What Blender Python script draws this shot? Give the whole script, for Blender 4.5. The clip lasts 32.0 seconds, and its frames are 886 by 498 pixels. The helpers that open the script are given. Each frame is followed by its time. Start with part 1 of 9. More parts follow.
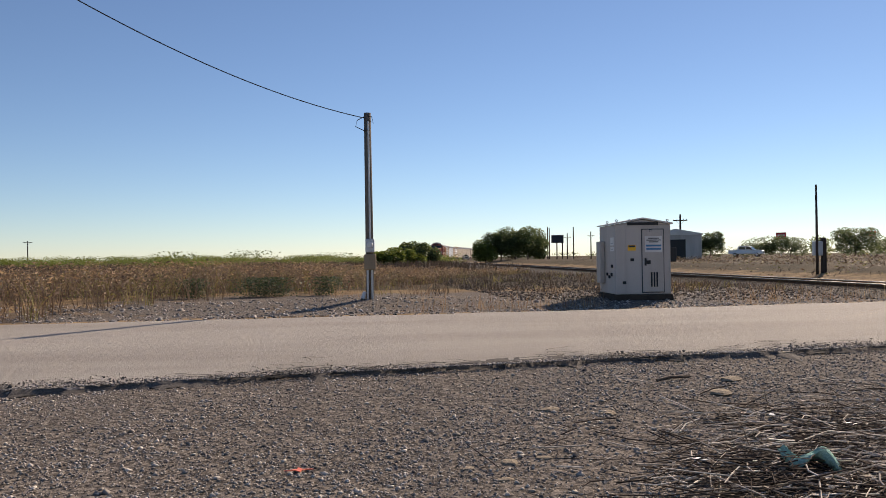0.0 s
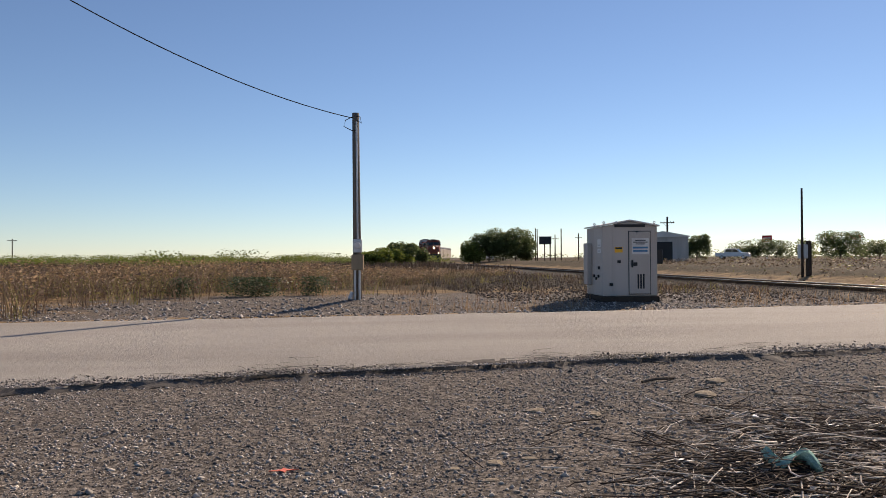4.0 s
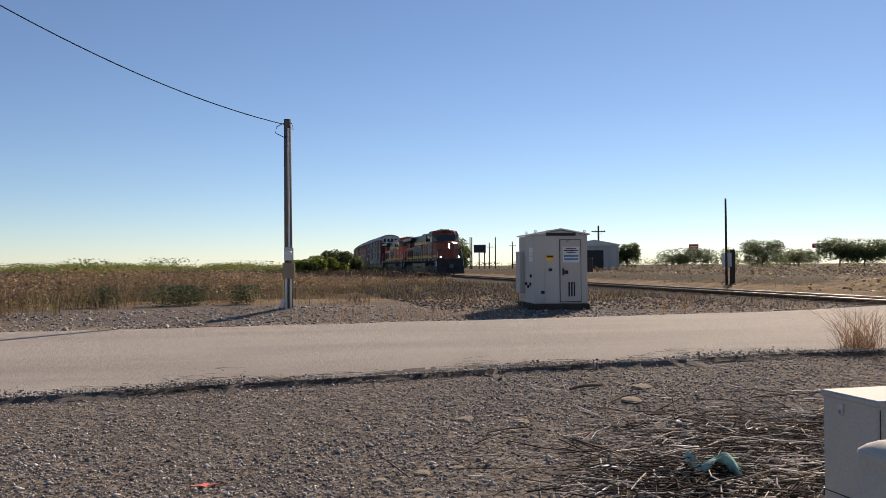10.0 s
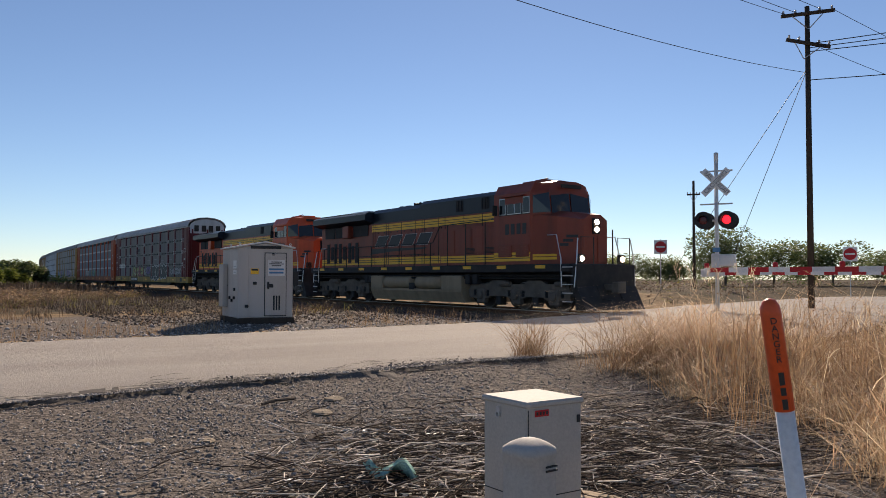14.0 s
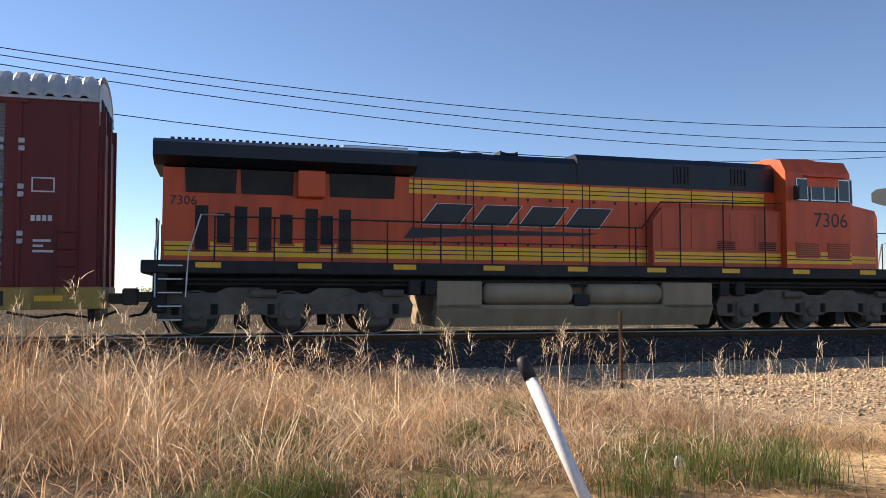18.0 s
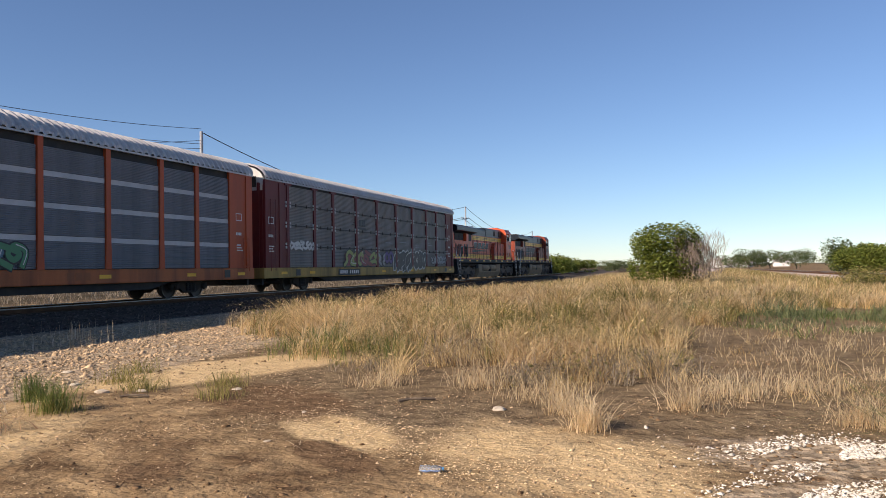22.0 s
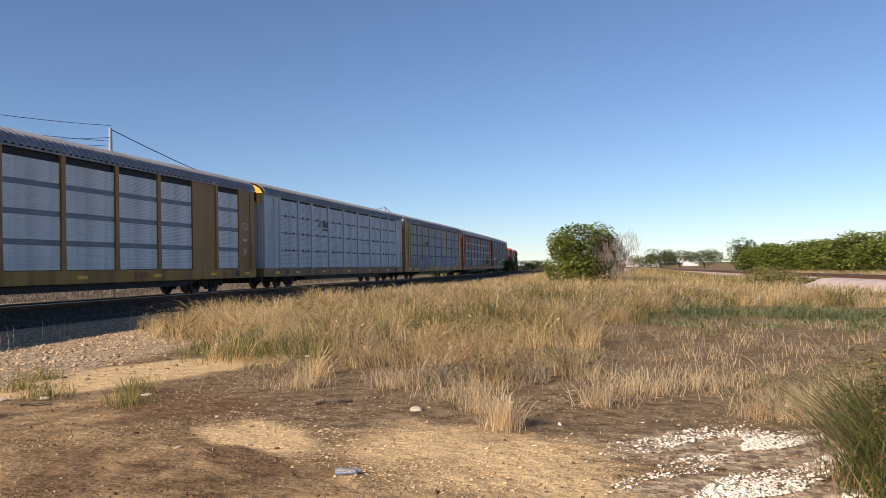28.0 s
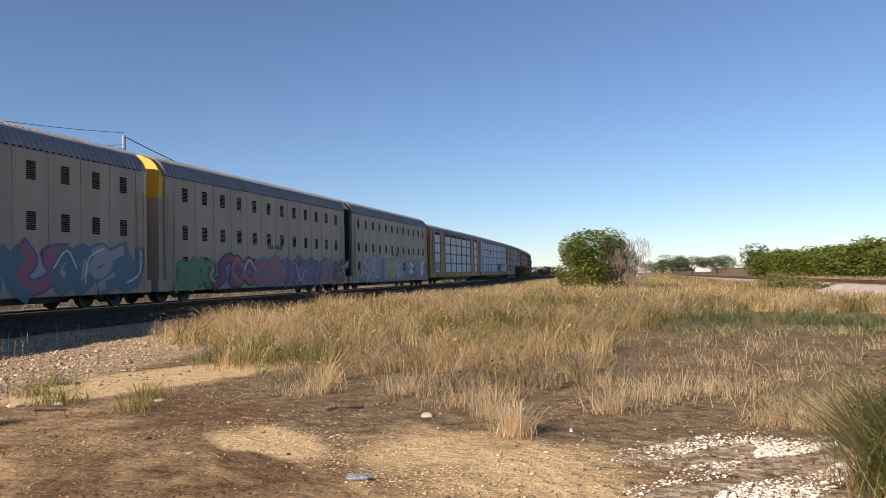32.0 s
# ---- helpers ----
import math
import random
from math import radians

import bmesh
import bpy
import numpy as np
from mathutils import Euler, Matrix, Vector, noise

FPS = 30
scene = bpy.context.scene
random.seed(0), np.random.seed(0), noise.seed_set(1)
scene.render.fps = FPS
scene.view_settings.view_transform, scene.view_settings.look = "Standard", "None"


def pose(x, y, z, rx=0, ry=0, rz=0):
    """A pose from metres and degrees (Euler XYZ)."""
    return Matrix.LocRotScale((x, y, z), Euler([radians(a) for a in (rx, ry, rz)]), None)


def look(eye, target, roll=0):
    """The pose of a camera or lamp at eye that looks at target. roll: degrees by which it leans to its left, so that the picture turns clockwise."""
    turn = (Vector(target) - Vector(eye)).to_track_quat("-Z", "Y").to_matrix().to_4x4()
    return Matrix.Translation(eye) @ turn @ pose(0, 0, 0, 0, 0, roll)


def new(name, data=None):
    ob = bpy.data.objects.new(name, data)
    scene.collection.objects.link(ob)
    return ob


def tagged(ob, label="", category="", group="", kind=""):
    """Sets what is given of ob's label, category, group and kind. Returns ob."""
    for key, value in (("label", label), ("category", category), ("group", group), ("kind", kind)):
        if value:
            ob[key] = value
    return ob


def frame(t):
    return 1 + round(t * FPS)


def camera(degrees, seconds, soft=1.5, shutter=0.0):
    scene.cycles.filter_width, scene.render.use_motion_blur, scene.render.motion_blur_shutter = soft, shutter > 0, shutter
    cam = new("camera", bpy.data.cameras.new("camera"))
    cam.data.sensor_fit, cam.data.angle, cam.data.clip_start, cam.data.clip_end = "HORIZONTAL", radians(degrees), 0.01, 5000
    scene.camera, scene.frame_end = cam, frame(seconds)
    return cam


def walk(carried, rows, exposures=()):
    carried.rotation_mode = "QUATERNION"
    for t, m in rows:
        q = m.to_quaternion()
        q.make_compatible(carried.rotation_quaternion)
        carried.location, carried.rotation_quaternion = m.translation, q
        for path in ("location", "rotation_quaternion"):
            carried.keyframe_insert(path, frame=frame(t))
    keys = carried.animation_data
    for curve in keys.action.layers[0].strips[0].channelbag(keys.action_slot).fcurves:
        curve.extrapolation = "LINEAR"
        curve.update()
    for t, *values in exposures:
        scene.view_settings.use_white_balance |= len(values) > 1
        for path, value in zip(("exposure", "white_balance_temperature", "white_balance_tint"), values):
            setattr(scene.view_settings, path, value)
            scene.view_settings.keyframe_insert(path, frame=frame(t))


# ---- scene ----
cam = camera(58.01, 32.0, shutter=0.0, soft=0.7)


# ---- camera: held at arm's length by someone who turns on the spot ----
ARM, EYE = 0.4, 1.55
# seconds, yaw, pitch, roll (degrees), sway east and north (metres)
TURNS = [
    (0, 0.84, 0.59, 0.72, -0.023, -0.086),
    (0.5, 0.91, 0.64, 0.84, -0.029, -0.082),
    (1, 0.98, 0.71, 0.85, -0.025, -0.077),
    (1.5, 0.94, 0.74, 0.81, -0.029, -0.070),
    (2, 0.79, 0.70, 0.78, -0.026, -0.071),
    (2.5, 0.58, 0.67, 0.74, -0.024, -0.074),
    (3, 0.38, 0.64, 0.60, -0.023, -0.081),
    (3.5, 0.17, 0.63, 0.46, -0.017, -0.093),
    (5.5, -0.64, 0.73, 0.22, -0.021, -0.081),
    (6, -0.94, 0.80, 0.20, -0.017, -0.080),
    (6.5, -1.35, 0.88, 0.30, -0.014, -0.083),
    (7, -1.81, 0.97, 0.37, -0.008, -0.084),
    (7.5, -2.25, 1.04, 0.32, -0.005, -0.080),
    (8, -2.72, 1.10, 0.39, 0.001, -0.057),
    (8.5, -3.19, 1.13, 0.46, -0.005, -0.054),
    (9, -3.65, 1.16, 0.38, -0.002, -0.063),
    (9.5, -4.15, 1.18, 0.45, -0.001, -0.053),
    (10, -4.67, 1.19, 0.37, 0.008, -0.050),
    (10.5, -5.29, 1.19, 0.23, 0.010, -0.051),
    (11, -6.24, 1.20, 0.17, 0.012, -0.065),
    (11.5, -7.70, 1.26, 0.05, 0.009, -0.069),
    (12, -9.72, 1.34, -0.03, 0.013, -0.102),
    (12.5, -12.66, 1.45, 0.00, 0.015, -0.103),
    (13, -16.44, 1.60, -0.01, 0.033, -0.084),
    (13.5, -20.82, 1.82, -0.09, 0.042, -0.067),
    (15.5, -39.10, 3.00, -0.13, 0.059, -0.123),
    (16, -45.62, 3.15, -0.22, 0.046, -0.105),
    (16.5, -55.04, 3.26, -0.13, -0.022, -0.041),
    (17, -68.37, 3.41, -0.37, -0.103, 0.043),
    (17.5, -84.08, 3.32, -0.20, -0.094, 0.051),
    (18, -98.86, 3.20, -0.14, -0.091, -0.003),
    (18.5, -113.21, 3.07, -0.24, -0.090, -0.013),
    (19, -124.98, 2.97, 0.11, -0.070, -0.002),
    (19.5, -134.08, 2.83, 0.30, -0.043, 0.059),
    (20, -141.54, 2.54, 0.33, 0.001, 0.109),
    (20.5, -146.77, 2.20, 0.59, 0.048, 0.100),
    (21, -150.36, 1.93, 0.67, 0.037, 0.082),
    (21.5, -153.19, 1.64, 0.81, 0.024, 0.074),
    (22, -155.38, 1.38, 0.95, 0.021, 0.084),
    (22.5, -157.13, 1.17, 1.03, 0.018, 0.083),
    (23, -158.58, 0.96, 1.07, 0.020, 0.086),
    (23.5, -159.59, 0.80, 1.08, 0.029, 0.077),
    (24, -160.25, 0.69, 1.07, 0.034, 0.081),
    (24.5, -160.61, 0.61, 1.19, 0.027, 0.073),
    (25, -160.92, 0.60, 1.21, 0.027, 0.077),
    (25.5, -161.18, 0.61, 1.21, 0.026, 0.085),
    (27.5, -161.28, 1.17, 1.20, 0.029, 0.092),
    (28, -161.11, 1.31, 1.19, 0.030, 0.089),
    (28.5, -160.95, 1.42, 1.23, 0.027, 0.084),
    (29, -160.88, 1.50, 1.24, 0.029, 0.081),
    (29.5, -160.83, 1.55, 1.20, 0.030, 0.081),
    (30, -160.78, 1.61, 1.17, 0.027, 0.084),
    (30.5, -160.71, 1.65, 1.14, 0.027, 0.080),
    (31, -160.62, 1.68, 1.16, 0.026, 0.091),
    (31.5, -160.45, 1.73, 1.15, 0.028, 0.083),
    (32, -160.29, 1.76, 1.24, 0.018, 0.093),
]


def held(yaw, pitch, roll, dx, dy):
    a = radians(yaw)
    return pose(dx - ARM * math.sin(a), dy + ARM * math.cos(a), EYE, 90 + pitch, roll, yaw)


EXPOSURES = [(0, 0.26, 8100, 17), (13, 0.25, 8200, 17), (16, 0.4, 8400, 17), (17, 0.58, 8400, 17), (17.5, 0.72, 8300, 17), (18, 0.86, 8100, 17), (19, 0.88, 7800, 17), (20, 0.72, 7600, 17), (21, 0.56, 7500, 17), (23, 0.44, 7600, 17), (32, 0.43, 7600, 17)]
walk(cam, [(r[0], held(*r[1:])) for r in TURNS], EXPOSURES)

# ---- daylight ----
SUN_AZ, SUN_EL = radians(32), radians(28.5)
world = bpy.data.worlds.new("sky")
scene.world = world
world.use_nodes = True
wn, wl = world.node_tree.nodes, world.node_tree.links
sky = wn.new("ShaderNodeTexSky")
sky.sky_type = "NISHITA"
sky.sun_disc = False
sky.sun_elevation, sky.sun_rotation = SUN_EL, SUN_AZ
sky.air_density, sky.dust_density, sky.ozone_density = 1.0, 0.06, 7.0
sky.altitude = 1500
wn["Background"].inputs["Strength"].default_value = 0.102
wl.new(sky.outputs[0], wn["Background"].inputs[0])
sun = new("sun", bpy.data.lights.new("sun", "SUN"))
sun.data.energy, sun.data.angle, sun.data.color = 5.0, radians(0.53), (1.0, 0.94, 0.86)
sun_way = Vector((math.sin(SUN_AZ) * math.cos(SUN_EL), math.cos(SUN_AZ) * math.cos(SUN_EL), math.sin(SUN_EL)))
sun.matrix_world = look(sun_way * 100, (0, 0, 0))


# ---- materials ----
def nodes_of(name):
    m = bpy.data.materials.new(name)
    m.use_nodes = True
    t = m.node_tree
    return m, t.nodes, t.links, t.nodes["Principled BSDF"]


def node(nd, kind, **values):
    n = nd.new(kind)
    for k, v in values.items():
        n.inputs[k].default_value = v
    return n


def mixed(nd, ln, fac, a, b, mode="MIX"):
    n = nd.new("ShaderNodeMix")
    n.data_type, n.blend_type = "RGBA", mode
    for i, v in ((0, fac), (6, a), (7, b)):
        if isinstance(v, (int, float)):
            n.inputs[i].default_value = v
        elif isinstance(v, tuple):
            n.inputs[i].default_value = (*v[:3], 1)
        else:
            ln.new(v, n.inputs[i])
    return n.outputs[2]


def ramp(nd, ln, src, lo, hi):
    n = nd.new("ShaderNodeMapRange")
    n.inputs[1].default_value, n.inputs[2].default_value = lo, hi
    ln.new(src, n.inputs[0])
    return n.outputs[0]


def worn(name, colour, dark, rough=0.6, metal=0.0, grain=25.0, stain=1.2, bump=0.15, stained=0.6, islands=0.0, streak=(1, 1, 1)):
    """Painted, earthen or woody surface: fine grain, broad stains, bump; islands varies each loose piece."""
    m, nd, ln, bs = nodes_of(name)
    co = nd.new("ShaderNodeTexCoord")
    mp = nd.new("ShaderNodeMapping")
    mp.inputs["Scale"].default_value = streak
    ln.new(co.outputs["Object"], mp.inputs[0])
    fine = node(nd, "ShaderNodeTexNoise", Scale=grain, Detail=6.0, Roughness=0.6)
    broad = node(nd, "ShaderNodeTexNoise", Scale=stain, Detail=5.0, Roughness=0.6)
    ln.new(co.outputs["Object"], fine.inputs["Vector"])
    ln.new(mp.outputs[0], broad.inputs["Vector"])
    f = nd.new("ShaderNodeMath")
    f.operation = "MULTIPLY"
    f.inputs[1].default_value = stained
    ln.new(ramp(nd, ln, broad.outputs[0], 0.42, 0.72), f.inputs[0])
    c = mixed(nd, ln, f.outputs[0], colour, dark)
    g = nd.new("ShaderNodeMath")
    g.operation = "MULTIPLY_ADD"
    g.inputs[1].default_value, g.inputs[2].default_value = 0.5, 0.75
    ln.new(fine.outputs[0], g.inputs[0])
    c = mixed(nd, ln, 1.0, c, g.outputs[0], "MULTIPLY")
    if islands:
        geo = nd.new("ShaderNodeNewGeometry")
        hv = nd.new("ShaderNodeHueSaturation")
        mr = nd.new("ShaderNodeMapRange")
        mr.inputs[3].default_value, mr.inputs[4].default_value = 1 - islands, 1 + islands
        ln.new(geo.outputs["Random Per Island"], mr.inputs[0])
        ln.new(mr.outputs[0], hv.inputs["Value"])
        ln.new(c, hv.inputs["Color"])
        c = hv.outputs[0]
    ln.new(c, bs.inputs["Base Color"])
    bs.inputs["Roughness"].default_value, bs.inputs["Metallic"].default_value = rough, metal
    bs.inputs["Specular IOR Level"].default_value = 0.35 if rough < 0.78 else 0.06
    if bump:
        b = node(nd, "ShaderNodeBump", Strength=bump, Distance=0.02)
        ln.new(fine.outputs[0], b.inputs["Height"])
        ln.new(b.outputs[0], bs.inputs["Normal"])
    return m


def leafy(name, a, b, rough=0.6, through_leaf=0.35):
    """Blades and leaves: two colours spread over the pieces, light passing through."""
    m, nd, ln, bs = nodes_of(name)
    geo = nd.new("ShaderNodeNewGeometry")
    nz = node(nd, "ShaderNodeTexNoise", Scale=0.35, Detail=3.0)
    co = nd.new("ShaderNodeTexCoord")
    ln.new(co.outputs["Object"], nz.inputs["Vector"])
    s = nd.new("ShaderNodeMath")
    s.operation = "MULTIPLY_ADD"
    s.inputs[1].default_value = 0.95
    ln.new(geo.outputs["Random Per Island"], s.inputs[0])
    sh = nd.new("ShaderNodeMath")
    sh.operation = "SUBTRACT"
    sh.inputs[1].default_value = 0.46
    ln.new(nz.outputs[0], sh.inputs[0])
    ln.new(sh.outputs[0], s.inputs[2])
    c = mixed(nd, ln, s.outputs[0], a, b)
    ln.new(c, bs.inputs["Base Color"])
    bs.inputs["Roughness"].default_value = rough
    bs.inputs["Specular IOR Level"].default_value = 0.25
    tr = nd.new("ShaderNodeBsdfTranslucent")
    ln.new(c, tr.inputs[0])
    mx = nd.new("ShaderNodeMixShader")
    mx.inputs[0].default_value = through_leaf
    ln.new(bs.outputs[0], mx.inputs[1])
    ln.new(tr.outputs[0], mx.inputs[2])
    ln.new(mx.outputs[0], nd["Material Output"].inputs[0])
    return m


def plain(name, colour, rough=0.5, metal=0.0, emit=0.0):
    m, nd, ln, bs = nodes_of(name)
    bs.inputs["Base Color"].default_value = (*colour, 1)
    bs.inputs["Roughness"].default_value, bs.inputs["Metallic"].default_value = rough, metal
    if emit:
        bs.inputs["Emission Color"].default_value = (*colour, 1)
        bs.inputs["Emission Strength"].default_value = emit
    return m


# ---- mesh building ----
class Shape:
    """Collects loose solids into one mesh."""

    def __init__(self):
        self.v, self.f = [], []

    def add(self, verts, faces):
        k = len(self.v)
        self.v.extend(tuple(p) for p in verts)
        self.f.extend(tuple(i + k for i in f) for f in faces)
        return self

    def box(self, x0, x1, y0, y1, z0, z1, c=0.0):
        if c <= 0:
            vs = [(x, y, z) for x in (x0, x1) for y in (y0, y1) for z in (z0, z1)]
            return self.add(vs, [(0, 1, 3, 2), (4, 6, 7, 5), (0, 4, 5, 1), (2, 3, 7, 6), (0, 2, 6, 4), (1, 5, 7, 3)])
        vs, ids = [], {}
        for i, x in enumerate((x0, x1)):
            for j, y in enumerate((y0, y1)):
                for k, z in enumerate((z0, z1)):
                    sx, sy, sz = (c, -c)[i], (c, -c)[j], (c, -c)[k]
                    for a, p in enumerate(((x, y + sy, z + sz), (x + sx, y, z + sz), (x + sx, y + sy, z))):
                        ids[i, j, k, a] = len(vs)
                        vs.append(p)
        fs = []
        for i in (0, 1):
            s = [(0, 0), (0, 1), (1, 1), (1, 0)]
            q = s if i == 0 else s[::-1]
            fs.append(tuple(ids[i, a, b, 0] for a, b in q))
            fs.append(tuple(ids[a, i, b, 1] for a, b in q[::-1]))
            fs.append(tuple(ids[a, b, i, 2] for a, b in q))
        for a in (0, 1):
            for b in (0, 1):
                fs.append((ids[a, b, 0, 0], ids[a, b, 1, 0], ids[a, b, 1, 1], ids[a, b, 0, 1])[:: 1 if a == b else -1])
                fs.append((ids[a, 0, b, 0], ids[a, 0, b, 2], ids[a, 1, b, 2], ids[a, 1, b, 0])[:: 1 if a == b else -1])
                fs.append((ids[0, a, b, 1], ids[1, a, b, 1], ids[1, a, b, 2], ids[0, a, b, 2])[:: 1 if a == b else -1])
        for i in (0, 1):
            for j in (0, 1):
                for k in (0, 1):
                    fs.append((ids[i, j, k, 0], ids[i, j, k, 1], ids[i, j, k, 2])[:: 1 if (i + j + k) % 2 else -1])
        return self.add(vs, fs)

    def prism(self, outline, a, b, axis="x"):
        """An outline of (u, w) pushed from a to b: along x it is (y, z), along y (x, z), along z (x, y)."""
        n = len(outline)
        put = {"x": lambda u, w, t: (t, u, w), "y": lambda u, w, t: (u, t, w), "z": lambda u, w, t: (u, w, t)}[axis]
        vs = [put(u, w, a) for u, w in outline] + [put(u, w, b) for u, w in outline]
        fs = [(i, (i + 1) % n, n + (i + 1) % n, n + i) for i in range(n)] + [tuple(range(n))[::-1], tuple(range(n, 2 * n))]
        return self.add(vs, fs)

    def rod(self, p, q, r, n=8, r2=None):
        p, q = Vector(p), Vector(q)
        w = (q - p).normalized()
        u = w.orthogonal().normalized()
        v = w.cross(u)
        r2 = r if r2 is None else r2
        ring = [(u * math.cos(2 * math.pi * i / n) + v * math.sin(2 * math.pi * i / n)) for i in range(n)]
        vs = [p + d * r for d in ring] + [q + d * r2 for d in ring]
        fs = [(i, (i + 1) % n, n + (i + 1) % n, n + i) for i in range(n)] + [tuple(range(n))[::-1], tuple(range(n, 2 * n))]
        return self.add(vs, fs)

    def tube(self, pts, r, n=6):
        """One connected round sweep through points."""
        pts = [Vector(p) for p in pts]
        k0 = len(self.v)
        for i, p in enumerate(pts):
            d = (pts[min(i + 1, len(pts) - 1)] - pts[max(i - 1, 0)]).normalized()
            u = d.cross(Vector((0, 0, 1)) if abs(d.z) < 0.9 else Vector((0, 1, 0))).normalized()
            w = d.cross(u)
            for j in range(n):
                a = 2 * math.pi * j / n
                q = p + u * (r * math.cos(a)) + w * (r * math.sin(a))
                self.v.append((q.x, q.y, q.z))
        for i in range(len(pts) - 1):
            b = k0 + i * n
            self.f += [(b + j, b + (j + 1) % n, b + n + (j + 1) % n, b + n + j) for j in range(n)]
        e = k0 + (len(pts) - 1) * n
        self.f += [tuple(range(k0, k0 + n))[::-1], tuple(range(e, e + n))]
        return self

    def lathe(self, prof, n=16, at=(0, 0, 0), axis="z", ring=False):
        """Turns (radius, height) pairs round an axis."""
        vs, fs = [], []
        for r, h in prof:
            for i in range(n):
                a = 2 * math.pi * i / n
                p = (r * math.cos(a), r * math.sin(a), h)
                p = {"z": p, "y": (p[0], p[2], p[1]), "x": (p[2], p[0], p[1])}[axis]
                vs.append((p[0] + at[0], p[1] + at[1], p[2] + at[2]))
        for k in range(len(prof) - 1):
            for i in range(n):
                j = (i + 1) % n
                fs.append((k * n + i, k * n + j, k * n + n + j, k * n + n + i))
        if ring:
            k = (len(prof) - 1) * n
            fs += [(k + i, k + (i + 1) % n, (i + 1) % n, i) for i in range(n)]
        else:
            fs += [tuple(range(n))[::-1], tuple(range((len(prof) - 1) * n, len(prof) * n))]
        return self.add(vs, fs)

    def moved(self, m):
        self.v = [tuple(m @ Vector(p)) for p in self.v]
        return self

    def mesh(self, name, smooth=False):
        me = bpy.data.meshes.new(name)
        me.from_pydata(self.v, [], self.f)
        me.update()
        if smooth:
            for p in me.polygons:
                p.use_smooth = True
        return me


def part(name, shape, material, parent=None, label="", smooth=False):
    me = shape if isinstance(shape, bpy.types.Mesh) else shape.mesh(name, smooth)
    if not me.materials:
        me.materials.append(material)
    ob = new(name, me)
    ob.parent = parent
    if label:
        ob["label"] = label
    return ob


def thing(name, label, category, m=None, group="", kind=""):
    ob = new(name)
    ob.empty_display_size = 0.2
    if m is not None:
        ob.matrix_basis = m
    return tagged(ob, label, category, group, kind)


def lump(name, arrays, material, label="", category="", kind="stuff", parent=None):
    """One mesh from arrays of corners (n, k, 3) with the faces of one piece; for what cannot be counted."""
    vs, loops, sizes, base = [], [], [], 0
    for pts, faces in arrays:
        n, k = pts.shape[:2]
        vs.append(pts.reshape(-1, 3))
        fl = np.concatenate([np.array(f) for f in faces])
        sz = np.array([len(f) for f in faces])
        loops.append((fl[None, :] + (np.arange(n) * k + base)[:, None]).ravel())
        sizes.append(np.tile(sz, n))
        base += n * k
    v, lo, sz = np.concatenate(vs), np.concatenate(loops), np.concatenate(sizes)
    me = bpy.data.meshes.new(name)
    me.vertices.add(len(v))
    me.vertices.foreach_set("co", v.astype(np.float32).ravel())
    me.loops.add(len(lo))
    me.loops.foreach_set("vertex_index", lo.astype(np.int32))
    me.polygons.add(len(sz))
    me.polygons.foreach_set("loop_start", np.concatenate([[0], np.cumsum(sz)[:-1]]).astype(np.int32))
    me.update(calc_edges=True)
    me.validate()
    me.materials.append(material)
    ob = new(name, me)
    ob.parent = parent
    return tagged(ob, label, category, kind=kind)


# ---- plan: the railway's centre line, heights, road edges ----
rng = np.random.default_rng(7)
KNOTS = [-500, -350, -250, -160, -90, -40, 0, 40, 90, 150, 220, 320]
HEADS = [-8.65, -2.65, 1.36, 4.96, 8.11, 9.4, 7.16, 5.76, 7.33, 9.85, 12.8, 17.0]
LINE_S = np.arange(-640, 520, 1.0)
_hd = np.radians(np.interp(LINE_S, KNOTS, HEADS))
_dx, _dy = np.sin(_hd), -np.cos(_hd)
LINE_X = np.concatenate([[0], np.cumsum((_dx[1:] + _dx[:-1]) / 2)])
LINE_Y = np.concatenate([[0], np.cumsum((_dy[1:] + _dy[:-1]) / 2)])
LINE_X += 20.53 - LINE_X[640]
LINE_Y -= LINE_Y[640]


def line(s):
    return np.interp(s, LINE_S, LINE_X), np.interp(s, LINE_S, LINE_Y)


def rail_z(y):
    return np.interp(y, [-400, -80, -30, 4, 24, 40, 90, 300], [0.5, 0.52, 0.56, 0.56, 0.36, 0.40, 0.58, 0.7])


def line_x(y):
    return np.interp(-np.asarray(y), -LINE_Y, LINE_X)


WEST = [(-420, 62), (-136, 6.1), (-75, -4.8), (-57, -9.1), (0, -19.3), (47, -26.7), (59, -28.0), (160, -44), (420, -90)]


def west_x(y):
    return np.interp(y, [a for a, b in WEST], [b for a, b in WEST])


NEAR = [(-200, -45), (-60, -5), (-5, 9.05), (-2.7, 9.5), (-0.2, 9.85), (2.75, 10.3), (5.5, 10.6), (9, 10.9), (13, 11.6), (17, 13), (21, 15), (30, 19.5), (60, 34), (140, 70)]
FAR = [(-200, -32), (-60, 6), (-9.4, 16.6), (-0.3, 18.1), (5.2, 19.1), (10.6, 20.3), (17.5, 23.5), (24, 27), (30, 30), (60, 46), (140, 84)]


def road_near(x):
    return np.interp(x, [p[0] for p in NEAR], [p[1] for p in NEAR])


def road_far(x):
    return np.interp(x, [p[0] for p in FAR], [p[1] for p in FAR])


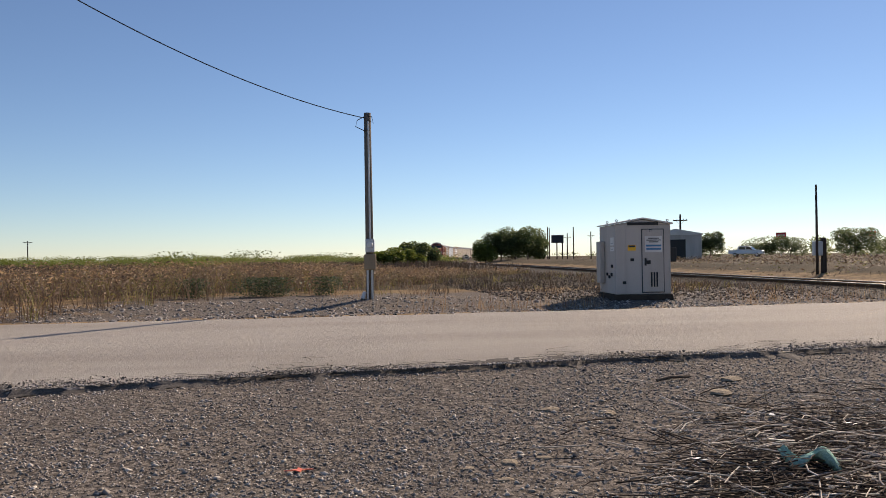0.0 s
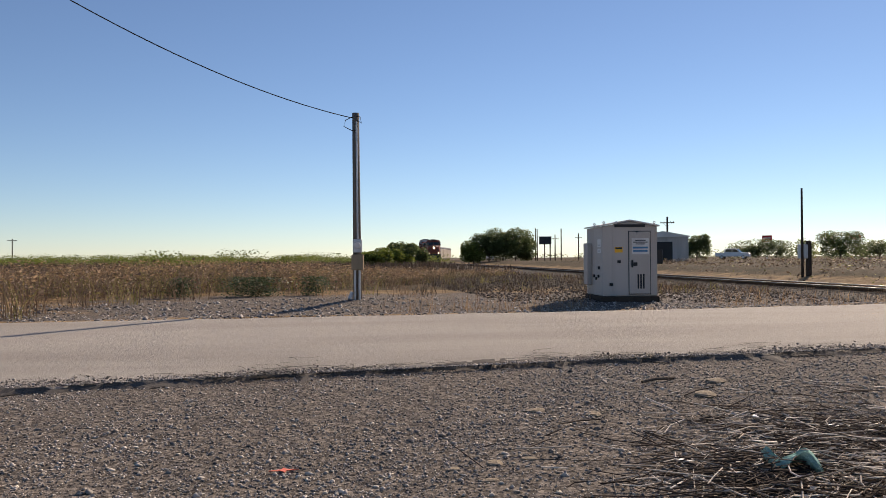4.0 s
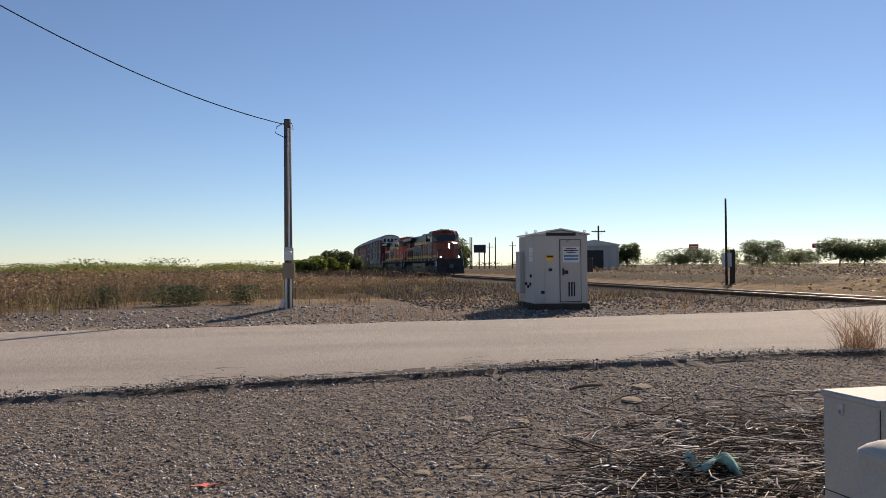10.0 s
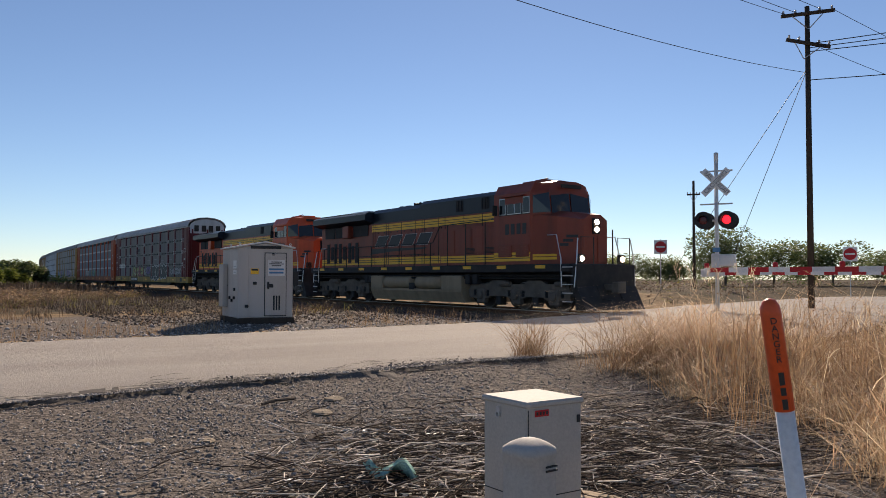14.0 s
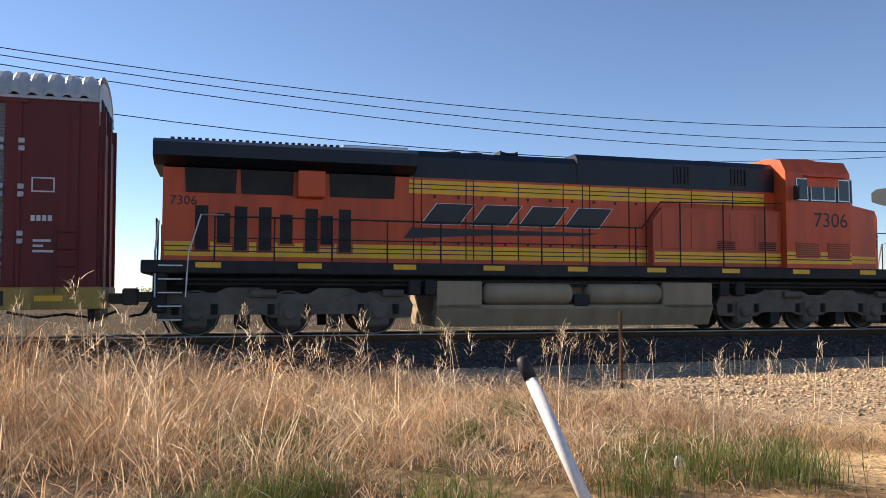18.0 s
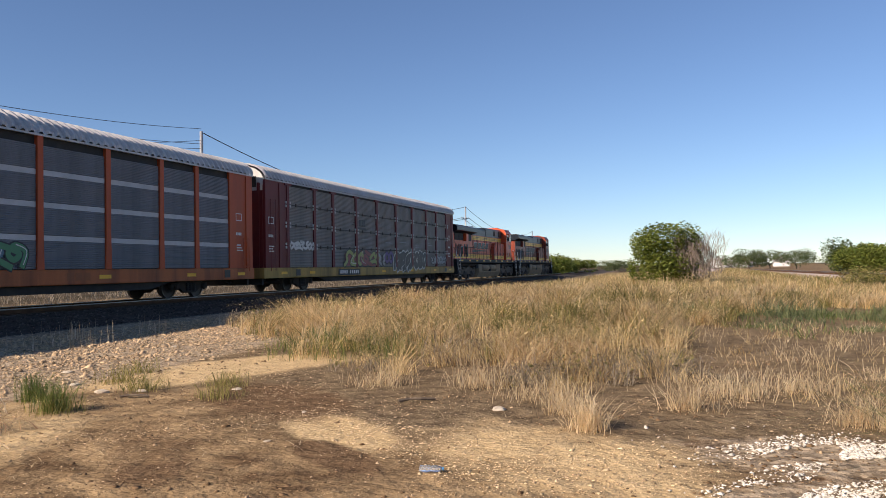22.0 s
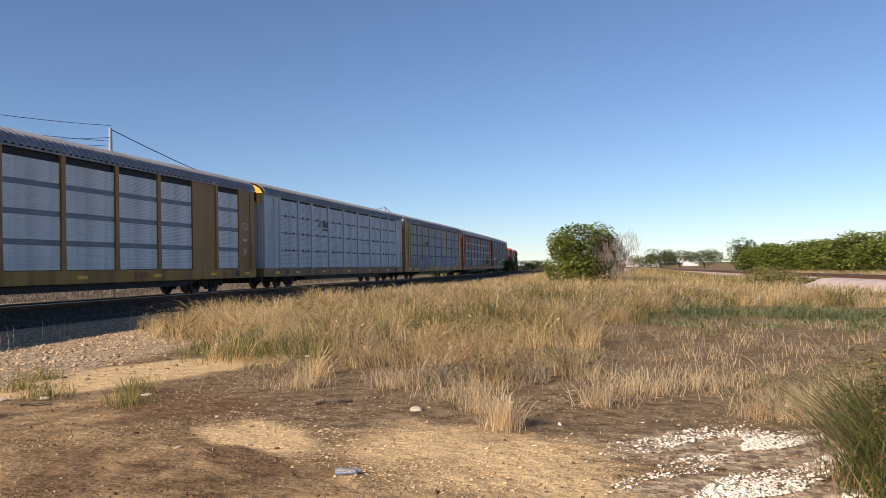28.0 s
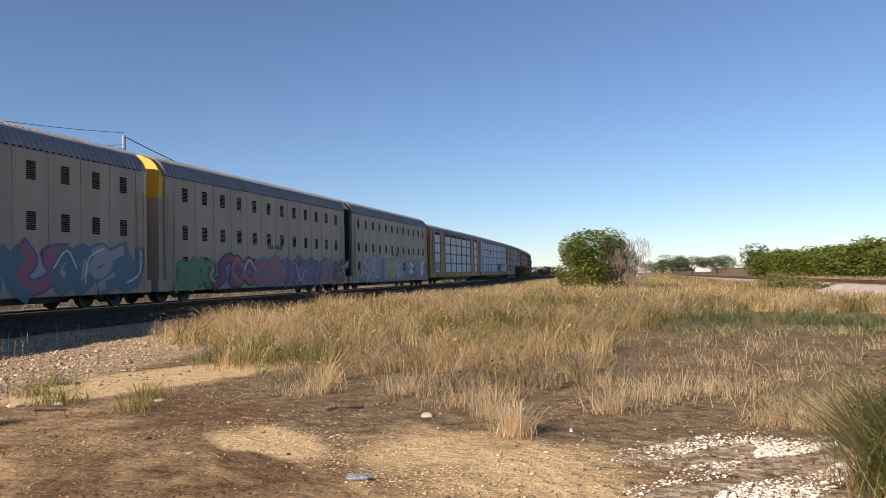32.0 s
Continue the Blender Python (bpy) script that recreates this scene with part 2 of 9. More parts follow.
def road_z(x, v):
    a = np.interp(x, [-60, -5, 0, 5.5, 13, 17, 25, 60], [0.05, 0.15, 0.25, 0.35, 0.42, 0.44, 0.44, 0.3])
    b = np.interp(x, [-60, -9, 0, 10, 16, 25, 60], [0.2, 0.28, 0.30, 0.32, 0.36, 0.42, 0.3])
    return a + (b - a) * np.clip(v, 0, 1)


def ease(a, b, x):
    t = np.clip((x - a) / (b - a), 0, 1)
    return t * t * (3 - 2 * t)


def waves(x, y, seed=0):
    """Gentle unevenness, at several scales, from sines."""
    r = np.random.default_rng(seed)
    z = 0
    for k in (0.05, 0.12, 0.3, 0.7, 1.5):
        for _ in range(3):
            a, p = r.uniform(0, 6.28, 2)
            z = z + np.sin(k * 2 * (x * np.cos(a) + y * np.sin(a)) + p) / (3 * k ** 0.8)
    return z * 0.05


def ground_z(x, y):
    x, y = np.asarray(x, float), np.asarray(y, float)
    rn, rf = road_near(x), road_far(x)
    v = (y - rn) / (rf - rn)
    z = 0.0 + 0.03 * waves(x, y, 3)
    # north of the road the ground lies higher; the pole and the relay hut stand on a low bank
    z = z + 0.34 * ease(-1.5, 3.5, y - rf)
    z = z + 0.12 * np.exp(-(((x + 2.3) / 2.6) ** 2 + ((y - 22.3) / 1.6) ** 2))
    # low rise under the southern grass, and the hollow before the western track
    z = z + 0.28 * np.exp(-(((x - 9) / 9) ** 2 + ((y + 24) / 13) ** 2))
    z = z - 0.3 * ease(-22, -45, y) * ease(9, -2, x)
    z = z + 0.12 * ease(60, 140, np.hypot(x, y))
    z = z + 0.45 * ease(-5.5, -9.5, line_x(y) - x) * ease(26, 34, y) * ease(190, 150, np.hypot(x, y))
    # both sides of the road blend into its edges
    k = ease(-5.0, -0.1, y - rn) * ease(5.0, 0.1, y - rf) * ease(70, 40, np.abs(x))
    z = z * (1 - k) + (road_z(x, v) - 0.03 - 0.02 * ease(1.2, 0.0, y - rn)) * k
    # toe of the ballast
    lat = np.abs(x - line_x(y))
    k = ease(6.5, 3.0, lat) * ease(330, 280, np.abs(y))
    z = z * (1 - k) + (rail_z(y) - 0.42) * k
    lat = np.abs(x - west_x(y))
    k = ease(7, 3.5, lat) * ease(330, 280, np.abs(y))
    z = z * (1 - k) + (-0.3 + 0.35 * ease(-50, 0, y)) * k
    return z


def road_share(x, y):
    rn, rf = road_near(x), road_far(x)
    return (y > rn) & (y < rf)


# ---- ground, road, railway ----
def ground_material():
    m, nd, ln, bs = nodes_of("earth")
    co = nd.new("ShaderNodeTexCoord")
    za, zb = nd.new("ShaderNodeVertexColor"), nd.new("ShaderNodeVertexColor")
    za.layer_name, zb.layer_name = "zone_a", "zone_b"
    sa, sb = nd.new("ShaderNodeSeparateColor"), nd.new("ShaderNodeSeparateColor")
    ln.new(za.outputs[0], sa.inputs[0])
    ln.new(zb.outputs[0], sb.inputs[0])

    def nz(scale, detail=6.0, rough=0.6):
        n = node(nd, "ShaderNodeTexNoise", Scale=scale, Detail=detail, Roughness=rough)
        ln.new(co.outputs["Object"], n.inputs["Vector"])
        return n.outputs[0]

    def vor(scale):
        n = node(nd, "ShaderNodeTexVoronoi", Scale=scale)
        ln.new(co.outputs["Object"], n.inputs["Vector"])
        return n

    def edge(zone, noise, sharp=0.18):
        a = nd.new("ShaderNodeMath")
        a.operation = "ADD"
        ln.new(zone, a.inputs[0])
        b = nd.new("ShaderNodeMath")
        b.operation = "MULTIPLY_ADD"
        b.inputs[1].default_value, b.inputs[2].default_value = 1.1, -0.55
        ln.new(noise, b.inputs[0])
        ln.new(b.outputs[0], a.inputs[1])
        return ramp(nd, ln, a.outputs[0], 0.5 - sharp, 0.5 + sharp)

    n1, n2, n3, n4 = nz(0.8), nz(5.0), nz(28.0), nz(0.12, 4.0)
    v1, v2 = vor(38.0), vor(16.0)
    grit = mixed(nd, ln, ramp(nd, ln, v1.outputs["Color"], 0.1, 0.9), (0.05, 0.043, 0.038), (0.27, 0.232, 0.20))
    n5 = nz(1.3, 9.0, 0.66)
    soil = mixed(nd, ln, ramp(nd, ln, n5, 0.38, 0.62), (0.14, 0.087, 0.048), (0.44, 0.30, 0.163))
    litter = mixed(nd, ln, ramp(nd, ln, n2, 0.3, 0.7), (0.10, 0.068, 0.041), (0.29, 0.21, 0.125))
    far_grass = mixed(nd, ln, ramp(nd, ln, n4, 0.4, 0.65), (0.10, 0.075, 0.05), (0.055, 0.047, 0.03))
    tan = mixed(nd, ln, ramp(nd, ln, n2, 0.3, 0.75), (0.56, 0.39, 0.205), (0.68, 0.50, 0.285))
    lime = mixed(nd, ln, ramp(nd, ln, v2.outputs["Color"], 0.15, 0.85), (0.20, 0.15, 0.10), (0.55, 0.43, 0.30))
    wet = mixed(nd, ln, ramp(nd, ln, n2, 0.3, 0.7), (0.115, 0.07, 0.039), (0.23, 0.145, 0.082))
    c = mixed(nd, ln, edge(sb.outputs[0], n1), soil, litter)
    c = mixed(nd, ln, edge(sb.outputs[2], n1), c, far_grass)
    c = mixed(nd, ln, edge(sa.outputs[1], n1), c, tan)
    c = mixed(nd, ln, edge(sb.outputs[1], n1, 0.1), c, wet)
    c = mixed(nd, ln, edge(sa.outputs[0], n1), c, grit)
    c = mixed(nd, ln, edge(sa.outputs[2], n2), c, lime)
    g = nd.new("ShaderNodeMath")
    g.operation = "MULTIPLY_ADD"
    g.inputs[1].default_value, g.inputs[2].default_value = 0.42, 0.76
    ln.new(ramp(nd, ln, n3, 0.28, 0.72), g.inputs[0])
    c = mixed(nd, ln, 1.0, c, g.outputs[0], "MULTIPLY")
    ln.new(c, bs.inputs["Base Color"])
    bs.inputs["Roughness"].default_value = 0.95
    bs.inputs["Specular IOR Level"].default_value = 0.04
    h = nd.new("ShaderNodeMath")
    h.operation = "MULTIPLY_ADD"
    h.inputs[1].default_value = -0.35
    ln.new(v1.outputs["Distance"], h.inputs[0])
    ln.new(n3, h.inputs[2])
    b1 = node(nd, "ShaderNodeBump", Strength=0.5, Distance=0.014)
    ln.new(h.outputs[0], b1.inputs["Height"])
    b2 = node(nd, "ShaderNodeBump", Strength=0.7, Distance=0.11)
    ln.new(n2, b2.inputs["Height"])
    ln.new(b1.outputs[0], b2.inputs["Normal"])
    ln.new(b2.outputs[0], bs.inputs["Normal"])
    return m


def blob(x, y, cx, cy, rx, ry, turn=0.0):
    a = radians(turn)
    u = (x - cx) * math.cos(a) + (y - cy) * math.sin(a)
    v = -(x - cx) * math.sin(a) + (y - cy) * math.cos(a)
    return np.clip(1.6 - 1.1 * np.sqrt((u / rx) ** 2 + (v / ry) ** 2), 0, 1)


def zones(x, y):
    """Shares of grit, tan dirt, limestone, litter, damp soil and far grass at a place."""
    rn, rf = road_near(x), road_far(x)
    lat = line_x(y) - x
    r = np.hypot(x, y)
    grit = np.clip(blob(x, y, -6, 4, 13, 9) + blob(x, y, 2, 9, 7, 4), 0, 1) * (y < rn + 1) * ease(-1.5, 1.0, y)
    grit = np.maximum(grit, 0.72 * ease(0, 1, y - rf) * ease(12, 8, y - rf) * ease(-14, -8, x) * ease(14, 11, x - 0.0))
    grit = np.maximum(grit, 0.9 * ease(5.4, 4.2, np.abs(lat)) * (np.abs(y) < 300))
    tan = np.maximum(1.25 * blob(x, y, 8.3, -9.9, 2.3, 0.95, 68), 0.95 * blob(x, y, 4.2, -6.7, 0.95, 0.42, -35))
    tan = np.maximum(tan, 0.62 * blob(x, y, 2.0, -6.4, 1.9, 1.3, -30))
    tan = np.maximum(tan, 0.6 * blob(x, y, 7.5, -5.5, 2.2, 1.0, -50))
    tan = np.maximum(tan, blob(x, y, -3, -42, 6, 2.5, 20))
    tan = np.maximum(tan, 0.4 * ease(4, 9, -lat) * ease(20, 12, -lat) * ease(14, 4, y))
    lime = 0.85 * ease(3.9, 5.2, lat) * ease(13.2, 11.8, lat) * ease(2, -4, y) * ease(-46, -26, y)
    lime = np.maximum(lime, blob(x, y, -0.2, -7.2, 1.25, 0.7))
    lime = np.maximum(lime, 0.9 * blob(x, y, -0.1, -5.9, 0.9, 0.5))
    lime = np.maximum(lime, 0.9 * ease(5.5, 3.5, np.abs(x - west_x(y))) * (np.abs(y) < 300))
    litter = np.clip(blob(x, y, 9, 4, 7, 7) + blob(x, y, 4, -16, 9, 8) + 0.6 * blob(x, y, 0, -10, 5, 5), 0, 1)
    litter = np.maximum(litter, 0.55 * ease(15, 30, r))
    damp = np.maximum(0.9 * blob(x, y, 3.75, -5.85, 0.8, 0.28, -30), 0.75 * blob(x, y, 5.9, -8.0, 1.5, 0.9, -35))
    damp = np.maximum(damp, 0.6 * blob(x, y, 5.3, -5.4, 1.3, 0.6, -40))
    damp = np.maximum(damp, 0.8 * blob(x, y, 0.94, -7.35, 0.3, 0.2))
    damp = np.maximum(damp, 0.62 * blob(x, y, -0.1, -6.7, 1.3, 1.2))
    damp = np.maximum(damp, blob(x, y, 3.4, 5.9, 2.2, 1.3, 15))
    damp = np.maximum(damp, 0.9 * blob(x, y, 4.9, 5.9, 1.6, 1.9, 15))
    far = ease(16, 34, r) * (1 - 0.9 * ease(16, 9, y - rf) * ease(-16, -9, x) * ease(40, 20, x))
    far = far * ease(5, 8, np.abs(lat))
    return grit, tan, lime, litter, damp, far


def build_ground():
    rings = [0.0] + [0.3 * 1.034 ** k for k in range(276)]
    na = 420
    ang = np.linspace(0, 2 * np.pi, na, endpoint=False)
    R, A = np.meshgrid(rings[1:], ang, indexing="ij")
    x, y = (R * np.sin(A)).ravel(), (R * np.cos(A)).ravel()
    x, y = np.concatenate([[0], x]), np.concatenate([[0], y])
    z = ground_z(x, y)
    nr = len(rings) - 1
    faces = [(0, 1 + (j + 1) % na, 1 + j) for j in range(na)]
    for i in range(nr - 1):
        a, b = 1 + i * na, 1 + (i + 1) * na
        faces += [(a + j, a + (j + 1) % na, b + (j + 1) % na, b + j) for j in range(na)]
    me = bpy.data.meshes.new("ground")
    me.from_pydata(np.c_[x, y, z].tolist(), [], faces)
    me.update()
    za = me.color_attributes.new("zone_a", "FLOAT_COLOR", "POINT")
    zb = me.color_attributes.new("zone_b", "FLOAT_COLOR", "POINT")
    g, t, l, lit, damp, far = zones(x, y)
    one = np.ones_like(x)
    za.data.foreach_set("color", np.c_[g, t, l, one].astype(np.float32).ravel())
    zb.data.foreach_set("color", np.c_[lit, damp, far, one].astype(np.float32).ravel())
    for p in me.polygons:
        p.use_smooth = True
    me.materials.append(ground_material())
    tagged(new("ground", me), "uneven dry earth with gravel, pale dirt and grass litter", "ground", kind="structure")


build_ground()

M_ROAD = worn("sun_bleached_asphalt", (0.40, 0.365, 0.325), (0.31, 0.28, 0.245), 0.85, 0, 85.0, 0.5, 0.9, 0.8, streak=(0.25, 1.2, 1))
M_TAR = worn("broken_dark_asphalt", (0.13, 0.117, 0.106), (0.045, 0.041, 0.038), 0.9, 0, 30.0, 3.0, 0.6)


M_CRACK = worn("open_crack", (0.03, 0.028, 0.026), (0.015, 0.014, 0.013), 0.95, 0, 30.0, 3.0, 0.4)


def build_road():
    xs = np.concatenate([np.arange(-200, -24, 8), np.arange(-24, 30, 0.25), np.arange(30, 141, 6)])
    vs = np.array([0, 0.0015, 0.012, 0.05, 0.12, 0.25, 0.4, 0.55, 0.7, 0.85, 0.95, 0.99, 1])
    jag = np.convolve(rng.normal(0, 1, len(xs) + 8), np.ones(3) / 3, "same")[: len(xs)] * 0.13 + 0.16 * np.sin(xs * 1.3) * np.sin(xs * 0.37)
    jag2 = np.convolve(rng.normal(0, 1, len(xs) + 8), np.ones(5) / 5, "same")[: len(xs)] * 0.14
    pts = []
    for i, x in enumerate(xs):
        a, b = road_near(x) + jag[i], road_far(x) + jag2[i]
        for v in vs:
            z = road_z(x, v) + 0.03 * math.sin(math.pi * v) - (0.09 if v == 0 else 0.02 if v < 0.005 else 0.05 if v == 1 else 0)
            pts.append((x, a + (b - a) * v, z))
    n = len(vs)
    faces = [(i * n + j, (i + 1) * n + j, (i + 1) * n + j + 1, i * n + j + 1) for i in range(len(xs) - 1) for j in range(n - 1)]
    me = bpy.data.meshes.new("road")
    me.from_pydata(pts, [], faces)
    me.update()
    me.materials.append(M_ROAD)
    road = tagged(new("road", me), "worn pale asphalt road with a crumbling edge", "road", kind="structure")
    # crumbled dark edge: a ragged strip of old broken asphalt along the near side
    r = random.Random(5)
    sh = Shape()
    ex = np.arange(-11, 13, 0.07)
    wob = np.convolve(rng.normal(0, 1, len(ex) + 4), np.ones(3) / 3, "same")
    wob2 = np.convolve(rng.normal(0, 1, len(ex) + 4), np.ones(4) / 4, "same")
    for i, x in enumerate(ex):
        near, far = float(road_near(x)) + float(np.interp(x, xs, jag)), float(road_far(x))
        wide = 0.02 + 0.26 * max(0.0, math.sin(x * 0.8 + 0.4) + 0.5 * math.sin(x * 2.1))
        a, b = near - 0.06 - 0.16 * wob[i] ** 2 - 0.12 * max(0.0, math.sin(x * 1.7)), near + wide + 0.07 * abs(wob2[i])
        for k in range(5):
            y = a + (b - a) * k / 4
            v = (y - near) / (far - near)
            top = float(road_z(x, max(v, 0))) + 0.03 * math.sin(math.pi * max(v, 0))
            z = top + 0.012 if y > near else max(float(ground_z(x, y)) + 0.012 * k, top - 0.10)
            sh.v.append((float(x), y, z + 0.003 * r.uniform(-1, 1)))
    for i in range(len(ex) - 1):
        for k in range(4):
            if k == 3 and wob2[i] < -0.1 or k == 0 and wob2[i] > 0.35:
                continue
            sh.f.append((5 * i + k, 5 * i + 5 + k, 5 * i + 6 + k, 5 * i + 1 + k))
    part("broken_edge", sh, M_TAR, road, "broken dark asphalt along the verge")["kind"] = "stuff"
    # meandering cracks near the edge
    sh = Shape()
    for _ in range(90):
        x = r.choice((r.uniform(-7, 9), r.gauss(-2.2, 0.9), r.gauss(2.4, 0.8)))
        y = float(road_near(x)) + abs(r.gauss(0.05, 0.24)) + 0.05
        d = r.uniform(-0.4, 0.4)
        pts = []
        for k in range(r.randint(5, 14)):
            v = (y - road_near(x)) / (road_far(x) - road_near(x))
            pts.append((x, y, float(road_z(x, v)) + 0.03 * math.sin(math.pi * max(v, 0)) + 0.02))
            d = 0.6 * d + r.uniform(-1.3, 1.3)
            x += 0.11 * math.cos(d)
            y += 0.11 * math.sin(d)
        for a, b in zip(pts, pts[1:]):
            w = r.uniform(0.004, 0.018)
            sh.add([(a[0], a[1] - w, a[2]), (b[0], b[1] - w, b[2]), (b[0], b[1] + w, b[2]), (a[0], a[1] + w, a[2])], [(0, 1, 2, 3)])
    part("crack", sh, M_CRACK, road, "dark open cracks in the asphalt")["kind"] = "stuff"


build_road()

M_BALLAST = worn("grey_ballast", (0.085, 0.072, 0.062), (0.034, 0.03, 0.027), 0.9, 0, 22.0, 1.5, 1.0, 0.8)
M_PINK = worn("pinkish_ballast", (0.50, 0.41, 0.37), (0.30, 0.25, 0.22), 0.9, 0, 22.0, 1.5, 1.0, 0.8)
M_STONE = worn("crushed_ballast_stone", (0.115, 0.098, 0.084), (0.045, 0.039, 0.034), 0.85, 0, 40.0, 4.0, 0.3, 0.6, islands=0.6)
M_LIMESTONE = worn("crushed_limestone", (0.50, 0.36, 0.225), (0.26, 0.18, 0.11), 0.9, 0, 40.0, 4.0, 0.3, 0.6, islands=0.45)
M_GRAVEL = worn("road_gravel", (0.36, 0.33, 0.30), (0.13, 0.115, 0.104), 0.85, 0, 40.0, 4.0, 0.3, 0.6, islands=0.6)
M_CHIP = worn("pale_stone_chips", (0.50, 0.45, 0.39), (0.30, 0.26, 0.22), 0.8, 0, 40.0, 4.0, 0.2, 0.6, islands=0.5)
M_RAILTOP = worn("polished_railhead", (0.30, 0.28, 0.26), (0.17, 0.15, 0.13), 0.5, 1.0, 60, 2, 0.05)
M_RUST = worn("rusty_rail_steel", (0.14, 0.075, 0.045), (0.07, 0.04, 0.028), 0.8, 0.3, 40, 2, 0.3)
M_TIE = worn("weathered_tie_wood", (0.12, 0.095, 0.075), (0.05, 0.042, 0.036), 0.9, 0, 18, 2, 0.7, streak=(8, 1, 8), islands=0.3)


def along(sections, centre, name, material, label, kind, parent=None):
    """Sweeps cross sections (offset to the left of the way, height over the rail) along centre points (x, y, z, nx, ny)."""
    n = len(sections)
    pts, faces = [], []
    for x, y, z, nx, ny in centre:
        for u, w in sections:
            pts.append((x + nx * u, y + ny * u, z + w))
    for i in range(len(centre) - 1):
        for j in range(n - 1):
            faces.append((i * n + j, i * n + j + 1, (i + 1) * n + j + 1, (i + 1) * n + j))
    me = bpy.data.meshes.new(name)
    me.from_pydata(pts, [], faces)
    me.update()
    me.materials.append(material)
    ob = new(name, me)
    ob.parent = parent
    return tagged(ob, label, "" if parent else "railway", kind=kind)


def centre_points(xs, ys, z):
    dx, dy = np.gradient(xs), np.gradient(ys)
    l = np.hypot(dx, dy)
    return list(zip(xs, ys, z, -dy / l, dx / l))


def rail_pair(track, cps):
    head = [(-0.036, -0.03), (-0.034, -0.002), (0, 0), (0.034, -0.002), (0.036, -0.03)]
    web = [(-0.036, -0.031), (-0.01, -0.045), (-0.01, -0.14), (-0.075, -0.16), (-0.075, -0.185), (0.075, -0.185), (0.075, -0.16), (0.01, -0.14), (0.01, -0.045), (0.036, -0.031)]
    for side in (-0.755, 0.755):
        along([(u + side, w) for u, w in web], cps, "rail", M_RUST, "rusty steel rail with a polished head", "", track)
        along([(u + side, w) for u, w in head], cps, "railhead", M_RAILTOP, "polished running surface", "", track)
    return track


def build_railway():
    track = thing("railway_track", "single ballasted railway track with rusty rails on wooden ties", "railway", kind="structure")
    s = np.concatenate([np.arange(-560, -120, 6), np.arange(-120, 140, 1.5), np.arange(140, 460, 6)])
    xs, ys = line(s)
    cps = centre_points(xs, ys, rail_z(ys))
    prof = [(-5.6, -0.60), (-4.4, -0.44), (-3.2, -0.36), (-2.1, -0.23), (-1.7, -0.19), (-0.85, -0.19), (-0.6, -0.20), (0.6, -0.20), (0.85, -0.19), (1.7, -0.19), (2.1, -0.23), (3.4, -0.42), (5.0, -0.62)]
    along(prof, cps, "ballast_bed", M_BALLAST, "grey crushed-stone ballast bed", "structure")
    rail_pair(track, cps)
    tie = Shape().box(-0.11, 0.11, -1.3, 1.3, -0.36, -0.165, 0.012).mesh("tie")
    tie.materials.append(M_TIE)
    for k, q in enumerate(np.arange(-75, 85, 0.54)):
        x, y = line(q)
        x2, y2 = line(q + 0.5)
        ob = new("tie", tie)
        ob.parent = track
        ob.matrix_basis = Matrix.Translation((x, y, float(rail_z(y)))) @ pose(0, 0, 0, 0, 0, math.degrees(math.atan2(y2 - y, x2 - x)) + rng.normal(0, 0.5))
    west = thing("side_track", "second railway track on pale pinkish ballast", "railway", kind="structure")
    ys = np.concatenate([np.arange(-400, -150, 8), np.arange(-150, 100, 2.5), np.arange(100, 400, 8)])
    xs = np.interp(ys, ys, np.convolve(np.pad(west_x(ys), 6, "edge"), np.ones(13) / 13, "valid"))
    cps = centre_points(xs, ys, np.full(len(ys), 0.5) + 0 * ys)
    along([(5.2, -1.5), (3.4, -0.75), (2.1, -0.25), (1.7, -0.19), (-1.7, -0.19), (-2.1, -0.25), (-3.4, -0.75), (-5.2, -1.5)][::-1], cps, "ballast_bed", M_PINK, "pale pinkish crushed-stone ballast bed", "structure")
    rail_pair(west, cps)


build_railway()

# crushed stones: eight-sided grains
ROCK = np.array([(1, 0, 0), (-1, 0, 0), (0, 1, 0), (0, -1, 0), (0, 0, 1), (0, 0, -1)], float)
ROCK_F = [(0, 2, 4), (2, 1, 4), (1, 3, 4), (3, 0, 4), (2, 0, 5), (1, 2, 5), (3, 1, 5), (0, 3, 5)]


def stones(x, y, z, size, flat=0.7):
    n = len(x)
    p = ROCK[None] * rng.uniform(0.55, 1.25, (n, 6, 1)) + rng.normal(0, 0.22, (n, 6, 3))
    p = p * (np.asarray(size).reshape(-1, 1, 1) * np.array([1, 1, flat]))
    a = rng.uniform(0, 2 * np.pi, n)
    c, s = np.cos(a)[:, None], np.sin(a)[:, None]
    q = np.stack([p[..., 0] * c - p[..., 1] * s, p[..., 0] * s + p[..., 1] * c, p[..., 2]], -1)
    return q + np.stack([x, y, z], -1)[:, None, :], ROCK_F


# ---- the train: two locomotives and autorack cars; x ahead, y left, z up from the railhead ----
LENGTHS = [22.3, 22.3] + [28.63] * 5 + [22.0, 22.3] + [22.0, 22.3]
NOSE = [-6.95354062e-05, 4.60908584e-03, -8.16161990e-02, 15.5342028, -232.54488]


SLIP_T = [0, 3, 6, 8, 9, 10, 11, 12, 13, 14, 15, 16, 17, 32]
SLIP = [0.3, 0.1, -1.5, -2.8, -3.5, -3.8, -3.8, -3.4, -2.7, -1.8, -0.9, -0.22, 0, 0]


